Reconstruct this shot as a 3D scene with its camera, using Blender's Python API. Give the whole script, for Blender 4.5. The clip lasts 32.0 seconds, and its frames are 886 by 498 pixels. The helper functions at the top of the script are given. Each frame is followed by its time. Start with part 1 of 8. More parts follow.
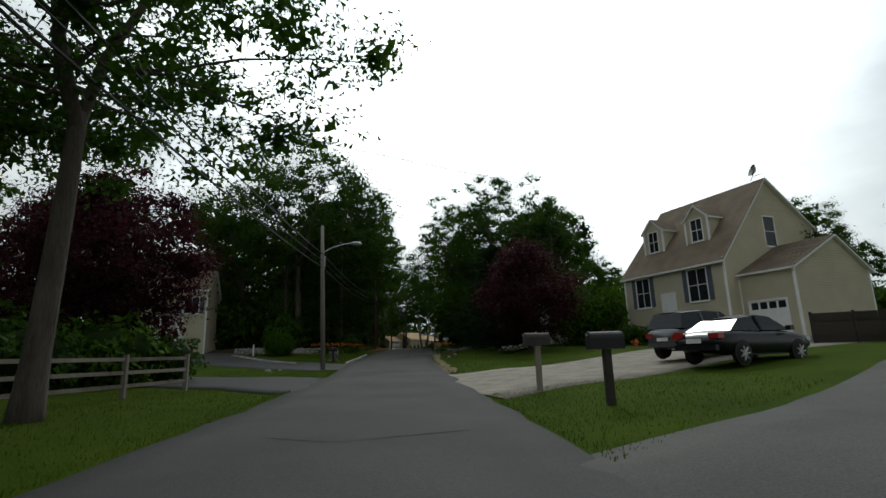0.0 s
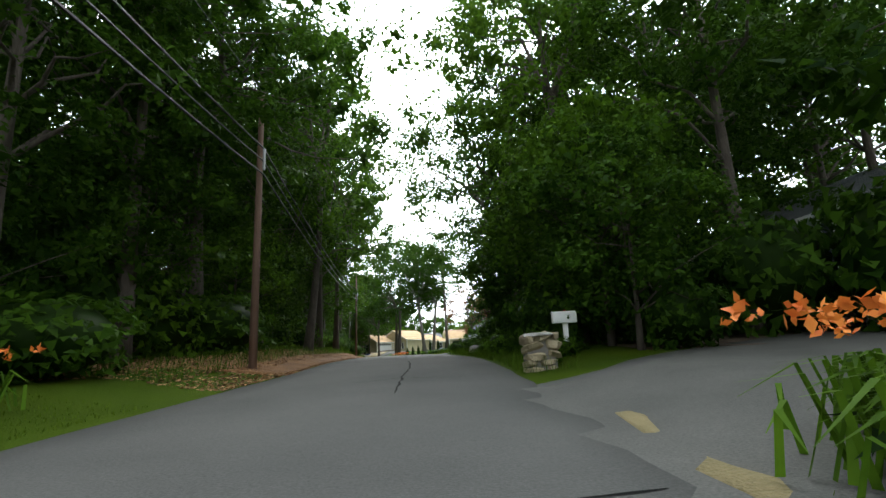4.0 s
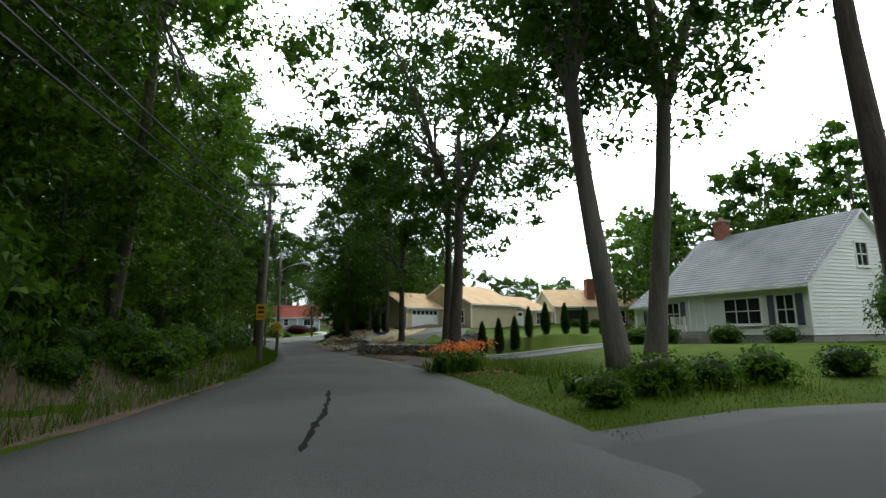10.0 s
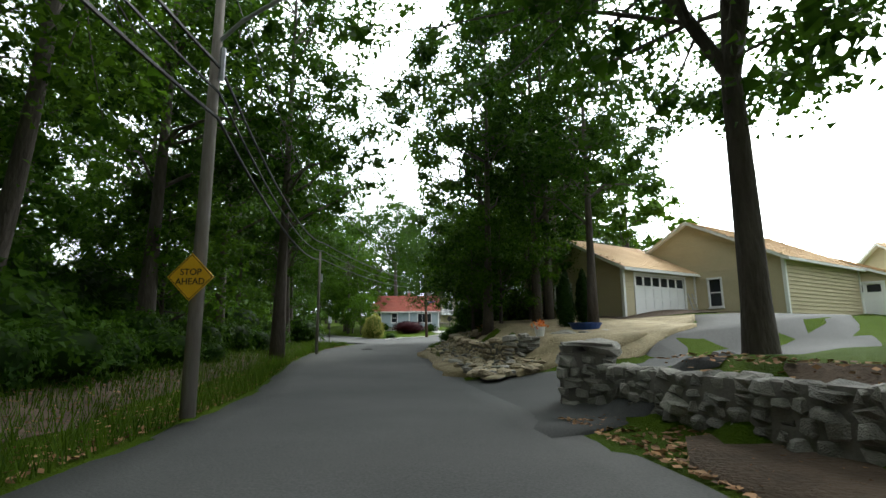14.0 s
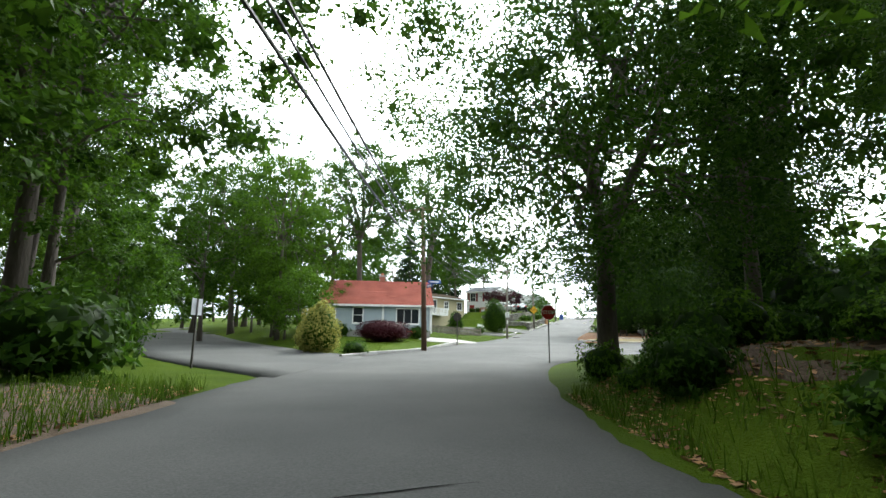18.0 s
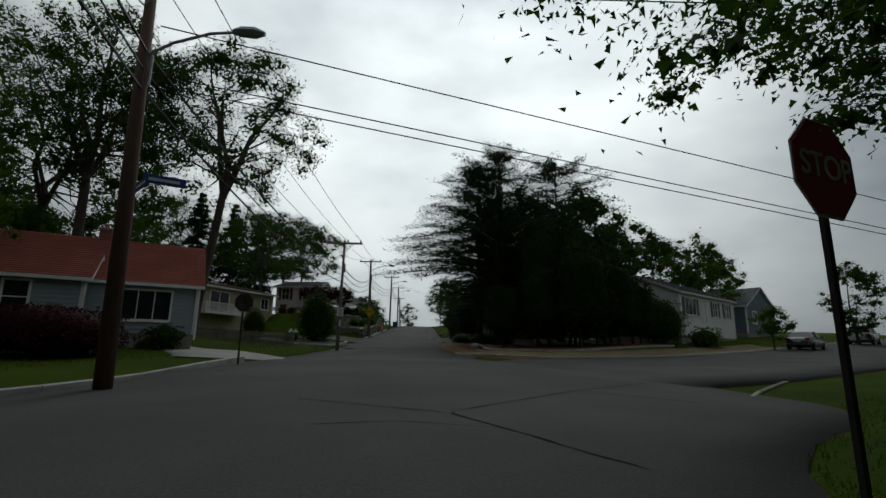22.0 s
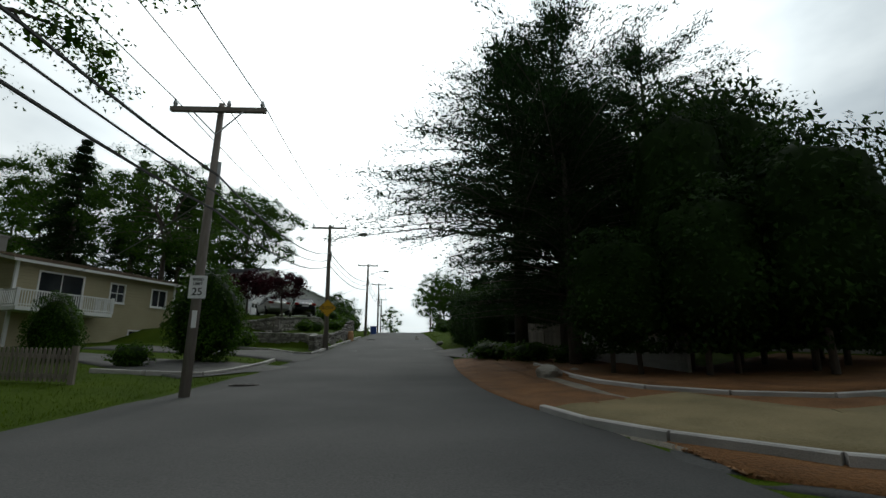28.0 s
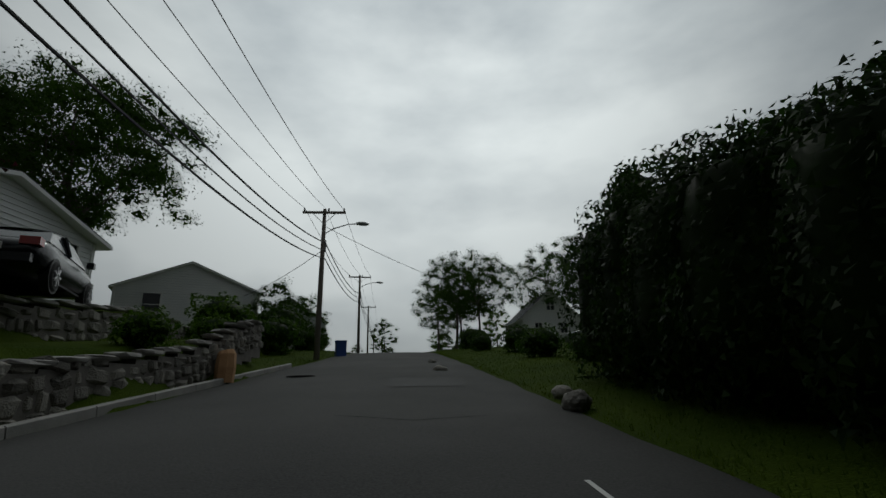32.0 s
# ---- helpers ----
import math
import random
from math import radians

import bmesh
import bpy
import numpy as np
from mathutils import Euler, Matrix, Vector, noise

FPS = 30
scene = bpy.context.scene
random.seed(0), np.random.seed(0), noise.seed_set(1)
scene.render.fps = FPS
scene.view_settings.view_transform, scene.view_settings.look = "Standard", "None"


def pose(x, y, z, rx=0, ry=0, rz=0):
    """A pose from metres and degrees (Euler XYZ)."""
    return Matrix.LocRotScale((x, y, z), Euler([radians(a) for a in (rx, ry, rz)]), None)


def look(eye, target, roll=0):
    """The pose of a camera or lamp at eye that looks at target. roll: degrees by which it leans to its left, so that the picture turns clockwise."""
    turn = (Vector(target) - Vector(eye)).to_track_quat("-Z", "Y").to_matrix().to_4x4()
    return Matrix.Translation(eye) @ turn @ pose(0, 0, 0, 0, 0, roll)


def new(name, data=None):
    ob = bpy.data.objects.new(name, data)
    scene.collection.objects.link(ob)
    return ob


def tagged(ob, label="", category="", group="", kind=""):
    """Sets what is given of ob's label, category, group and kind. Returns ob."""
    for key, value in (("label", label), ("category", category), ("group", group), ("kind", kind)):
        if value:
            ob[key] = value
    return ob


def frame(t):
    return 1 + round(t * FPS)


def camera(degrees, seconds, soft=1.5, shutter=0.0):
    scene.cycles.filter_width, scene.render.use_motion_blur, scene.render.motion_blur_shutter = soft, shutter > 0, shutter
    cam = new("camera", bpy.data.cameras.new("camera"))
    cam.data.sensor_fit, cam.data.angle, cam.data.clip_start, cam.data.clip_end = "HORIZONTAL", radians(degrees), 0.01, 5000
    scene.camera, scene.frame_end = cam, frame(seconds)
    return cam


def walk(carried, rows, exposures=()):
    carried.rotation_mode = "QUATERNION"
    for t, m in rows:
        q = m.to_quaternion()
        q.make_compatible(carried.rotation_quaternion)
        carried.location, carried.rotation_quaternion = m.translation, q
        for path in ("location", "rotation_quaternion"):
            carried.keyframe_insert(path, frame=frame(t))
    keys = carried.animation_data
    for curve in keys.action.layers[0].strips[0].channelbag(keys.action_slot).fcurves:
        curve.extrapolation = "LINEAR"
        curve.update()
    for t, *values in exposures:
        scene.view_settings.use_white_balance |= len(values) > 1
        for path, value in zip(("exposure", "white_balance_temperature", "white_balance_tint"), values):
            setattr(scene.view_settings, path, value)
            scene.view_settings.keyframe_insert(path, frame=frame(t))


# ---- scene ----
cam = camera(84.3, 32.0)
PATH = [
    (0, (0.000, 0.000, 1.217), (0.171, 1.949, 1.633), -1.70),
    (0.5, (-0.013, 7.204, 1.225), (0.159, 9.153, 1.636), -1.21),
    (1, (0.070, 14.200, 1.277), (0.245, 16.150, 1.686), -0.92),
    (1.5, (0.187, 20.825, 1.342), (0.368, 22.774, 1.752), -0.34),
    (2, (0.325, 27.157, 1.448), (0.528, 29.102, 1.866), -1.39),
    (2.5, (0.443, 33.186, 1.565), (0.670, 35.126, 1.993), -2.23),
    (3, (0.621, 39.044, 1.682), (0.848, 40.985, 2.109), -3.35),
    (3.5, (0.701, 44.797, 1.804), (0.909, 46.740, 2.230), -3.22),
    (5.5, (1.790, 69.015, 3.155), (1.948, 70.966, 3.566), -1.29),
    (6, (1.766, 75.027, 3.247), (1.928, 76.977, 3.662), -0.90),
    (6.5, (1.719, 80.985, 3.310), (1.888, 82.935, 3.720), -0.95),
    (7, (1.659, 86.870, 3.352), (1.838, 88.819, 3.763), -1.48),
    (7.5, (1.598, 92.640, 3.396), (1.783, 94.590, 3.804), -1.44),
    (8, (1.634, 98.123, 3.420), (1.818, 100.073, 3.825), -1.35),
    (8.5, (1.579, 103.661, 3.445), (1.738, 105.613, 3.850), -0.49),
    (9, (1.463, 108.913, 3.461), (1.570, 110.869, 3.864), 0.44),
    (9.5, (1.264, 113.647, 3.407), (1.300, 115.613, 3.768), 0.96),
    (10, (0.923, 118.187, 3.278), (0.886, 120.160, 3.604), -0.59),
    (10.5, (0.424, 122.609, 3.138), (0.300, 124.577, 3.469), -0.37),
    (11, (-0.269, 126.938, 3.026), (-0.479, 128.894, 3.388), -0.59),
    (11.5, (-1.094, 131.002, 2.966), (-1.376, 132.948, 3.330), -0.39),
    (12, (-1.988, 134.742, 2.940), (-2.323, 136.678, 3.314), -0.77),
    (12.5, (-2.993, 138.386, 2.939), (-3.374, 140.311, 3.321), -1.55),
    (13, (-4.059, 141.930, 2.917), (-4.490, 143.852, 3.268), -1.01),
    (13.5, (-5.215, 145.411, 2.843), (-5.692, 147.321, 3.197), -0.68),
    (14, (-6.414, 148.767, 2.750), (-6.935, 150.667, 3.091), -0.28),
    (14.5, (-7.664, 151.926, 2.644), (-8.227, 153.816, 2.978), -0.45),
    (15, (-8.939, 155.113, 2.554), (-9.521, 156.997, 2.888), -1.55),
    (15.5, (-10.272, 158.313, 2.484), (-10.871, 160.190, 2.827), -1.73),
    (17.5, (-16.325, 171.774, 3.030), (-16.779, 173.692, 3.370), 0.61),
    (18, (-17.561, 175.948, 2.993), (-17.917, 177.882, 3.358), 0.56),
    (18.5, (-18.544, 179.846, 3.007), (-18.780, 181.795, 3.387), 0.22),
    (19, (-19.162, 183.399, 3.038), (-19.280, 185.355, 3.441), 0.42),
    (19.5, (-19.517, 186.528, 3.083), (-19.527, 188.485, 3.496), 0.02),
    (20, (-19.695, 189.211, 3.118), (-19.616, 191.170, 3.512), 0.80),
    (20.5, (-19.754, 191.431, 3.113), (-19.583, 193.383, 3.513), 0.86),
    (21, (-19.757, 193.179, 3.099), (-19.503, 195.121, 3.504), 0.96),
    (21.5, (-19.708, 194.449, 3.080), (-19.389, 196.380, 3.491), 0.91),
    (22, (-19.644, 195.219, 3.082), (-19.281, 197.141, 3.499), 0.76),
    (22.5, (-19.533, 195.514, 3.156), (-19.150, 197.431, 3.576), 0.70),
    (23, (-19.431, 195.796, 3.218), (-19.035, 197.711, 3.637), 0.42),
    (23.5, (-19.358, 196.414, 3.221), (-18.957, 198.326, 3.649), 0.25),
    (24, (-19.259, 197.098, 3.227), (-18.854, 199.007, 3.664), 0.12),
    (24.5, (-19.107, 198.027, 3.239), (-18.699, 199.931, 3.695), 0.05),
    (25, (-18.906, 199.301, 3.263), (-18.496, 201.205, 3.720), 0.02),
    (25.5, (-18.688, 200.879, 3.300), (-18.274, 202.783, 3.752), 0.05),
    (27.5, (-17.491, 212.342, 3.884), (-17.071, 214.248, 4.318), -0.57),
    (28, (-17.113, 215.682, 3.961), (-16.684, 217.584, 4.405), -0.13),
    (28.5, (-16.715, 219.026, 4.033), (-16.273, 220.924, 4.484), -0.32),
    (29, (-16.201, 222.486, 4.154), (-15.752, 224.379, 4.619), -0.45),
    (29.5, (-15.612, 226.186, 4.286), (-15.168, 228.077, 4.763), -0.04),
    (30, (-15.037, 230.059, 4.452), (-14.603, 231.950, 4.940), -0.04),
    (30.5, (-14.454, 233.843, 4.663), (-14.024, 235.731, 5.166), -0.64),
    (31, (-13.932, 237.875, 4.937), (-13.501, 239.756, 5.462), -0.92),
    (31.5, (-13.365, 241.959, 5.259), (-12.926, 243.838, 5.785), -1.37),
    (32, (-12.778, 246.302, 5.622), (-12.332, 248.181, 6.140), -1.19),
]
walk(cam, [(t, look(eye, target, roll)) for t, eye, target, roll in PATH],
     exposures=[(t, stops, 6350, 3) for t, stops in (
         (0, -0.9), (1, -0.5), (2, 0.4), (3, 1.4), (5.5, 1.4), (8, 0.7), (11, 1.0), (14, 1.3), (15.5, 1.7), (17.5, 1.7), (19.2, 1.4), (20.3, -0.2), (22, -1.85), (26, -1.85),
         (27.5, -1.25), (29.7, -0.2), (31, -1.8), (32, -2.3))])

# ---- sky and sun: a bright overcast ----
SUN_UP, SUN_TURN = radians(42), radians(12)
SUN_DIR = (math.sin(SUN_TURN) * math.cos(SUN_UP), math.cos(SUN_TURN) * math.cos(SUN_UP), math.sin(SUN_UP))
world = bpy.data.worlds.new("overcast")
scene.world = world
world.use_nodes = True
wt = world.node_tree
wt.nodes.clear()
w_out, w_bg = wt.nodes.new("ShaderNodeOutputWorld"), wt.nodes.new("ShaderNodeBackground")
w_sky = wt.nodes.new("ShaderNodeTexSky")
w_sky.sky_type, w_sky.sun_disc, w_sky.sun_elevation, w_sky.sun_rotation = "NISHITA", False, SUN_UP, SUN_TURN
w_dim = wt.nodes.new("ShaderNodeVectorMath")
w_dim.operation = "SCALE"
w_dim.inputs["Scale"].default_value = 0.09
w_co, w_noise, w_ramp, w_mix = (wt.nodes.new(n) for n in ("ShaderNodeTexCoord", "ShaderNodeTexNoise", "ShaderNodeValToRGB", "ShaderNodeMix"))
w_map = wt.nodes.new("ShaderNodeMapping")
w_map.inputs["Scale"].default_value = (1, 1, 2.2)
w_noise.inputs["Scale"].default_value, w_noise.inputs["Detail"].default_value, w_noise.inputs["Roughness"].default_value = 1.7, 6, 0.5
w_ramp.color_ramp.elements[0].position, w_ramp.color_ramp.elements[0].color = 0.30, (0.62, 0.69, 0.77, 1)
w_ramp.color_ramp.elements[1].position, w_ramp.color_ramp.elements[1].color = 0.66, (1.75, 1.78, 1.8, 1)
w_mix.data_type = "RGBA"
w_mix.inputs["Factor"].default_value = 0.92
wt.links.new(w_co.outputs["Generated"], w_map.inputs["Vector"])
wt.links.new(w_map.outputs["Vector"], w_noise.inputs["Vector"])
wt.links.new(w_noise.outputs["Fac"], w_ramp.inputs["Fac"])
wt.links.new(w_sky.outputs["Color"], w_dim.inputs[0])
wt.links.new(w_dim.outputs["Vector"], w_mix.inputs["A"])
wt.links.new(w_ramp.outputs["Color"], w_mix.inputs["B"])
# the cloud is thinner and brighter round the hidden sun
w_dot, w_pos, w_pow, w_gain, w_lit = wt.nodes.new("ShaderNodeVectorMath"), wt.nodes.new("ShaderNodeMath"), wt.nodes.new("ShaderNodeMath"), wt.nodes.new("ShaderNodeMath"), wt.nodes.new("ShaderNodeVectorMath")
w_dot.operation, w_pos.operation, w_pow.operation, w_gain.operation, w_lit.operation = "DOT_PRODUCT", "MAXIMUM", "POWER", "MULTIPLY_ADD", "SCALE"
w_dot.inputs[1].default_value = SUN_DIR
w_pos.inputs[1].default_value, w_pow.inputs[1].default_value = 0.0, 4.0
w_gain.inputs[1].default_value, w_gain.inputs[2].default_value = 2.1, 0.6
wt.links.new(w_co.outputs["Generated"], w_dot.inputs[0])
wt.links.new(w_dot.outputs["Value"], w_pos.inputs[0])
wt.links.new(w_pos.outputs[0], w_pow.inputs[0])
wt.links.new(w_pow.outputs[0], w_gain.inputs[0])
wt.links.new(w_mix.outputs["Result"], w_lit.inputs[0])
wt.links.new(w_gain.outputs[0], w_lit.inputs["Scale"])
wt.links.new(w_lit.outputs["Vector"], w_bg.inputs["Color"])
wt.links.new(w_bg.outputs["Background"], w_out.inputs["Surface"])
w_bg.inputs["Strength"].default_value = 1.0
sun = new("sun", bpy.data.lights.new("sun", "SUN"))
sun.data.energy, sun.data.angle, sun.data.color = 1.5, radians(11), (1.0, 0.96, 0.9)
sun.matrix_world = look(tuple(90 * c for c in SUN_DIR), (0, 0, 0))


# ---- materials ----
def material(name, low, high, rough=0.8, scale=4.0, fine=40.0, bump=0.15, metal=0.0, island=0.0, obj=0.0, translucent=0.0, spec=0.3, stretch=(1, 1, 1), depth=0.02, grit=0.45):
    """Two scales of noise between two colours, fine relief, and a little chance from piece to piece."""
    m = bpy.data.materials.new(name)
    m.use_nodes = True
    nt = m.node_tree
    b = nt.nodes["Principled BSDF"]
    add = nt.nodes.new
    co, mp, n1, n2, mx, rp = add("ShaderNodeTexCoord"), add("ShaderNodeMapping"), add("ShaderNodeTexNoise"), add("ShaderNodeTexNoise"), add("ShaderNodeMath"), add("ShaderNodeValToRGB")
    mp.inputs["Scale"].default_value = stretch
    n1.inputs["Scale"].default_value, n1.inputs["Detail"].default_value = scale, 5
    n2.inputs["Scale"].default_value, n2.inputs["Detail"].default_value = fine, 3
    nt.links.new(co.outputs["Object"], mp.inputs["Vector"])
    for n in (n1, n2):
        nt.links.new(mp.outputs["Vector"], n.inputs["Vector"])
    mx.operation, mx.use_clamp = "MULTIPLY_ADD", True
    mx.inputs[1].default_value = grit
    half = add("ShaderNodeMath")
    half.operation = "MULTIPLY_ADD"
    half.inputs[1].default_value, half.inputs[2].default_value = 0.9, 0.045 - grit / 2
    nt.links.new(n1.outputs["Fac"], half.inputs[0])
    nt.links.new(n2.outputs["Fac"], mx.inputs[0])
    nt.links.new(half.outputs[0], mx.inputs[2])
    last = mx.outputs[0]
    for amount, node, socket in ((island, "ShaderNodeNewGeometry", "Random Per Island"), (obj, "ShaderNodeObjectInfo", "Random")):
        if amount:
            g, k = add(node), add("ShaderNodeMath")
            k.operation = "MULTIPLY_ADD"
            k.inputs[1].default_value = amount
            off = add("ShaderNodeMath")
            off.operation = "SUBTRACT"
            off.inputs[1].default_value = amount / 2
            nt.links.new(last, off.inputs[0])
            nt.links.new(g.outputs[socket], k.inputs[0])
            nt.links.new(off.outputs[0], k.inputs[2])
            last = k.outputs[0]
    nt.links.new(last, rp.inputs["Fac"])
    rp.color_ramp.elements[0].position, rp.color_ramp.elements[1].position = 0.15, 0.85
    rp.color_ramp.elements[0].color, rp.color_ramp.elements[1].color = (*low, 1), (*high, 1)
    nt.links.new(rp.outputs["Color"], b.inputs["Base Color"])
    b.inputs["Roughness"].default_value, b.inputs["Metallic"].default_value = rough, metal
    b.inputs["Specular IOR Level"].default_value = spec
    if bump:
        bp = add("ShaderNodeBump")
        bp.inputs["Strength"].default_value, bp.inputs["Distance"].default_value = bump, depth
        nt.links.new(n2.outputs["Fac"], bp.inputs["Height"])
        nt.links.new(bp.outputs["Normal"], b.inputs["Normal"])
    if translucent:
        tr, ms = add("ShaderNodeBsdfTranslucent"), add("ShaderNodeMixShader")
        ms.inputs["Fac"].default_value = translucent
        nt.links.new(rp.outputs["Color"], tr.inputs["Color"])
        nt.links.new(b.outputs["BSDF"], ms.inputs[1])
        nt.links.new(tr.outputs["BSDF"], ms.inputs[2])
        nt.links.new(ms.outputs["Shader"], nt.nodes["Material Output"].inputs["Surface"])
    return m


def leafy(name, low, high):
    return material(name, low, high, rough=0.55, scale=0.35, fine=6, bump=0, island=0.5, translucent=0.44, spec=0.06)


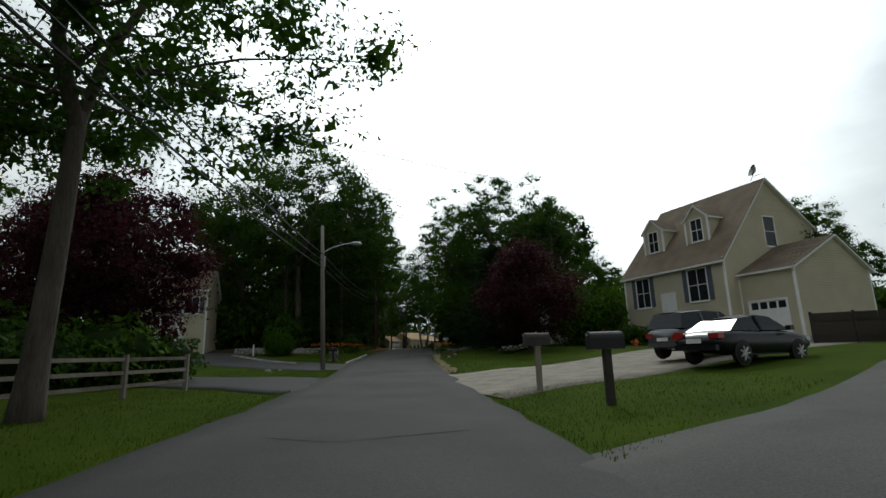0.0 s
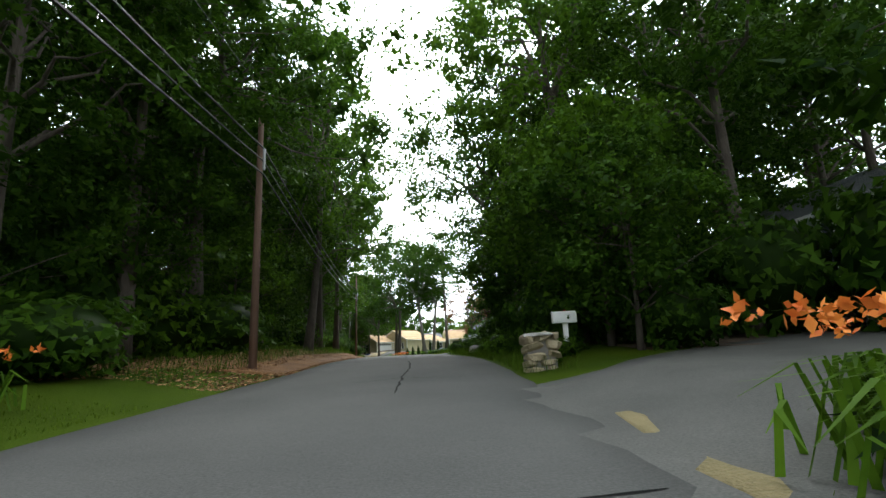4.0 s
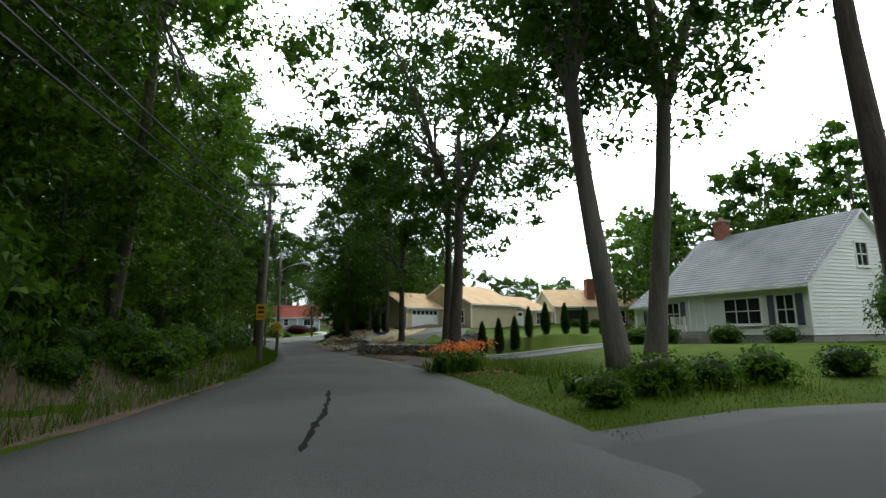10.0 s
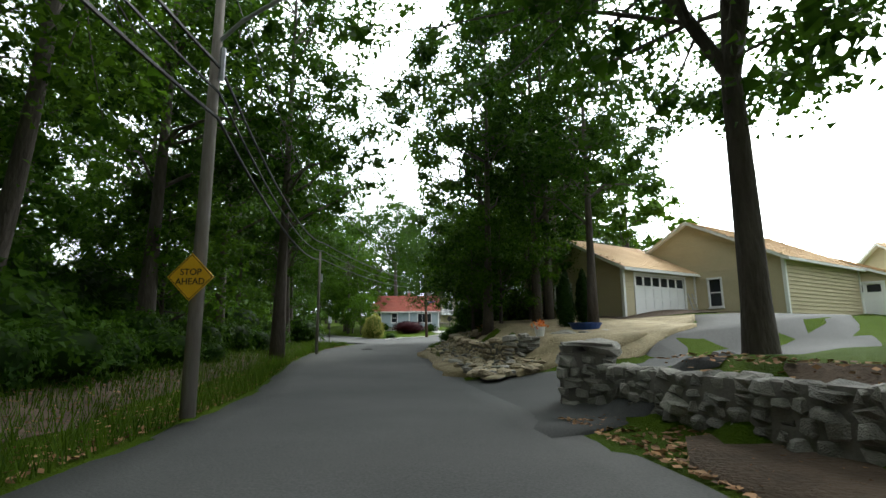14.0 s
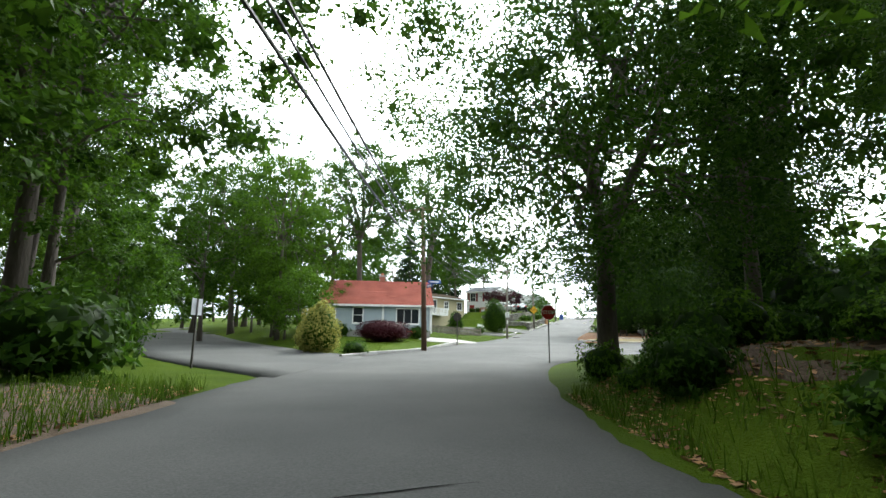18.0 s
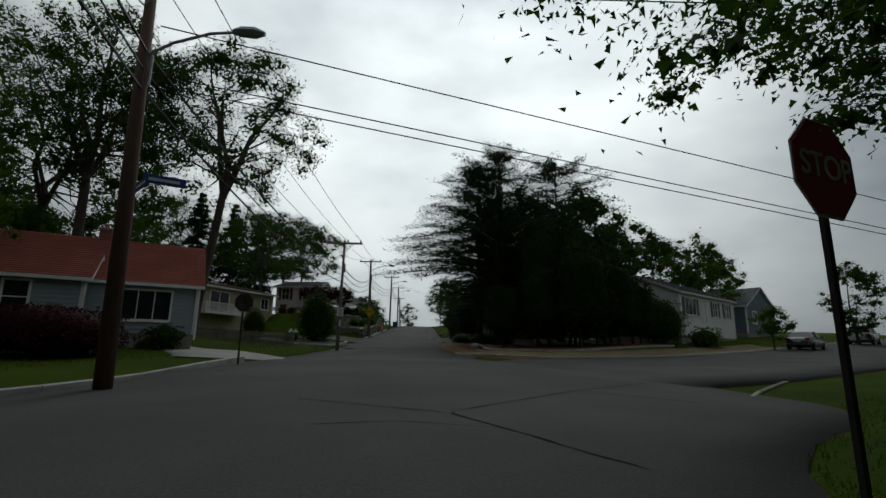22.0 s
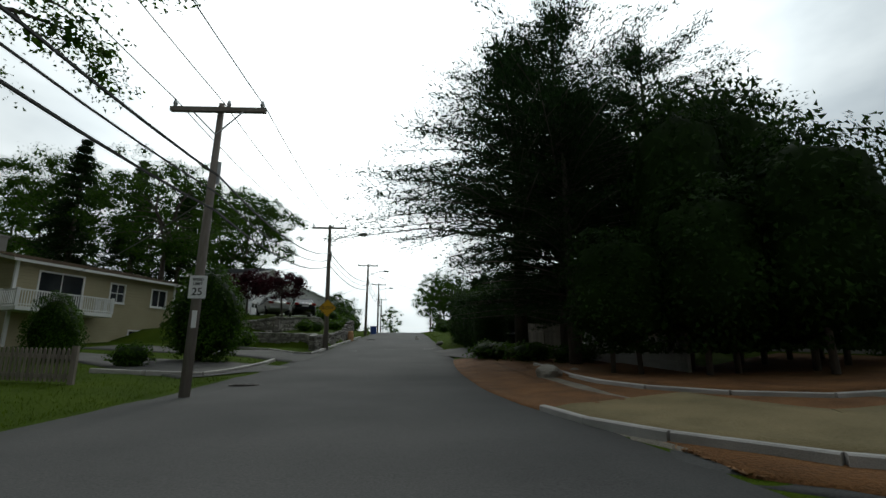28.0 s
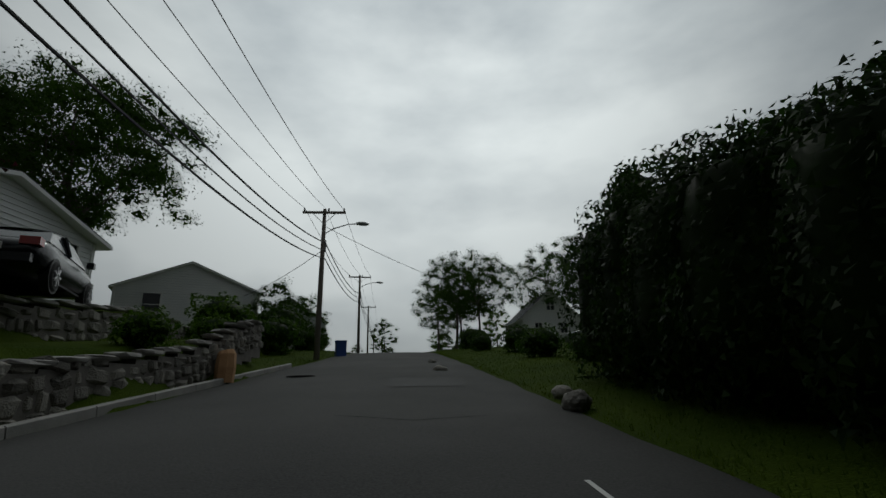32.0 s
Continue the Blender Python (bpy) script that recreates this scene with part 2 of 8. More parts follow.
M = {
    "asphalt": material("asphalt", (0.033, 0.034, 0.034), (0.084, 0.083, 0.08), 0.92, 0.3, 38, 0.6, depth=0.01, grit=0.85, spec=0.2),
    "asphalt_old": material("asphalt_old", (0.045, 0.045, 0.043), (0.115, 0.112, 0.105), 0.94, 0.4, 40, 0.6, depth=0.01, grit=0.85, spec=0.2),
    "asphalt_dark": material("asphalt_dark", (0.02, 0.021, 0.022), (0.045, 0.045, 0.045), 0.85, 0.5, 70, 0.4, depth=0.006),
    "tar": material("tar", (0.006, 0.006, 0.006), (0.014, 0.014, 0.014), 0.97, 3, 50, 0.2, spec=0.05),
    "gravel": material("gravel", (0.12, 0.106, 0.086), (0.33, 0.3, 0.25), 0.95, 1.5, 30, 0.8, depth=0.03, grit=0.8),
    "concrete": material("concrete", (0.2, 0.195, 0.18), (0.36, 0.35, 0.33), 0.9, 1.2, 40, 0.3),
    "granite": material("granite", (0.24, 0.235, 0.22), (0.46, 0.44, 0.42), 0.85, 1.5, 60, 0.4, obj=0.3),
    "stone": material("stone", (0.1, 0.095, 0.085), (0.36, 0.34, 0.3), 0.9, 1.4, 14, 0.7, obj=0.5, island=0.3, depth=0.05),
    "stone_tan": material("stone_tan", (0.17, 0.135, 0.085), (0.44, 0.37, 0.25), 0.92, 1.6, 14, 0.7, obj=0.5, island=0.4, depth=0.05),
    "mortar": material("mortar", (0.12, 0.11, 0.1), (0.24, 0.22, 0.2), 0.95, 3, 30, 0.4),
    "dry_grass": material("dry_grass", (0.1, 0.085, 0.04), (0.24, 0.19, 0.1), 0.97, 0.9, 24, 0.8, depth=0.04),
    "soil": material("soil", (0.045, 0.03, 0.02), (0.12, 0.085, 0.06), 0.98, 1.5, 18, 0.8, depth=0.05),
    "bark": material("bark", (0.03, 0.024, 0.019), (0.12, 0.1, 0.085), 0.95, 3, 16, 0.9, stretch=(1, 1, 0.25), depth=0.05),
    "bark_pale": material("bark_pale", (0.07, 0.062, 0.054), (0.2, 0.18, 0.16), 0.95, 3, 16, 0.8, stretch=(1, 1, 0.25), depth=0.04),
    "pole_wood": material("pole_wood", (0.12, 0.1, 0.085), (0.3, 0.27, 0.24), 0.9, 2, 26, 0.5, stretch=(1, 1, 0.12)),
    "pole_brown": material("pole_brown", (0.07, 0.04, 0.03), (0.18, 0.11, 0.08), 0.85, 2, 26, 0.5, stretch=(1, 1, 0.12)),
    "fence_wood": material("fence_wood", (0.12, 0.1, 0.085), (0.3, 0.26, 0.22), 0.9, 2, 20, 0.4, obj=0.3, stretch=(1, 1, 0.2)),
    "fence_grey": material("fence_grey", (0.28, 0.28, 0.28), (0.45, 0.45, 0.44), 0.8, 1.2, 20, 0.2, obj=0.15),
    "fence_pale": material("fence_pale", (0.4, 0.38, 0.34), (0.62, 0.6, 0.56), 0.85, 2, 24, 0.3),
    "timber_dark": material("timber_dark", (0.02, 0.016, 0.013), (0.06, 0.05, 0.042), 0.85, 3, 26, 0.4),
    "siding_beige": material("siding_beige", (0.42, 0.38, 0.27), (0.56, 0.51, 0.38), 0.7, 0.6, 20, 0.08, island=0.12),
    "siding_tan": material("siding_tan", (0.42, 0.36, 0.23), (0.56, 0.49, 0.33), 0.7, 0.6, 20, 0.08, island=0.12),
    "siding_grey": material("siding_grey", (0.36, 0.38, 0.39), (0.5, 0.52, 0.53), 0.7, 0.6, 20, 0.08, island=0.12),
    "siding_blue": material("siding_blue", (0.26, 0.31, 0.35), (0.38, 0.44, 0.48), 0.7, 0.6, 20, 0.08, island=0.12),
    "siding_deep_blue": material("siding_deep_blue", (0.1, 0.14, 0.19), (0.17, 0.22, 0.28), 0.7, 0.6, 20, 0.08, island=0.12),
    "siding_white": material("siding_white", (0.68, 0.69, 0.7), (0.82, 0.82, 0.82), 0.65, 0.6, 20, 0.08, island=0.08),
    "siding_olive": material("siding_olive", (0.33, 0.29, 0.18), (0.46, 0.41, 0.27), 0.8, 0.6, 20, 0.1, island=0.1),
    "siding_navy": material("siding_navy", (0.05, 0.065, 0.09), (0.1, 0.12, 0.15), 0.7, 0.6, 20, 0.08, island=0.1),
    "stucco_white": material("stucco_white", (0.66, 0.66, 0.65), (0.8, 0.8, 0.79), 0.85, 0.8, 50, 0.3),
    "white": material("white_paint", (0.72, 0.72, 0.71), (0.84, 0.84, 0.83), 0.5, 2, 30, 0.05),
    "shutter": material("shutter_slate", (0.06, 0.07, 0.1), (0.11, 0.125, 0.16), 0.6, 3, 30, 0.1),
    "shutter_red": material("shutter_maroon", (0.14, 0.025, 0.025), (0.24, 0.05, 0.045), 0.6, 3, 30, 0.1),
    "red_door": material("red_door", (0.2, 0.02, 0.02), (0.3, 0.04, 0.035), 0.45, 3, 30, 0.05),
    "shingle_brown": material("shingle_brown", (0.11, 0.085, 0.062), (0.24, 0.19, 0.14), 0.95, 0.8, 26, 0.4, island=0.25),
    "shingle_tan": material("shingle_tan", (0.36, 0.24, 0.13), (0.56, 0.4, 0.24), 0.95, 0.8, 26, 0.4, island=0.25),
    "shingle_grey": material("shingle_grey", (0.1, 0.11, 0.12), (0.2, 0.21, 0.22), 0.95, 0.8, 26, 0.4, island=0.25),
    "shingle_red": material("shingle_red", (0.15, 0.036, 0.026), (0.28, 0.08, 0.055), 0.95, 0.8, 26, 0.4, island=0.25),
    "brick": material("brick_red", (0.14, 0.05, 0.035), (0.3, 0.12, 0.085), 0.9, 3, 30, 0.4, obj=0.3, island=0.3),
    "glass": material("window_glass", (0.012, 0.014, 0.017), (0.03, 0.034, 0.04), 0.08, 0.7, 3, 0, spec=0.28),
    "dark": material("bay_shade", (0.008, 0.008, 0.008), (0.02, 0.02, 0.02), 0.9, 2, 20, 0.1),
    "car_black": material("car_black", (0.006, 0.007, 0.009), (0.012, 0.013, 0.016), 0.25, 1, 8, 0, spec=0.35),
    "car_grey": material("car_grey", (0.09, 0.095, 0.1), (0.13, 0.135, 0.14), 0.28, 1, 8, 0, metal=0.5, spec=0.6),
    "car_white": material("car_white", (0.6, 0.61, 0.62), (0.7, 0.7, 0.7), 0.25, 1, 8, 0, spec=0.6),
    "car_blue": material("car_blue", (0.04, 0.05, 0.065), (0.07, 0.085, 0.1), 0.25, 1, 8, 0, metal=0.4, spec=0.6),
    "rubber": material("rubber", (0.012, 0.012, 0.012), (0.03, 0.03, 0.03), 0.85, 4, 30, 0.2),
    "rim": material("alloy_rim", (0.4, 0.4, 0.41), (0.6, 0.6, 0.6), 0.35, 4, 30, 0, metal=0.8),
    "lamp_red": material("tail_light", (0.25, 0.01, 0.01), (0.4, 0.03, 0.025), 0.2, 4, 30, 0, spec=0.6),
    "lamp_clear": material("head_light", (0.5, 0.5, 0.5), (0.7, 0.7, 0.7), 0.12, 4, 30, 0, spec=0.7),
    "metal": material("galvanised", (0.3, 0.31, 0.32), (0.46, 0.47, 0.48), 0.45, 3, 30, 0.05, metal=0.7),
    "iron": material("cast_iron", (0.035, 0.032, 0.03), (0.09, 0.08, 0.075), 0.7, 4, 30, 0.3, metal=0.5),
    "wire": material("wire_black", (0.012, 0.012, 0.012), (0.025, 0.025, 0.025), 0.6, 2, 20, 0),
    "sign_red": material("sign_red", (0.38, 0.012, 0.02), (0.5, 0.03, 0.035), 0.45, 2, 20, 0.03),
    "sign_yellow": material("sign_yellow", (0.62, 0.33, 0.015), (0.78, 0.45, 0.03), 0.45, 2, 20, 0.03),
    "sign_white": material("sign_white", (0.68, 0.68, 0.68), (0.8, 0.8, 0.8), 0.45, 2, 20, 0.03),
    "sign_blue": material("sign_blue", (0.02, 0.06, 0.25), (0.04, 0.1, 0.36), 0.45, 2, 20, 0.03),
    "black": material("black_paint", (0.01, 0.01, 0.01), (0.02, 0.02, 0.02), 0.5, 2, 20, 0.02),
    "chalk": material("road_paint", (0.5, 0.5, 0.49), (0.7, 0.7, 0.68), 0.8, 3, 30, 0.2),
    "terracotta": material("terracotta", (0.3, 0.1, 0.05), (0.45, 0.18, 0.1), 0.85, 4, 30, 0.2),
    "bin_blue": material("bin_blue", (0.02, 0.05, 0.2), (0.04, 0.09, 0.3), 0.45, 2, 20, 0.05),
    "paper_bag": material("paper_bag", (0.42, 0.22, 0.1), (0.6, 0.36, 0.2), 0.85, 4, 20, 0.3),
    "litter": material("leaf_litter", (0.1, 0.052, 0.024), (0.36, 0.2, 0.095), 0.9, 1, 8, 0, island=0.8),
    "chips": material("wood_chips", (0.11, 0.085, 0.045), (0.33, 0.27, 0.16), 0.95, 1.6, 22, 0.9, depth=0.05, grit=0.9),
    "orange_wood": material("orange_wood", (0.26, 0.1, 0.04), (0.42, 0.18, 0.08), 0.8, 2, 24, 0.3, obj=0.3, stretch=(1, 1, 0.2)),
    "plastic_white": material("plastic_white", (0.66, 0.66, 0.65), (0.78, 0.78, 0.77), 0.4, 3, 20, 0.1),
    "mulch": material("mulch", (0.055, 0.026, 0.01), (0.21, 0.1, 0.036), 0.95, 1.2, 22, 0.8, island=0.4, depth=0.05, grit=0.8),
    "petal_orange": material("petal_orange", (0.55, 0.12, 0.02), (0.8, 0.28, 0.05), 0.6, 3, 10, 0, island=0.6, translucent=0.3),
    "petal_white": material("petal_white", (0.6, 0.58, 0.55), (0.8, 0.78, 0.75), 0.6, 3, 10, 0, island=0.5, translucent=0.3),
    "grass": leafy("grass_blades", (0.03, 0.058, 0.003), (0.085, 0.13, 0.009)),
    "weeds": leafy("weeds", (0.02, 0.048, 0.004), (0.085, 0.14, 0.012)),
    "leaf_oak": leafy("leaf_oak", (0.012, 0.034, 0.003), (0.055, 0.115, 0.01)),
    "leaf_light": leafy("leaf_light", (0.024, 0.06, 0.004), (0.1, 0.19, 0.014)),
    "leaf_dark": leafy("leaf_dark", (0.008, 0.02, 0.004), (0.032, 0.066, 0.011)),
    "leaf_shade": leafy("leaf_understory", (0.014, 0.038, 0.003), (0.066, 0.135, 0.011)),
    "leaf_maroon": leafy("leaf_maroon", (0.016, 0.004, 0.007), (0.06, 0.013, 0.018)),
    "leaf_rust": leafy("leaf_rust", (0.06, 0.035, 0.02), (0.2, 0.09, 0.045)),
    "leaf_gold": leafy("leaf_gold", (0.13, 0.15, 0.03), (0.38, 0.36, 0.09)),
    "needle": leafy("needle", (0.005, 0.014, 0.004), (0.024, 0.05, 0.014)),
    "arborvitae": leafy("arborvitae", (0.007, 0.02, 0.003), (0.03, 0.065, 0.009)),
}


# ---- mesh helpers ----
class Geo:
    """Vertices and faces gathered for one mesh."""

    def __init__(self):
        self.v, self.f, self.weld = [], [], False

    def join(self):
        seen, at, pts = {}, [], []
        for p in self.v:
            key = tuple(round(c, 3) for c in p)
            if key not in seen:
                seen[key] = len(pts)
                pts.append(p)
            at.append(seen[key])
        self.v, self.f = pts, [q for q in (tuple(dict.fromkeys(at[i] for i in f)) for f in self.f) if len(q) > 2]

    def quad(self, a, b, c, d):
        n = len(self.v)
        self.v += [tuple(a), tuple(b), tuple(c), tuple(d)]
        self.f.append((n, n + 1, n + 2, n + 3))

    def tri(self, a, b, c):
        n = len(self.v)
        self.v += [tuple(a), tuple(b), tuple(c)]
        self.f.append((n, n + 1, n + 2))

    def box(self, x0, x1, y0, y1, z0, z1, m=None):
        n = len(self.v)
        pts = [(x, y, z) for z in (z0, z1) for x, y in ((x0, y0), (x1, y0), (x1, y1), (x0, y1))]
        self.v += [tuple(m @ Vector(p)) for p in pts] if m else pts
        self.f += [tuple(n + i for i in q) for q in ((3, 2, 1, 0), (4, 5, 6, 7), (0, 1, 5, 4), (1, 2, 6, 5), (2, 3, 7, 6), (3, 0, 4, 7))]
        return self

    def prism(self, outline, h0, h1, m=None):
        """An outline of (x, y) raised from h0 to h1."""
        n, k = len(self.v), len(outline)
        pts = [(x, y, h) for h in (h0, h1) for x, y in outline]
        self.v += [tuple(m @ Vector(p)) for p in pts] if m else pts
        self.f += [tuple(range(n + k - 1, n - 1, -1)), tuple(range(n + k, n + 2 * k))]
        self.f += [(n + i, n + (i + 1) % k, n + k + (i + 1) % k, n + k + i) for i in range(k)]
        return self

    def tube(self, points, radii, sides=8, cap=True):
        pts = [Vector(tuple(float(c) for c in p)) for p in points]
        n0 = len(self.v)
        side = None
        for i, p in enumerate(pts):
            d = (pts[min(i + 1, len(pts) - 1)] - pts[max(i - 1, 0)]).normalized()
            if side is None:
                side = d.orthogonal().normalized()
            side = (side - d * side.dot(d)).normalized()
            up = d.cross(side)
            r = float(radii[i] if hasattr(radii, "__len__") else radii)
            for k in range(sides):
                a = 2 * math.pi * k / sides
                self.v.append(tuple(p + r * (math.cos(a) * side + math.sin(a) * up)))
        for i in range(len(pts) - 1):
            for k in range(sides):
                a, b = n0 + i * sides + k, n0 + i * sides + (k + 1) % sides
                self.f.append((a, b, b + sides, a + sides))
        if cap:
            self.f.append(tuple(n0 + k for k in range(sides))[::-1])
            self.f.append(tuple(n0 + (len(pts) - 1) * sides + k for k in range(sides)))
        return self

    def cyl(self, x, y, z0, z1, r0, r1=None, sides=14):
        return self.tube([(x, y, z0), (x, y, z1)], [r0, r0 if r1 is None else r1], sides)

    def mesh(self, name, mat, smooth=False):
        if self.weld:
            self.join()
        me = bpy.data.meshes.new(name)
        me.from_pydata(self.v, [], self.f)
        me.materials.append(mat)
        if smooth:
            me.polygons.foreach_set("use_smooth", [True] * len(me.polygons))
        me.update()
        return me


def part(name, g, mat, parent, label="", smooth=False):
    ob = new(name, g.mesh(name, M[mat], smooth) if isinstance(g, Geo) else g)
    ob.parent = parent
    return tagged(ob, label)


def thing(name, m, label, category, group="", kind=""):
    ob = new(name)
    ob.matrix_world = m
    ob.empty_display_size = 0.2
    return tagged(ob, label, category, group, kind)


def solid(name, g, mat, label, category, group="", kind="", smooth=False, m=None):
    ob = new(name, g.mesh(name, M[mat], smooth))
    if m:
        ob.matrix_world = m
    return tagged(ob, label, category, group, kind)


def lettering(words, size, mat, parent, place, name="lettering"):
    cu = bpy.data.curves.new("text", "FONT")
    cu.body, cu.size, cu.align_x, cu.align_y, cu.extrude, cu.offset = words, size, "CENTER", "CENTER", 0.003, 0.006 * size
    tmp = bpy.data.objects.new("text", cu)
    me = bpy.data.meshes.new_from_object(tmp)
    bpy.data.objects.remove(tmp)
    me.materials.clear()
    me.materials.append(M[mat])
    ob = new(name, me)
    ob.parent = parent
    ob.matrix_local = place
    return ob



# ---- the road's line and the lie of the land ----
LINE = np.array([
    (0, -90, 0), (0, -10, 0), (0, 7, 0.01), (0.1, 20, 0.12), (0.35, 30, 0.28), (0.65, 43, 0.56), (1.3, 57, 1.25), (1.8, 69, 1.92), (1.7, 87, 2.14), (1.55, 104, 2.23),
    (1.2, 114, 2.17), (0.4, 122.6, 1.92), (-2, 134.7, 1.73), (-6.4, 148.8, 1.54), (-10.3, 158.3, 1.36), (-16.3, 171.8, 1.76), (-18.9, 181.5, 1.80), (-19.8, 191.5, 1.9),
    (-19.2, 198, 2.03), (-17.9, 209.5, 2.5), (-15.7, 225.5, 3.05), (-13.9, 238, 3.72), (-12.8, 246.3, 4.41), (-10.2, 266, 6.2), (-7.8, 284, 7.7), (-5, 305, 8.9), (0, 340, 9.4), (16, 450, 9.0)], float)
EDGE = np.array([
    (-90, 3.6, 2.1), (12, 3.7, 2.2), (26, 4.0, 2.2), (42, 5.2, 2.0), (56, 5.1, 2.0), (66, 3.9, 2.3), (93, 4.1, 2.5), (122, 4.6, 2.9), (142, 3.9, 3.0), (150, 3.3, 2.8), (162, 2.9, 2.5), (178, 3.7, 2.5),
    (188, 5.0, 2.4), (200, 7.3, 2.4), (201.8, 7.3, 2.7), (203.5, 7.3, 3.8), (205.5, 7.3, 6.4), (207, 7.2, 7.5), (211, 6.8, 7.0), (219, 6.2, 5.0), (222, 5.9, 3.2), (231, 5.6, 3.0), (245, 5.3, 2.6), (258, 4.7, 2.9), (275, 3.8, 3.0), (460, 3.5, 3.0)])
BANK = np.array([  # along, left at 3 m and 14 m past the edge, right the same
    (-90, .2, .5, .3, .6), (5, .2, .5, .25, .6), (20, .1, .3, .2, .8), (45, .1, .4, .3, .7), (62, .4, .9, .3, .5), (75, .7, 1.2, .6, .9), (93, .8, 1.5, .3, .8), (110, .9, 1.8, .3, .8),
    (125, 1.1, 2, .2, .7), (136, .8, 1.6, .1, .8), (146, .6, 1.5, .1, .6), (156, .5, 1.2, .15, .7), (163, .4, 1, .4, 1.2), (172, .3, .6, .8, 1.6), (181, .2, .4, 1.5, 2.3), (190, .1, .2, 1.0, 1.6), (195, .1, .25, .6, 1.0),
    (200, .1, .3, .45, .6), (207, .1, .3, .15, .4), (215, .2, .5, .1, .3), (231, .2, .9, .15, .4), (245, .2, .4, .15, .4), (264, .2, .6, .3, .6), (284, .3, 1.4, .3, .8), (460, .2, .5, .2, .5)])
_seg = np.hypot(*np.diff(LINE[:, :2], axis=0).T)
_arc = np.r_[0, np.cumsum(_seg)] - 90
FINE_S = np.arange(-90, _arc[-1], 1.0)


def _smooth(values, n=9):
    pad = np.r_[[values[0]] * n, values, [values[-1]] * n]
    return np.convolve(pad, np.ones(2 * n + 1) / (2 * n + 1), "valid")


FX, FY, FZ = (np.interp(FINE_S, _arc, LINE[:, k]) for k in range(3))
FX, FZ = _smooth(FX, 5), _smooth(FZ, 5)
TX, TY = np.gradient(FX), np.gradient(FY)
_n = np.hypot(TX, TY)
TX, TY = TX / _n, TY / _n
STEPS = [  # ground held back by walls: from, to along the road, side, offset at either end, rise
    (147.6, 157.6, 1, 6.3, 4.0, 0.75), (163.4, 174, 1, 4.5, 4.3, 0.55), (253.8, 268, -1, 5.5, 4.6, 0.95), (256.6, 285, -1, 8.4, 6.8, 0.95)]


def smoothstep(a, b, x):
    t = np.clip((x - a) / (b - a), 0, 1)
    return t * t * (3 - 2 * t)


def along(x, y):
    """Along the road, off its line (right is plus) and the road's height there, for arrays."""
    x, y = np.atleast_1d(np.asarray(x, float)), np.atleast_1d(np.asarray(y, float))
    s, lat, z = np.empty_like(x), np.empty_like(x), np.empty_like(x)
    for i in range(0, len(x), 4000):
        d2 = (x[i:i + 4000, None] - FX) ** 2 + (y[i:i + 4000, None] - FY) ** 2
        k = d2.argmin(1)
        w = 1 / (d2 + 2.0) ** 3
        z[i:i + 4000] = (w * FZ).sum(1) / w.sum(1)
        s[i:i + 4000] = FINE_S[k] + (x[i:i + 4000] - FX[k]) * TX[k] + (y[i:i + 4000] - FY[k]) * TY[k]
        lat[i:i + 4000] = (x[i:i + 4000] - FX[k]) * TY[k] - (y[i:i + 4000] - FY[k]) * TX[k]
    return s, lat, z


def ground_at(x, y):
    s, lat, z = along(x, y)
    left = lat < 0
    past = np.abs(lat) - np.where(left, np.interp(s, EDGE[:, 0], EDGE[:, 1]), np.interp(s, EDGE[:, 0], EDGE[:, 2]))
    near = np.where(left, np.interp(s, BANK[:, 0], BANK[:, 1]), np.interp(s, BANK[:, 0], BANK[:, 3]))
    far = np.where(left, np.interp(s, BANK[:, 0], BANK[:, 2]), np.interp(s, BANK[:, 0], BANK[:, 4]))
    side = side_road_mask(x, y)
    rise = near * smoothstep(0, 3, past) + (far - near) * smoothstep(3, 14, past)
    rise *= 1 - side
    for a, b, way, w0, w1, up in STEPS:
        where = w0 + (w1 - w0) * np.clip((s - a) / (b - a), 0, 1)
        rise += up * smoothstep(a - 0.6, a + 0.1, s) * (1 - smoothstep(b - 0.1, b + 0.6, s)) * smoothstep(0.1, 0.5, lat * way - where) * (1 - smoothstep(9, 20, lat * way - where))
    return z + rise - 0.07 * (1 - smoothstep(-0.15, 0.05, past)) - 0.05 * side


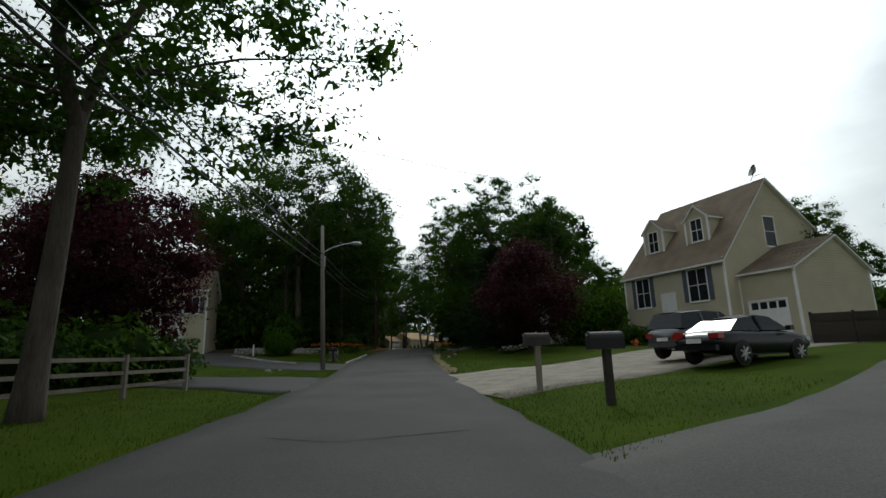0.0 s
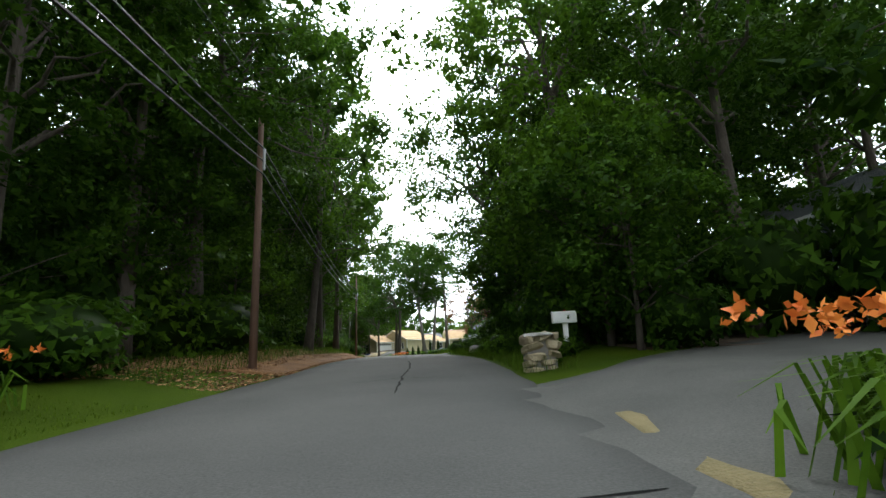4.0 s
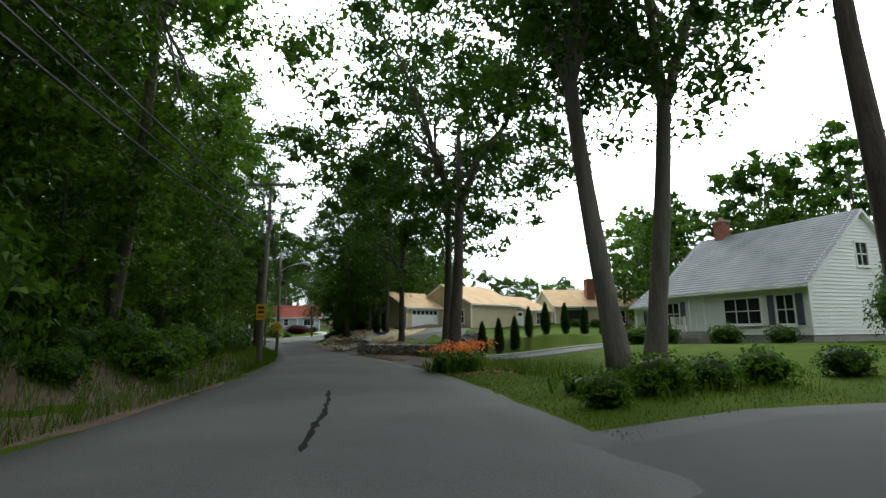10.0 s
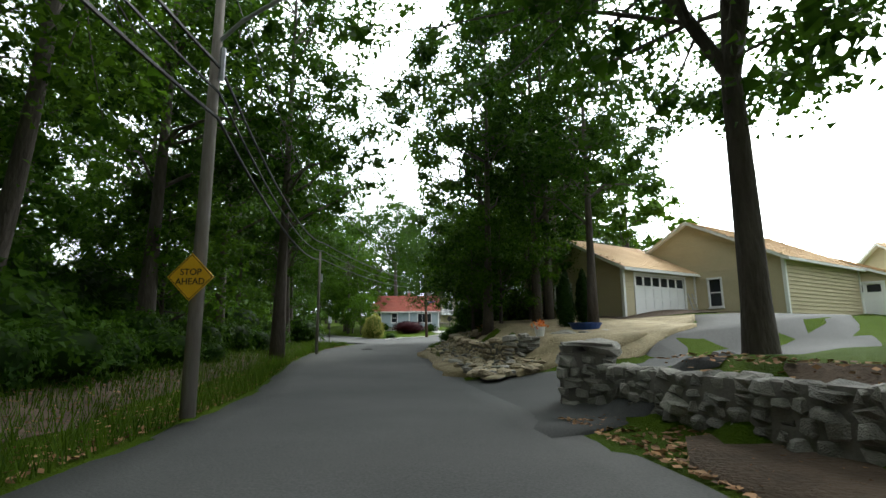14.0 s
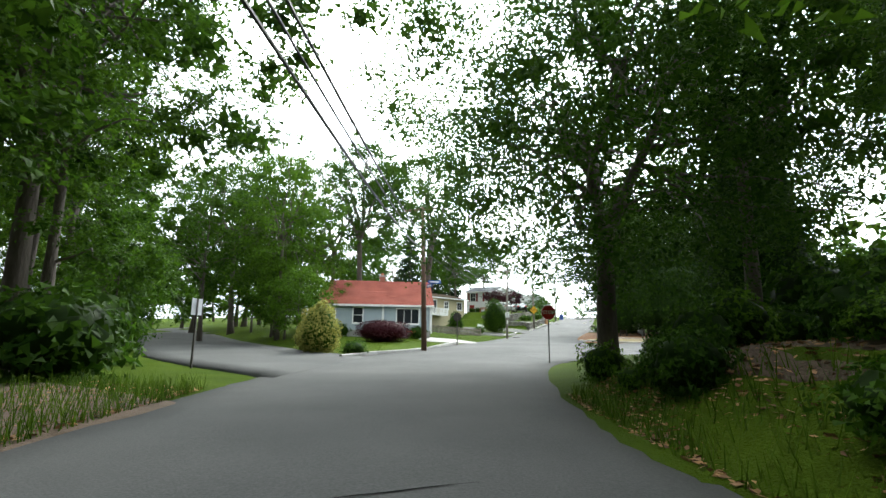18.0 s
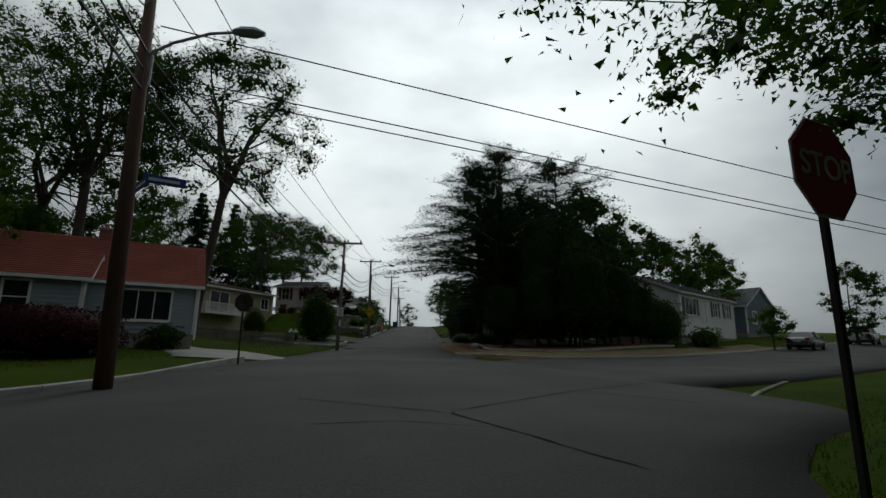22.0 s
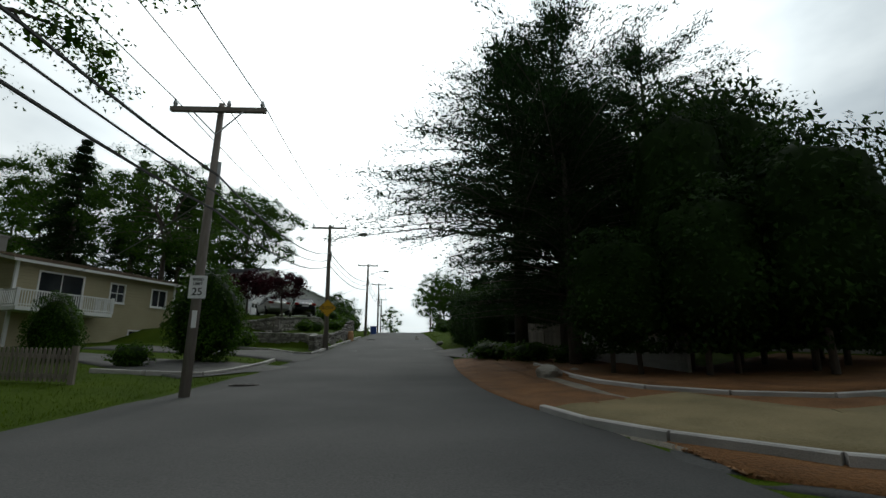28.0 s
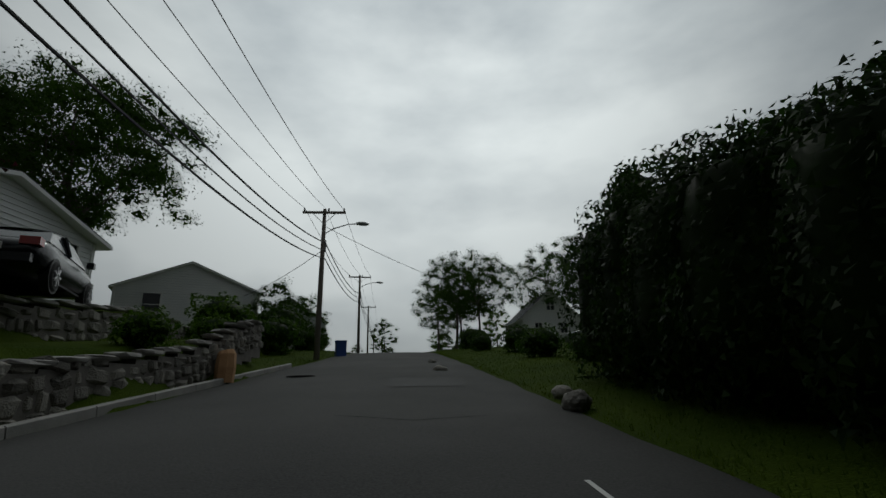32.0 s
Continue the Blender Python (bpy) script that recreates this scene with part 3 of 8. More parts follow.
# side roads and drives: their lines (x, y) and half widths
SIDE = {
    "left_branch": ([(-21, 193), (-27, 195.5), (-33, 200), (-45, 212), (-60, 229), (-85, 258)], 4.2, "asphalt"),
    "cross_street": ([(-19, 209), (-10, 212), (0, 217), (12, 224.4), (30, 234.6), (60, 252), (110, 280)], 5.4, "asphalt"),
    "house_drive": ([(1.6, 18.5), (5, 19), (9, 20.5), (16, 25), (24, 31), (29, 33.5)], 4.4, "gravel"),
    "near_drive": ([(1, 2), (6, 5), (15, 11.5), (30, 20)], 2.0, "asphalt_old"),
    "left_drive": ([(-3, 36), (-8, 38.5), (-16, 46), (-24, 56)], 4.0, "asphalt"),
    "left_drive_near": ([(-2.5, 20.5), (-7, 22), (-14, 24), (-30, 28)], 2.9, "asphalt_dark"),
    "split_drive": ([(1.2, 56), (5, 57.5), (10, 61), (17, 64)], 2.6, "asphalt_old"),
    "wood_drive": ([(2, 86.8), (6, 88), (16, 91), (30, 95)], 1.7, "asphalt_old"),
    "yard_drive": ([(2.4, 121.5), (6, 123.5), (14, 125), (24, 127.5)], 1.9, "asphalt_dark"),
    "white_house_drive": ([(-3.5, 142.9), (1.5, 143.4), (6, 145), (11, 148.5)], 1.4, "asphalt"),
    "garage_drive": ([(-9, 158.6), (-4, 161.2), (-0.5, 165.5), (0.6, 172)], 2.3, "asphalt"),
    "red_house_walk": ([(-23.6, 216.5), (-25, 218.5), (-29, 223)], 1.1, "concrete"),
    "tan_house_drive": ([(-20, 235), (-23, 236.5), (-30, 241)], 1.6, "asphalt_old"),
    "white_drive": ([(-17, 243), (-21, 244), (-30, 247)], 1.7, "asphalt_old"),
    "car_drive": ([(-11, 244), (-6, 245.5), (-1, 248), (4, 252)], 2.9, "asphalt_old"),
}


def _off_line(x, y, line):
    best = np.full(len(x), 1e9)
    for (ax, ay), (bx, by) in zip(line[:-1], line[1:]):
        dx, dy = bx - ax, by - ay
        t = np.clip(((x - ax) * dx + (y - ay) * dy) / (dx * dx + dy * dy), 0, 1)
        best = np.minimum(best, np.hypot(x - ax - t * dx, y - ay - t * dy))
    return best


def side_road_mask(x, y):
    x, y = np.atleast_1d(np.asarray(x, float)), np.atleast_1d(np.asarray(y, float))
    out = np.zeros(len(x))
    for name in ("left_branch", "cross_street"):
        line, half, _ = SIDE[name]
        out = np.maximum(out, 1 - smoothstep(half - 0.2, half + 3.5, _off_line(x, y, line)))
    return out


def zg(x, y):
    return float(ground_at([x], [y])[0])


def place(s, lat):
    """World x, y of a point along the road."""
    x, y = np.interp(s, FINE_S, FX), np.interp(s, FINE_S, FY)
    tx, ty = np.interp(s, FINE_S, TX), np.interp(s, FINE_S, TY)
    return float(x + lat * ty), float(y - lat * tx)


# ---- ground, road, drives ----
def grid_mesh(name, xs, ys, height, mat):
    X, Y = np.meshgrid(xs, ys)
    Z = height(X.ravel(), Y.ravel())
    V = np.stack([X.ravel(), Y.ravel(), Z], 1)
    nx, ny = len(xs), len(ys)
    i = np.arange((nx - 1) * (ny - 1))
    a = i // (nx - 1) * nx + i % (nx - 1)
    me = bpy.data.meshes.new(name)
    me.from_pydata(V.tolist(), [], np.stack([a, a + 1, a + nx + 1, a + nx], 1).tolist())
    me.materials.append(mat)
    me.polygons.foreach_set("use_smooth", [True] * len(me.polygons))
    return me


def ground_material():
    m = material("lawn", (0.02, 0.042, 0.0025), (0.062, 0.092, 0.006), 0.95, 0.45, 30, 0.9, depth=0.06, spec=0.04)
    return m


_far = np.array([1.2, 2.6, 4.5, 7, 11, 17, 26, 40, 60, 90, 140, 220, 400, 900, 2200])
GX = np.r_[-48 - _far[::-1], np.arange(-48, 49, 1.0), 48 + _far]
GY = np.r_[-40 - _far[::-1], np.arange(-40, 331, 1.0), 330 + _far]
tagged(new("ground", grid_mesh("ground", GX, GY, ground_at, ground_material())), "green lawn and verge with worn patches", "ground", kind="structure")


def strip(name, pts, halves, mat, label, lift=0.0, crown=0.0, cols=7, height=None, category="road"):
    """A ribbon of paving along pts, (left, right) wide."""
    V, F = [], []
    pts = np.asarray(pts, float)
    cols += 2
    t = np.gradient(pts, axis=0)
    t /= np.hypot(t[:, 0], t[:, 1])[:, None]
    for k, (x, y) in enumerate(pts):
        l, r = halves[k]
        for c in range(cols):
            e = min(max(c - 1, 0), cols - 3) / (cols - 3)
            u = -l + (l + r) * e + (0.02 if c == cols - 1 else -0.02 if c == 0 else 0)
            px, py = x + u * t[k, 1], y - u * t[k, 0]
            V.append([px, py, 0 if height is None else height[k] - crown * (2 * e - 1) ** 2])
    V = np.array(V)
    if height is None:
        V[:, 2] = ground_at(V[:, 0], V[:, 1]) + lift
    V.reshape(-1, cols, 3)[:, (0, -1), 2] -= 0.2
    for k in range(len(pts) - 1):
        for c in range(cols - 1):
            a = k * cols + c
            F.append((a, a + 1, a + cols + 1, a + cols))
    me = bpy.data.meshes.new(name)
    me.from_pydata(V.tolist(), [], F)
    me.materials.append(M[mat])
    me.polygons.foreach_set("use_smooth", [True] * len(F))
    return tagged(new(name, me), label, category, kind="structure")


def wavy(s, seed, size):
    return np.array([size * noise.noise((float(v) * 0.45, seed, 0.0)) + size * 0.5 * noise.noise((float(v) * 1.7, seed + 9, 0.0)) for v in s])


keep = FINE_S < 449
wl = np.interp(FINE_S, EDGE[:, 0], EDGE[:, 1]) + wavy(FINE_S, 3.0, 0.18)
wr = np.interp(FINE_S, EDGE[:, 0], EDGE[:, 2]) + wavy(FINE_S, 5.0, 0.18)
strip("road", np.stack([FX, FY], 1)[keep], np.stack([wl, wr], 1)[keep], "asphalt", "worn grey asphalt street with patched cracks", height=FZ[keep] + 0.03, crown=0.04, cols=9)


def resample(line, step=1.0):
    line = np.asarray(line, float)
    d = np.r_[0, np.cumsum(np.hypot(*np.diff(line, axis=0).T))]
    u = np.arange(0, d[-1], step)
    x, y = np.interp(u, d, line[:, 0]), np.interp(u, d, line[:, 1])
    if len(u) > 9:
        x[2:-2], y[2:-2] = np.convolve(x, np.ones(5) / 5, "valid"), np.convolve(y, np.ones(5) / 5, "valid")
    return np.stack([x, y], 1)


DRIVE_LABELS = {"gravel": "pale gravel driveway", "asphalt": "grey asphalt driveway", "asphalt_old": "faded asphalt driveway", "asphalt_dark": "dark asphalt driveway", "concrete": "pale concrete walk"}
for n, (name, (line, half, mat)) in enumerate(SIDE.items()):
    pts = resample(line)
    big = name in ("left_branch", "cross_street")
    flare = np.where(np.arange(len(pts)) < 6, (6 - np.arange(len(pts))) * (0.2 if big else 0.28), 0)
    w = half + wavy(np.arange(len(pts)), 20.0 + n, 0.12)
    if name == "cross_street":
        w = w - 0.7 * smoothstep(16, 42, np.arange(len(pts)))
        flare = 0 * flare
    strip(name if big else "driveway", pts, np.stack([w + flare, w + flare], 1), mat, "worn grey asphalt side street" if big else DRIVE_LABELS[mat],
          lift=0.095 + 0.004 * n if big else 0.02 + 0.002 * n, category="road" if big else "driveway")


def verge(name, s0, s1, a, b, mat, label, lift=0.03, step=1.0):
    """A patch of ground cover beside the road, between two offsets from its line."""
    s = np.arange(s0, s1 + 0.01, step)
    mid = [place(v, (a + b) / 2) for v in s]
    half = abs(b - a) / 2 + wavy(s, a * 3.1 + s0, 0.35)
    half = half * np.clip(np.minimum((s - s0 + 0.6) / 2.5, (s1 - s + 0.6) / 2.5), 0.1, 1)
    return strip(name, mid, np.stack([half, half], 1), mat, label, lift=lift, cols=max(4, int(abs(b - a)) + 1), category="ground")


verge("leaf_litter_ground", 64, 112, -4.2 - 9, -4.0, "mulch", "bank covered in dry brown leaves")
verge("woodland_floor", 112, 190, -4.6 - 16, -4.2, "soil", "shaded soil of the wood")
verge("woodland_floor", 58, 112, -32, -12, "soil", "shaded soil of the wood")
verge("woodland_floor", 62, 88, 6, 24, "soil", "shaded soil of the wood")
verge("woodland_floor", 170, 196, 4.2, 22, "soil", "shaded soil of the wood")
verge("gravel_shoulder", 26, 52, 2.0, 2.7, "dry_grass", "sandy gravel edge beside the asphalt", 0.025)
verge("gravel_shoulder", 47, 57, 1.9, 2.9, "dry_grass", "sandy gravel edge beside the asphalt", 0.03)
verge("soil_strip", 142.5, 156, 2.9, 5.7, "soil", "bare soil strip below the stone wall", 0.04)
CORNER = [(-13.2, 224.6), (-13.1, 222.4), (-12.8, 220.8), (-11.8, 219.3), (-9.8, 218.5), (-3.2, 220.3), (3.4, 223.8), (10, 227.3), (19, 232.5)]
line = resample(CORNER)
strip("street_apron", line, [(0.1, 1.3)] * len(line), "asphalt", "grey asphalt along the corner kerb", lift=0.022)
strip("dry_verge", line, [(3.2, -0.05)] * len(line), "dry_grass", "worn dry grass and grit behind the kerb", lift=0.1, category="ground")
line = resample([(-9.9, 233.4), (-10.2, 228.4), (-10.1, 226.0), (-8.9, 224.1), (-7.3, 223.4), (-5.9, 223.6), (-1.5, 226.0), (5, 229.6)])
strip("mulch_bed", line, [(5.2, 0.0)] * len(line), "mulch", "reddish pine-needle mulch under the hedge", lift=0.12, category="ground")
line = resample([(-13.25, 224.4), (-13.4, 226.7), (-12.9, 230.5), (-12.3, 234.4), (-11.6, 238.0), (-11.0, 240.4)])
strip("dry_verge", line, [(0.0, 1.9)] * len(line), "mulch", "pine needles and grit along the edge of the asphalt", lift=0.1, category="ground")
verge("mulch_bed", 222, 243, 3.1, 9, "mulch", "reddish pine-needle mulch bed", 0.05)
verge("gravel_shoulder", 224, 236, 2.9, 4.6, "gravel", "sandy gravel edge beside the asphalt", 0.05)
verge("wood_chip_slope", 162.8, 177, 2.2, 10.2, "chips", "slope of wood chips and stone rubble", 0.16)
line = resample([(-8.6, 163.0), (-7.0, 163.9), (-5.0, 165.6), (-3.6, 168.0), (-3.0, 170.8)])
strip("wood_chip_slope", line, [(1.6 + 0.05 * k, 1.1) for k in range(len(line))], "chips", "slope of wood chips beside the drive", lift=0.15, category="ground")


# ---- plants ----
def loose_mesh(name, Q, mat):
    """A mesh of loose leaves, Q of shape (n, corners, 3)."""
    n, k = Q.shape[:2]
    me = bpy.data.meshes.new(name)
    me.vertices.add(k * n)
    me.vertices.foreach_set("co", Q.astype(np.float32).ravel())
    me.loops.add(k * n)
    me.loops.foreach_set("vertex_index", np.arange(k * n, dtype=np.int32))
    me.polygons.add(n)
    me.polygons.foreach_set("loop_start", np.arange(0, k * n, k, dtype=np.int32))
    me.polygons.foreach_set("loop_total", np.full(n, k, dtype=np.int32))
    me.materials.append(M[mat])
    me.update(calc_edges=True)
    return me


def leaf_quads(P, size, r, aspect=0.55, droop=0.0, out=None):
    """Diamond leaves at the points P, turned by chance or outwards."""
    n = len(P)
    d = r.normal(size=(n, 3))
    if out is not None:
        d = d * 0.7 + out
    d[:, 2] -= droop
    d /= np.linalg.norm(d, axis=1)[:, None]
    s = np.cross(d, r.normal(size=(n, 3)))
    s /= np.linalg.norm(s, axis=1)[:, None] + 1e-9
    L = (size * r.uniform(0.6, 1.35, n))[:, None]
    return np.stack([P - d * L * 0.5, P + s * L * aspect * 0.5, P + d * L * 0.5, P - s * L * aspect * 0.5], 1)


def leaf_tips(P, size, r, facing, aspect=0.7, stray=0.6):
    """Three-cornered leaf tips at the points P, their flat sides turned roughly to facing."""
    n = len(P)
    f = facing + r.normal(size=(n, 3)) * stray
    f /= np.linalg.norm(f, axis=1)[:, None] + 1e-9
    d = np.cross(f, r.normal(size=(n, 3)))
    d /= np.linalg.norm(d, axis=1)[:, None] + 1e-9
    w = np.cross(f, d)
    L = (size * r.uniform(0.6, 1.4, n))[:, None]
    return np.stack([P + d * L * 0.6, P - d * L * 0.4 + w * L * aspect * 0.5, P - d * L * 0.4 - w * L * aspect * 0.5], 1)


def needles(P, size, r, out, aspect=0.25):
    """Slim tips that point along out."""
    n = len(P)
    d = out + r.normal(size=(n, 3)) * 0.45
    d /= np.linalg.norm(d, axis=1)[:, None] + 1e-9
    w = np.cross(d, r.normal(size=(n, 3)))
    w /= np.linalg.norm(w, axis=1)[:, None] + 1e-9
    L = (size * r.uniform(0.6, 1.4, n))[:, None]
    return np.stack([P + d * L * 0.6, P - d * L * 0.4 + w * L * aspect * 0.5, P - d * L * 0.4 - w * L * aspect * 0.5], 1)


def sphere_ways(r, n):
    d = r.normal(size=(n, 3))
    return d / np.linalg.norm(d, axis=1)[:, None]


def clumps(C, R, each, size, r, flat=0.68, core=6, hollow=0.55):
    """Leaves over the skins of clumps of radius R round C, some strays past them, and broad shaded sprays within."""
    n = len(C)
    d = sphere_ways(r, n * each)
    d[:, 2] = np.where((d[:, 2] < -0.25) & (r.random(n * each) < 0.6), -d[:, 2], d[:, 2])
    k = hollow + (1.04 - hollow) * r.random(n * each) ** 0.55
    k = np.where(r.random(n * each) < 0.13, r.uniform(1.0, 1.45, n * each), k)
    wob = 1 + 0.28 * np.sin(d[:, 0] * 5 + np.repeat(np.arange(n), each) * 1.7) * np.cos(d[:, 1] * 4.3 + np.repeat(np.arange(n), each))
    P = np.repeat(C, each, 0) + d * (k * wob * np.repeat(R, each))[:, None] * (1, 1, flat)
    T = leaf_tips(P, size, r, d + (0, 0, 0.55))
    e = sphere_ways(r, n * core)
    I = np.repeat(C, core, 0) + e * (0.5 * np.repeat(R, core) * r.random(n * core) ** 0.5)[:, None] * (1, 1, flat)
    return np.concatenate([T, sprays(I, np.minimum(np.repeat(R, core) * 0.6, 2.0 * size), r)])


def sprays(P, L, r):
    """Broad leafy sprays of length L, level rather than upright."""
    f = sphere_ways(r, len(P)) + (0, 0, 0.7)
    f /= np.linalg.norm(f, axis=1)[:, None] + 1e-9
    d = np.cross(f, r.normal(size=P.shape))
    d /= np.linalg.norm(d, axis=1)[:, None] + 1e-9
    w = np.cross(f, d)
    L = L[:, None]
    return np.stack([P + d * L * 0.6, P - d * L * 0.4 + w * L * 0.45, P - d * L * 0.4 - w * L * 0.45], 1)


def tree_meshes(name, h, base, radius, trunk_r, leaf, seed, clusters=100, each=70, size=0.17, bark="bark", spread=0.17, lean=0.0, forks=9, top=0.5, squash=1.0, split=0.0, core=6, fill=0.35, flat=0.68):
    """Trunk with limbs, and a crown of leaf clumps in an uneven dome from base to h. split: the height, as a share of h, where the trunk parts into heavy limbs."""
    r = np.random.default_rng(seed)
    cz, hz = (h + base) / 2, (h - base) / 2
    C = []
    while len(C) < clusters:
        p = r.uniform(-1, 1, 3)
        q = np.linalg.norm(p)
        if q > 1 or q < fill or r.random() > 0.25 + 0.85 * q ** 2:
            continue
        bulge = 1 + 0.42 * noise.noise((p[0] * 1.7 + seed, p[1] * 1.7, p[2] * 1.7))
        narrow = 1 - top * max(0, p[2])
        C.append((p[0] * radius * bulge * narrow + lean * h, p[1] * radius * bulge * narrow, cz + p[2] * hz * bulge * squash))
    C = np.array(C)
    R = radius * spread * 1.5 * r.uniform(0.6, 1.35, clusters)
    each, core = round(1.2 * each), round(1.8 * core)
    g = Geo()
    bend = r.normal(0, 0.02 * h, 2)
    stem_top = h * (split if split else 0.82)
    zs = np.linspace(-0.3, stem_top, 9)
    thin = 0.35 if split else 0.85
    trunk = [(lean * max(z, 0) + bend[0] * math.sin(z / h * 3), bend[1] * math.sin(z / h * 4), z) for z in zs]
    g.tube(trunk, [trunk_r * (1.38 if i == 0 else 1.1 if i == 1 else 1.0 - thin * i / 8) for i in range(9)], 12)
    stems = [(np.array(trunk), trunk_r * 0.45)]
    if split:
        a = np.array(trunk[-1])
        n_limb = int(r.integers(3, 5))
        for i in range(n_limb):
            ang = 2 * math.pi * (i + r.uniform(-0.25, 0.25)) / n_limb
            reach, rise = radius * r.uniform(0.3, 0.6), (h - stem_top) * r.uniform(0.55, 0.85)
            u = np.array([math.cos(ang) + lean * 3, math.sin(ang), 0])
            low = a - (0, 0, trunk_r * 1.5)
            pts = np.array([low + u * reach * f ** 1.2 + (0, 0, rise * f ** 0.9 + trunk_r * 1.5 * f) + (r.normal(0, 0.035 * radius, 3) if 0 < f < 1 else 0) for f in (0, 0.25, 0.5, 0.75, 1.0)])
            rr = trunk_r * r.uniform(0.5, 0.68)
            g.tube([tuple(p) for p in pts], [rr, rr * 0.85, rr * 0.65, rr * 0.42, rr * 0.15], 8, cap=False)
            stems.append((pts, rr * 0.5))
    joints, widths = [], []
    for pts, w in stems[1:] if split else stems:
        for f in np.linspace(0.15 if split else 0, 1, 14):
            p = np.array([np.interp(f * (len(pts) - 1), np.arange(len(pts)), pts[:, c]) for c in range(3)])
            if p[2] > base * 0.7:
                joints.append(p)
                widths.append(w * (1 - 0.7 * f))
    joints, widths = np.array(joints), np.array(widths)
    for k in r.permutation(len(C))[:forks * 4]:
        c = C[k]
        reach = np.linalg.norm(joints - (c - (0, 0, 0.35 * np.hypot(c[0] - lean * h, c[1]))), axis=1) + r.uniform(0, 0.25 * radius, len(joints))
        j = int(reach.argmin())
        a = joints[j]
        mid = a + (c - a) * 0.5 + r.normal(0, 0.06 * radius, 3) + (0, 0, 0.02 * h)
        rr = min(widths[j], 0.16 * trunk_r + 0.012 * np.linalg.norm(c - a))
        g.tube([a, (a + mid) / 2 + r.normal(0, 0.03 * radius, 3), mid, (mid + c) / 2 + r.normal(0, 0.03 * radius, 3), c], [rr, rr * 0.8, rr * 0.55, rr * 0.35, rr * 0.12], 5, cap=False)
    return g.mesh(name + "_trunk", M[bark], True), loose_mesh(name + "_crown", clumps(C, R, each, size, r, flat, core), leaf)


def plant(name, meshes, x, y, label, category, scale=1.0, turn=0.0, group="", z=None, stretch=1.0, sink=0.05):
    m = pose(x, y, (zg(x, y) if z is None else z) - sink, 0, 0, turn) @ Matrix.Diagonal((scale, scale, scale * stretch, 1))
    ob = thing(name, m, label, category, group)
    for kind, me in zip(("trunk", "crown"), meshes):
        part(kind, me, "", ob)
    return ob


def conifer_meshes(name, h, radius, trunk_r, seed, base=1.0, whorls=26, mat="needle", size=0.3, droop=0.25, ragged=0.35, each=9, per=7, power=0.8, dense=9, skirt=1.0):
    r = np.random.default_rng(seed)
    g = Geo()
    g.tube([(0, 0, -0.3), (0, 0, h * 0.5), (0, 0, h)], [trunk_r * 1.2, trunk_r * 0.7, 0.02], 9)
    P, D = [], []
    for w in range(whorls):
        u = w / (whorls - 1)
        z = base + (h - base) * u
        reach = (radius * (1 - u) ** power + 0.25) * (skirt + (1 - skirt) * min(1.0, u / 0.3))
        for k in range(per):
            a = r.uniform(0, 2 * math.pi)
            L = reach * r.uniform(1 - ragged, 1 + ragged * 0.6)
            tip = np.array([math.cos(a) * L, math.sin(a) * L, z - droop * L * r.uniform(0.5, 1.2) + 0.3 * L * (u > 0.7)])
            root = np.array([0, 0, z])
            if u < 0.9:
                g.tube([root, (root + tip) / 2 + (0, 0, 0.06 * L), tip], [trunk_r * 0.18 * (1.2 - u), trunk_r * 0.12 * (1.2 - u), 0.01], 4, cap=False)
            m = int(each * (0.4 + L / radius)) + 2
            for f in np.linspace(0.25, 1.02, m):
                c = root + (tip - root) * f + (0, 0, 0.06 * L * math.sin(f * 3))
                n = dense
                P.append(c + r.normal(0, 1, (n, 3)) * (0.16 * L ** 0.5, 0.16 * L ** 0.5, 0.09))
                o = (tip - root) / (np.linalg.norm(tip - root) + 1e-6)
                D.append(np.repeat(o[None], n, 0) * 0.8)
    P, D = np.concatenate(P), np.concatenate(D)
    return g.mesh(name + "_trunk", M["bark"], True), loose_mesh(name + "_crown", needles(P, size, r, D + (0, 0, 0.12), 0.3), mat)


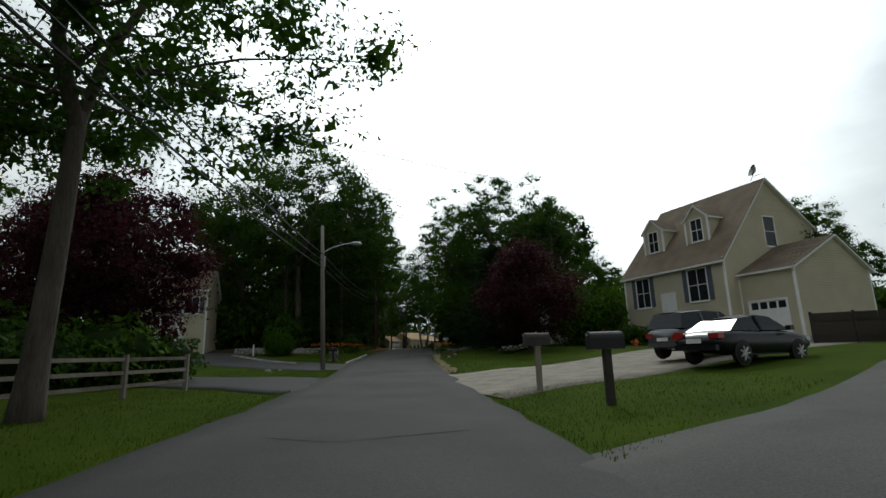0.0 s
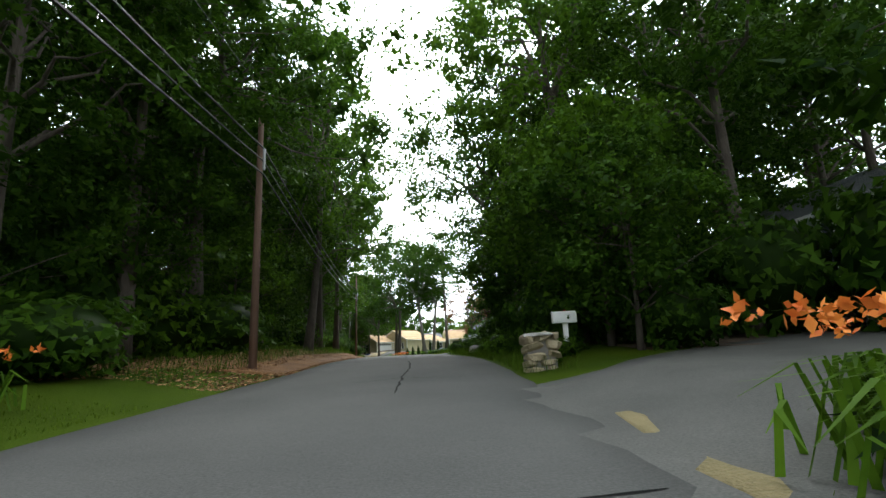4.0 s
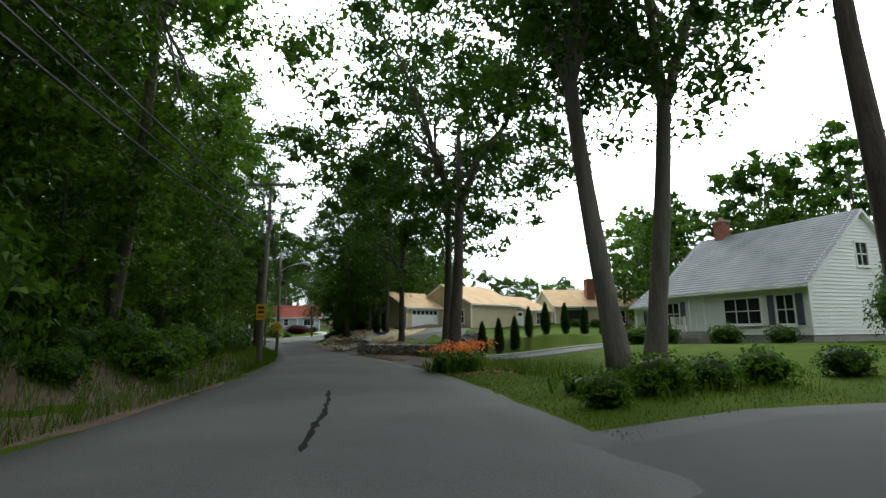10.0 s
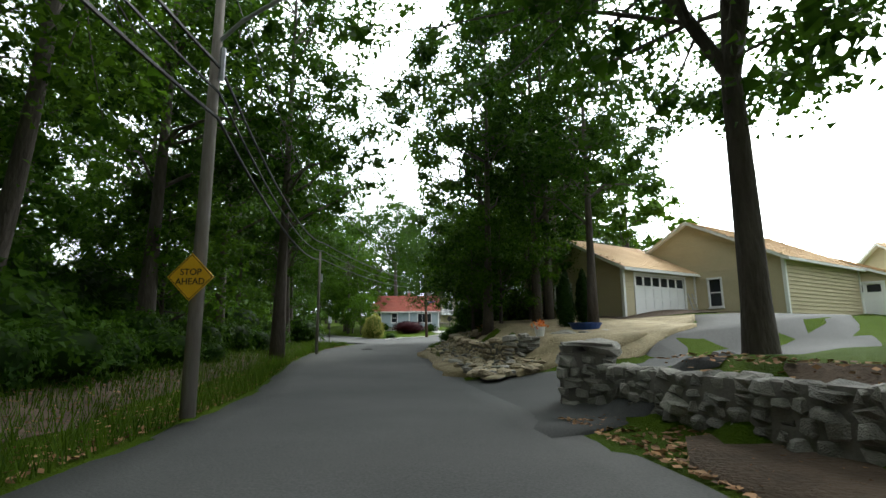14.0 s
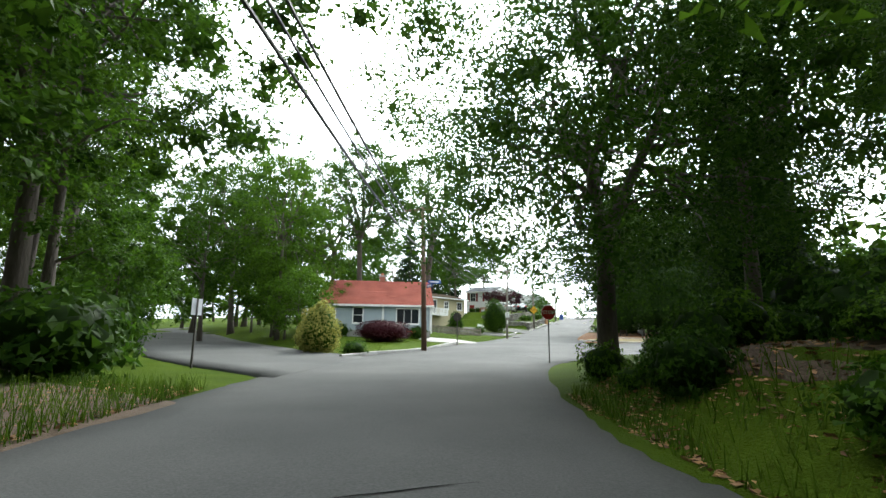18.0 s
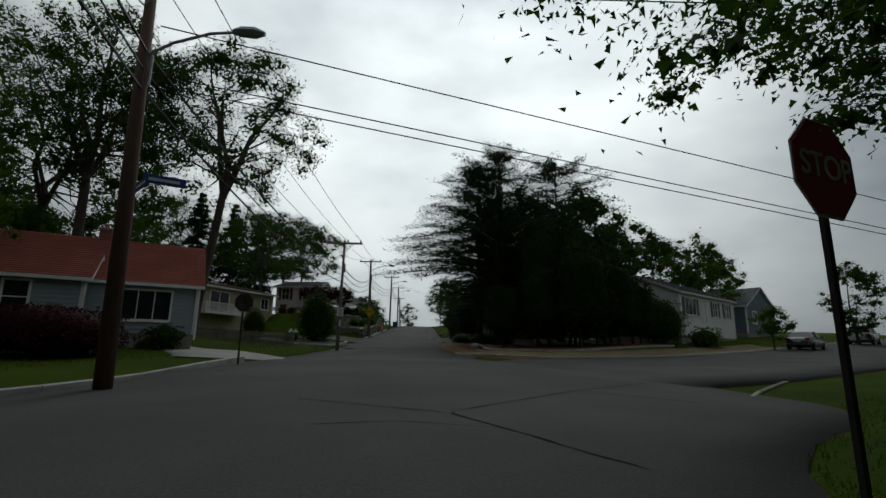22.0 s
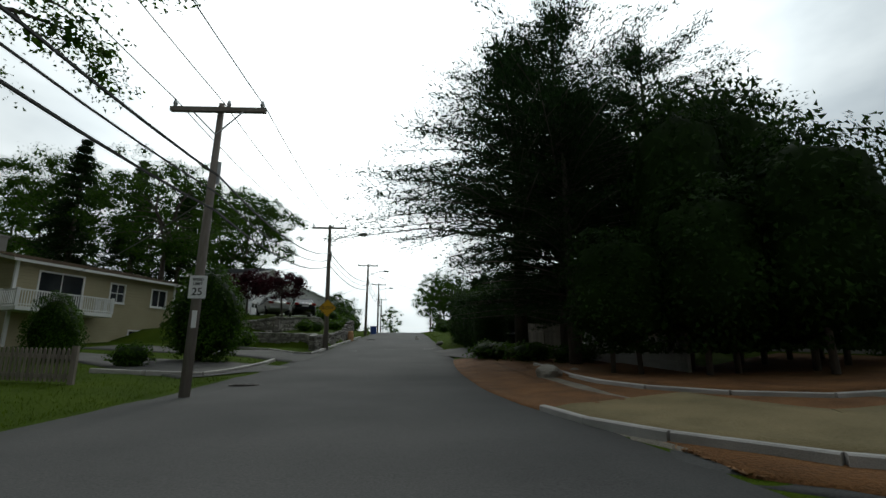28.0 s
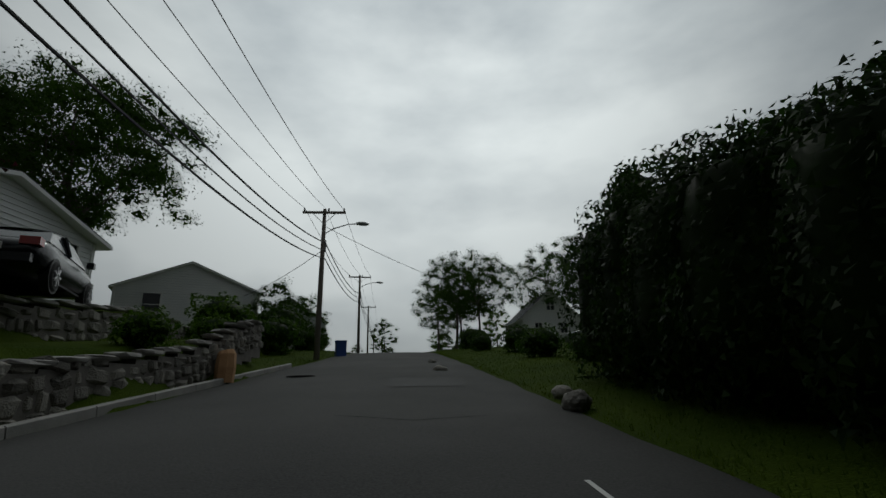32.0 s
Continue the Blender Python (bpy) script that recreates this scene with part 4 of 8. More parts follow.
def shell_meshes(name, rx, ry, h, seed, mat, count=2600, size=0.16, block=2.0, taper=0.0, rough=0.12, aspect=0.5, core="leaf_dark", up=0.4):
    """A clipped or rounded bush: a closed hull within, coloured dark for the inner shade, leaves over an uneven skin.
    block: 2 is round, more is squarer.
    """
    r = np.random.default_rng(seed)
    d = r.normal(size=(count, 3))
    d /= (np.abs(d) ** block).sum(1)[:, None] ** (1 / block)
    bump = np.array([1 + rough * 1.6 * noise.noise((p[0] * 2.2 + seed, p[1] * 2.2, p[2] * 2.2)) for p in d]) * r.uniform(0.86, 1.06, count)
    k = 1 - taper * np.clip(d[:, 2] * 0.5 + 0.5, 0, 1)
    P = np.stack([d[:, 0] * rx * bump * k, d[:, 1] * ry * bump * k, h / 2 + d[:, 2] * h / 2 * bump], 1)
    P[:, 2] = np.maximum(P[:, 2], 0.04)
    o = np.stack([d[:, 0], d[:, 1], d[:, 2] * 0.5 + up], 1)
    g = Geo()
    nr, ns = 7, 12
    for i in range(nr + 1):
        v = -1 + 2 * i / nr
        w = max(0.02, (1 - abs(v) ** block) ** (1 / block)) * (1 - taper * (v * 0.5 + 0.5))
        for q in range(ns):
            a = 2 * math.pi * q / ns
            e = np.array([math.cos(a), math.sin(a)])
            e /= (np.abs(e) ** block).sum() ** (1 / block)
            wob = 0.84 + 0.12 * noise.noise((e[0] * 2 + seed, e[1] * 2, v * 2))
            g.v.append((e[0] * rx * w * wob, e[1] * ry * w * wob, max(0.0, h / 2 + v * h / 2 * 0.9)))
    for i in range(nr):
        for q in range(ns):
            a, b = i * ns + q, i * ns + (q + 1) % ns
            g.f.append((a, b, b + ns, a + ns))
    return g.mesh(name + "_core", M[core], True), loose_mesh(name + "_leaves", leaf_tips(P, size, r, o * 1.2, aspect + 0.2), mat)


def bush(name, meshes, x, y, label, category="shrub", scale=1.0, turn=0.0, group="", stretch=1.0, z=None):
    m = pose(x, y, (zg(x, y) if z is None else z) - 0.04, 0, 0, turn) @ Matrix.Diagonal((scale, scale, scale * stretch, 1))
    ob = thing(name, m, label, category, group)
    # the first mesh is the hull whose dark colour paints the shade between leaves
    for kind, me in zip(("dark_hull", "foliage"), meshes):
        part(kind, me, "", ob)
    return ob


OAKS = [tree_meshes("oak", 18, 5.6, 8.0, 0.29, "leaf_oak", 11 + i, 170, 120, 0.17, forks=14, lean=(0, 0.02, -0.015)[i], spread=0.095, top=0.3, split=(0.4, 0.45, 0.36)[i], core=10) for i in range(3)]
TALL = [tree_meshes("wood_tree", 23, 4.5, 5.6, 0.24, ("leaf_shade", "leaf_light", "leaf_oak")[i], 31 + i, 130, 110, 0.17, forks=10, spread=0.125, top=0.4, core=9, split=(0, 0.5, 0)[i]) for i in range(3)]
LOW = [tree_meshes("small_tree", 7, 1.0, 2.9, 0.09, ("leaf_light", "leaf_shade", "leaf_oak")[i], 51 + i, 90, 75, 0.13, forks=8, spread=0.16) for i in range(3)]
FAR = [tree_meshes("far_tree", 20, 2.0, 6.4, 0.3, ("leaf_oak", "leaf_light", "leaf_shade")[i], 71 + i, 110, 30, 0.36, forks=4, spread=0.15, top=0.35, core=8) for i in range(3)]
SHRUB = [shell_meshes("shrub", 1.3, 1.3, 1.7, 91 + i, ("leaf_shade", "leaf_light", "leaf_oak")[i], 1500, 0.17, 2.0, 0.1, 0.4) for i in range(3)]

OAK_L, WOOD_L = "tall oak with furrowed dark bark and open green crown", "slender woodland tree with green leaves"


def wood(s0, s1, a, b, step, seed, kinds=TALL, scale=(0.8, 1.15), label=WOOD_L, group="trees of the roadside wood", avoid=()):
    r = np.random.default_rng(seed)
    s = s0
    while s < s1:
        x, y = place(s, r.uniform(a, b))
        if not any(math.hypot(x - u, y - v) < d for u, v, d in avoid):
            k = int(r.integers(len(kinds)))
            plant("tree", kinds[k], x, y, label, "tree", r.uniform(*scale), r.uniform(0, 360), group)
        s += step * r.uniform(0.6, 1.4)


def thicket(s0, s1, a, b, step, seed, scale=(0.6, 1.2), label="leafy green woodland shrub", group="shrubs of the roadside wood", kinds=SHRUB):
    r = np.random.default_rng(seed)
    s = s0
    while s < s1:
        x, y = place(s, r.uniform(a, b))
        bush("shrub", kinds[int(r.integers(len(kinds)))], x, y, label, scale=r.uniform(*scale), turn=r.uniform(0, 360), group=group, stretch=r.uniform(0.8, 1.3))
        s += step * r.uniform(0.6, 1.4)


# the wood on the left of the straight and of the bend
wood(61, 180, -10.5, -7.4, 6.5, 1, TALL, (0.8, 1.1))
wood(64, 184, -18, -12, 6.5, 2, TALL + OAKS[:1], (0.9, 1.15))
wood(70, 186, -30, -20, 8, 3, FAR, (0.9, 1.2), "broad tree deep in the wood")
thicket(112, 176, -7.2, -5.4, 1.6, 4, (0.4, 0.75))
thicket(62, 180, -12, -7.5, 2.4, 5, (0.9, 1.8))
thicket(60, 182, -19, -12, 3.0, 6, (1.4, 2.6))
thicket(66, 186, -27, -20, 2.6, 33, (2.2, 3.6), "large leafy shrub deep in the wood", "shrubs deep in the wood")
wood(62, 180, -12, -8, 6, 24, LOW, (0.8, 1.3), "young tree with fresh green leaves")
# the wood on the right before the first lawn
wood(66, 86, 8.5, 12, 6, 7, TALL, (0.9, 1.1), avoid=((10.2, 84.1, 4),))
wood(64, 84, 5.5, 8, 3.5, 25, LOW, (0.9, 1.3), "young tree with fresh green leaves", avoid=((10.2, 84.1, 3),))
wood(62, 90, 14, 26, 5.0, 8, FAR + TALL[:1], (0.9, 1.15))
thicket(64, 88, 4.4, 7.5, 1.7, 9, (0.6, 1.2))
thicket(62, 90, 9, 17, 2.4, 10, (1.2, 2.2))
thicket(64, 89, 3.1, 5.0, 0.9, 29, (0.25, 0.55))
# behind the rubble slope
wood(168, 190, 7.5, 11, 6.0, 12, TALL, (0.7, 0.95))
wood(168, 200, 13, 28, 5.5, 13, FAR, (0.8, 1.0), "broad tree deep in the wood", avoid=((0, 179, 11), (10, 184, 12)))
thicket(178, 198, 4.8, 8.5, 1.9, 14, (0.5, 1.0))
thicket(177, 192, 3.2, 5.5, 0.8, 28, (0.25, 0.5))
for x, y, v, k in ((7.8, 69.5, 0.95, 1), (7.4, 77.0, 1.0, 0), (-4.6, 82.0, 1.05, 1), (-4.9, 98.0, 1.0, 0), (-5.2, 90.0, 1.0, 2)):
    plant("tree", TALL[k], x, y, WOOD_L, "tree", v, 61 * x, "trees of the roadside wood")
for x, y, v in ((24, 154, 0.75), (29.5, 153, 0.8), (35, 150, 0.85), (41, 151, 0.85), (20, 162, 0.6), (27, 160, 0.6)):
    plant("tree", FAR[int(x) % 3], x, y, "broad tree behind the houses", "tree", v, 61 * x, "trees behind the houses")
thicket(182, 198, 10, 15, 3.0, 15, (1.0, 1.7))
thicket(60, 186, 50, 60, 3.4, 31, (2.4, 3.8), "large leafy shrub behind the houses", "shrubs behind the houses")
wood(88, 176, 36, 50, 6.5, 32, FAR, (0.55, 0.8), "broad tree behind the houses", "trees behind the houses", avoid=((30, 130, 12), (30, 118, 12), (33, 122, 12)))
# left of the crossing
wood(178, 196, -20, -12, 5, 26, TALL + LOW, (0.7, 1.0), avoid=((-30, 196, 7), (-38, 205, 8)))
thicket(178, 190, -16, -9, 2.2, 27, (0.8, 1.5))
for x, y, v, k in ((-31, 187.5, 0.75, 0), (-35, 190, 0.8, 1), (-39, 195, 0.8, 2), (-43.5, 199, 0.85, 0), (-48, 204, 0.85, 1), (-34, 184, 0.9, 2), (-41, 189, 0.9, 0), (-52, 209, 0.85, 2), (-47, 196, 0.9, 1)):
    plant("tree", TALL[k], x, y, WOOD_L, "tree", v, 61 * x, "trees of the roadside wood")
for x, y, v in ((-29, 186, 1.3), (-32.5, 190.2, 1.4), (-36.5, 193.2, 1.5), (-40.5, 197, 1.5), (-45.5, 201.5, 1.6), (-50, 206.5, 1.6), (-54, 213, 1.8)):
    bush("shrub", SHRUB[int(-x) % 3], x, y, "leafy green woodland shrub", scale=v, turn=40 * x, group="shrubs of the roadside wood")
# far belts of wood round the place
wood(-20, 60, -66, -46, 11, 16, FAR, (1.0, 1.25), "broad tree in the far belt of wood", "far belt of wood")
wood(60, 190, -50, -36, 11, 17, FAR, (1.0, 1.25), "broad tree in the far belt of wood", "far belt of wood")
wood(20, 150, 55, 80, 11, 18, FAR, (0.8, 1.1), "broad tree in the far belt of wood", "far belt of wood")
wood(44, 90, 30, 46, 6, 19, FAR, (0.6, 0.8), "broad tree behind the houses", "trees behind the houses", avoid=((36, 58, 15), (44, 70, 15)))
wood(104, 180, 40, 58, 7, 20, FAR, (0.6, 0.85), "broad tree behind the houses", "trees behind the houses")
wood(205, 300, -62, -44, 8, 21, FAR, (0.7, 1.0), "broad tree behind the houses", "trees behind the houses")
wood(232, 330, 26, 60, 9, 22, FAR, (0.45, 0.65), "broad tree behind the houses", "trees behind the houses")
wood(335, 440, -45, 45, 8, 23, FAR, (0.4, 0.55), "small distant tree on the rise", "far belt of wood")


# ---- buildings ----
def spans(a, b, cuts):
    """What is left of a..b without the cuts."""
    out = [(a, b)]
    for c, d in cuts:
        out = [q for p in out for q in ((p[0], min(p[1], c)), (max(p[0], d), p[1])) if q[1] - q[0] > 0.02]
    return out


def clapboard(g, m, z0, z1, edge, cuts, course=0.19, lip=0.038):
    """Courses of siding on a wall in the plane y = 0, from z0 to z1; edge(z) gives where a course begins and ends; cuts are x0, x1, z0, z1."""
    z = z0
    while z < z1 - 0.01:
        t = min(z + course, z1)
        a, b = edge((z + t) / 2)
        if b - a > 0.05:
            for p, q in spans(a, b, [(c[0], c[1]) for c in cuts if c[2] < t - 0.03 and c[3] > z + 0.03]):
                A, B, C, D = ((p, -lip, z), (q, -lip, z), (q, 0, t), (p, 0, t))
                g.quad(*(m @ Vector(v) for v in (A, B, C, D)))
                g.quad(*(m @ Vector(v) for v in ((p, 0, z), (q, 0, z), (q, -lip, z), (p, -lip, z))))
        z = t


def window(parent, m, x0, x1, z0, z1, bars=(1, 1), shutters="", frame="white", casing=0.09):
    """A window in the plane y = 0 of m, facing -y."""
    ob = new("window")
    ob.parent = parent
    ob.matrix_local = m @ pose((x0 + x1) / 2, 0, z0)
    w, h, c = x1 - x0, z1 - z0, casing
    g = Geo()
    g.box(-w / 2 - c, w / 2 + c, -0.07, 0.05, -c, 0).box(-w / 2 - c, w / 2 + c, -0.07, 0.05, h, h + c)
    g.box(-w / 2 - c, -w / 2, -0.06, 0.05, 0, h).box(w / 2, w / 2 + c, -0.06, 0.05, 0, h)
    part("window_frame", g, frame, ob)
    part("sill", Geo().box(-w / 2 - c - 0.03, w / 2 + c + 0.03, -0.11, 0.02, -c - 0.05, -c - 0.003), frame, ob)
    g = Geo()
    for i in range(1, bars[0] + 1):
        x = -w / 2 + w * i / (bars[0] + 1)
        g.box(x - 0.02, x + 0.02, -0.025, 0.02, 0.004, h - 0.004)
    for i in range(1, bars[1] + 1):
        z = h * i / (bars[1] + 1)
        g.box(-w / 2 + 0.004, w / 2 - 0.004, -0.03, 0.018, z - 0.025, z + 0.025)
    if g.v:
        part("sash_bar", g, frame, ob)
    part("pane", Geo().box(-w / 2 + 0.003, w / 2 - 0.003, 0.012, 0.03, 0.003, h - 0.003), "glass", ob)
    if shutters:
        for sx in (-1, 1):
            g = Geo()
            a, b = sorted((sx * (w / 2 + c + 0.02), sx * (w / 2 + c + 0.42 * min(1.1, max(0.8, w)))))
            g.box(a, b, -0.06, 0.0, -0.05, h + 0.05)
            for k in range(9):
                z = 0.02 + (h - 0.1) * k / 9
                g.box(a + 0.05, b - 0.05, -0.075, -0.055, z, z + h / 12)
            part("shutter", g, shutters, ob)
    return ob


def panel_door(parent, m, x0, x1, z0, z1, mat="white", garage=False, name="door"):
    ob = new(name)
    ob.parent = parent
    ob.matrix_local = m @ pose((x0 + x1) / 2, 0, z0)
    w, h = x1 - x0, z1 - z0
    g = Geo()
    g.box(-w / 2 - 0.12, -w / 2, -0.06, 0.05, 0, h + 0.12).box(w / 2, w / 2 + 0.12, -0.06, 0.05, 0, h + 0.12).box(-w / 2, w / 2, -0.06, 0.05, h, h + 0.12)
    part("door_frame", g, "white", ob)
    cols, rows_ = (max(2, int(w / 0.62)), 4) if garage else (2, 3)
    part("door_leaf", Geo().box(-w / 2 + 0.004, w / 2 - 0.004, 0.02, 0.06, 0.01, h - 0.004), mat, ob)
    for i in range(cols):
        for k in range(rows_):
            a, b = -w / 2 + w * (i + 0.12) / cols, -w / 2 + w * (i + 0.88) / cols
            c, d = h * (k + 0.12) / rows_, h * (k + 0.88) / rows_
            top = garage and k == rows_ - 1
            part("pane" if top else "panel", Geo().box(a, b, 0.0 if not top else 0.012, 0.021, c, d), "glass" if top else mat, ob)
    if not garage:
        part("handle", Geo().tube([(w / 2 - 0.09, -0.05, h * 0.47), (w / 2 - 0.09, 0.02, h * 0.47)], 0.035, 8), "metal", ob)
    return ob


def shingle_slope(g, a, b, c, d, course=0.24):
    """Courses of shingles on the slope with the eave a-b and the ridge d-c."""
    a, b, c, d = (Vector(v) for v in (a, b, c, d))
    n = max(2, int((d - a).length / course))
    up = (b - a).cross(d - a).normalized() * 0.03
    if up.z < 0:
        up = -up
    g.weld = True
    for i in range(n):
        t0, t1 = i / n, (i + 1) / n
        p, q, u, v = a.lerp(d, t0), b.lerp(c, t0), b.lerp(c, t1), a.lerp(d, t1)
        g.quad(p + up, q + up, u + up * 0.2, v + up * 0.2)
        g.quad(p + up * 0.2, q + up * 0.2, q + up, p + up)


def gable_block(parent, x0, x1, y0, y1, z0, eave, ridge, siding, roof, along_x=True, openings=(), peak=None, rear_eave=None, over=0.3, trim="white", base="concrete", base_h=0.35, ends=True, skip=()):
    """A storey block with a pitched roof. along_x: the ridge runs along x. openings: side (front, right, back, left), kind, u0, u1, w0, w1, options; u along the wall, w above z0."""
    m0 = Matrix.Identity(4)
    lx, ly = x1 - x0, y1 - y0
    sides = {"front": (m0 @ pose(x0, y0, 0), lx), "right": (pose(x1, y0, 0, 0, 0, 90), ly), "back": (pose(x1, y1, 0, 0, 0, 180), lx), "left": (pose(x0, y1, 0, 0, 0, 270), ly)}
    rear = eave if rear_eave is None else rear_eave
    pk = ((y0 + y1) / 2 if along_x else (x0 + x1) / 2) if peak is None else peak
    part("foundation", Geo().box(x0 + 0.03, x1 - 0.03, y0 + 0.03, y1 - 0.03, z0 - 1.2, z0 + base_h), base, parent)
    for side, (m, length) in sides.items():
        if side in skip:
            continue
        gable = (side in ("left", "right")) == along_x
        ops = [o for o in openings if o[0] == side]
        cuts = [(o[2], o[3], z0 + o[4], z0 + o[5]) for o in ops]
        g = Geo()
        g.weld = True
        if gable:
            if along_x:
                p = pk - y0 if side == "right" else y1 - pk
                e0, e1 = (eave, rear) if side == "right" else (rear, eave)
            else:
                p = pk - x0 if side == "front" else x1 - pk
                e0, e1 = eave, eave

            def edge(z, p=p, e0=e0, e1=e1, length=length):
                a = 0 if z <= e0 else p * (z - e0) / (ridge - e0)
                b = length if z <= e1 else length - (length - p) * (z - e1) / (ridge - e1)
                return a, b
            clapboard(g, m, z0 + base_h, ridge, edge, cuts)
        else:
            top = rear if side == "back" else eave
            clapboard(g, m, z0 + base_h, top, lambda z, length=length: (0, length), cuts)
        part("wall", g, siding, parent)
        back = Geo()
        if gable:
            n = len(back.v)
            outline = [(0, 0.03, z0 + base_h), (length, 0.03, z0 + base_h), (length, 0.03, e1), (p, 0.03, ridge), (0, 0.03, e0)]
            back.v += [tuple(m @ Vector(v)) for v in outline]
            back.f.append(tuple(range(n, n + 5)))
        else:
            back.quad(*(m @ Vector(v) for v in ((0, 0.03, z0 + base_h), (length, 0.03, z0 + base_h), (length, 0.03, top), (0, 0.03, top))))
        part("wall", back, siding, parent)
        for o in ops:
            opt = o[6] if len(o) > 6 else {}
            mm = m @ pose(0, 0, 0)
            if o[1] == "window":
                window(parent, mm, o[2], o[3], z0 + o[4], z0 + o[5], **opt)
            elif o[1] == "hole":
                # no bay behind: a flat near-black panel paints the shade inside
                part("shade_panel", Geo().box(o[2], o[3], 0.02, 0.06, z0 + o[4], z0 + o[5], mm), "dark", parent, "flat dark panel painted as the shade in an open garage bay")
            else:
                panel_door(parent, mm, o[2], o[3], z0 + o[4], z0 + o[5], garage=o[1] == "garage", name="garage_door" if o[1] == "garage" else "door", **opt)
    for side, sx, sy in (("front", x0, y0), ("front", x1, y0), ("back", x0, y1), ("back", x1, y1)):
        t = eave if side == "front" else rear
        part("corner_board", Geo().box(sx - 0.075, sx + 0.075, sy - 0.075, sy + 0.075, z0 + base_h, t - 0.02), trim, parent)
    th = 0.14
    def slope(lowA, lowB, highB, highA):
        g = Geo()
        shingle_slope(g, lowA, lowB, highB, highA)
        part("roof", g, roof, parent)
        u = Geo()
        a, b, c, d = (Vector(v) - Vector((0, 0, 0.02)) for v in (lowA, lowB, highB, highA))
        dn = Vector((0, 0, -th))
        u.quad(a, d, c, b)
        for p, q in ((a, b), (b, c), (d, a)):
            u.quad(p, q, q + dn, p + dn)
        u.quad(a + dn, b + dn, c + dn, d + dn)
        part("roof_edge", u, trim, parent)
    if along_x:
        k0, k1 = (ridge - eave) / (pk - y0), (ridge - rear) / (y1 - pk)
        slope((x0 - over, y0 - over, eave - over * k0), (x1 + over, y0 - over, eave - over * k0), (x1 + over, pk, ridge), (x0 - over, pk, ridge))
        slope((x1 + over, y1 + over, rear - over * k1), (x0 - over, y1 + over, rear - over * k1), (x0 - over, pk, ridge), (x1 + over, pk, ridge))
        for yy, ee, kk in ((y0 - over - 0.08, eave, k0), (y1 + over - 0.04, rear, k1)):
            z = ee - over * kk - 0.16
            part("gutter", Geo().box(x0 - over, x1 + over, yy, yy + 0.12, z, z + 0.12), trim, parent)
    else:
        k0 = (ridge - eave) / (pk - x0)
        k1 = (ridge - eave) / (x1 - pk)
        slope((x0 - over, y1 + over, eave - over * k0), (x0 - over, y0 - over, eave - over * k0), (pk, y0 - over, ridge), (pk, y1 + over, ridge))
        slope((x1 + over, y0 - over, eave - over * k1), (x1 + over, y1 + over, eave - over * k1), (pk, y1 + over, ridge), (pk, y0 - over, ridge))


def chimney(parent, x, y, z0, z1, w=0.7, mat="brick"):
    g = Geo().box(x - w / 2, x + w / 2, y - w / 2, y + w / 2, z0, z1)
    part("chimney", g, mat, parent)
    part("chimney_cap", Geo().box(x - w / 2 - 0.06, x + w / 2 + 0.06, y - w / 2 - 0.06, y + w / 2 + 0.06, z1 + 0.003, z1 + 0.12), "concrete", parent)
    part("flue", Geo().cyl(x, y, z1 + 0.12, z1 + 0.35, 0.13), "terracotta", parent)


def house(label, x, y, z, yaw):
    return thing("house", pose(x, y, z, 0, 0, yaw), label, "house")


def steps(parent, m, w, n, rise=0.18, run=0.28, mat="concrete"):
    for i in range(n):
        part("step", Geo().box(-w / 2, w / 2, -run * (n - i), 0, rise * i + (0.002 if i else -0.3), rise * (i + 1), m), mat, parent)


def railing(parent, m, length, h=0.9, gap=0.13, mat="white"):
    """Balusters along x from 0 to length in m."""
    g = Geo().box(0, length, -0.04, 0.04, h - 0.07, h, m).box(0, length, -0.03, 0.03, 0.08, 0.14, m)
    part("rail", g, mat, parent)
    n = int(length / gap)
    for i in range(n + 1):
        x = length * i / n
        t = 0.05 if i in (0, n) else 0.02
        part("baluster", Geo().box(x - t, x + t, -t, t, 0, h - 0.072 + (0.12 if i in (0, n) else 0), m), mat, parent)


# house_1: tall beige cape with dormers, garage wing and a dish on the ridge
h1 = house("tall beige clapboard house with brown roof, two dormers and garage", 22.14, 46.63, 1.35, -73)
W = "window"
gable_block(h1, 0, 11.0, 0, 11.6, 0, 6.75, 13.9, "siding_beige", "shingle_brown", peak=6.2, rear_eave=9.9, openings=[
    ("front", W, 1.5, 3.1, 3.5, 6.1, dict(bars=(1, 1), shutters="shutter")), ("front", W, 7.5, 9.3, 3.5, 6.1, dict(bars=(1, 1), shutters="shutter")), ("front", "door", 4.5, 5.9, 1.6, 4.4),
    ("right", W, 5.4, 6.7, 7.9, 10.4, dict(bars=(0, 1)))], base_h=0.8)
for dx in (2.6, 7.6):
    gable_block(h1, dx - 1.15, dx + 1.15, 1.7, 6.0, 8.4, 11.0, 12.1, "siding_beige", "shingle_brown", along_x=False, over=0.2, base_h=0, skip=("back",), base="siding_beige",
                openings=[("front", W, 0.6, 1.7, 0.45, 2.35, dict(bars=(1, 1)))])
gable_block(h1, 11.05, 15.3, 1.4, 10.2, 0, 5.4, 7.9, "siding_beige", "shingle_brown", along_x=True, peak=6.5, openings=[("front", "garage", 0.6, 3.4, 0.3, 3.0)])
dish = Geo()
for i in range(5):
    for k in range(14):
        def dp(i, k):
            r, a = 0.55 * i / 5, 2 * math.pi * k / 14
            return (r * math.cos(a), 0.35 * r * r / 0.3, r * math.sin(a))
        dish.quad(dp(i, k), dp(i, k + 1), dp(i + 1, k + 1), dp(i + 1, k))
dish_th = thing("satellite_dish", h1.matrix_world @ pose(10.6, 6.2, 14.72, 20, 0, 150), "grey satellite dish on the roof ridge", "satellite dish")
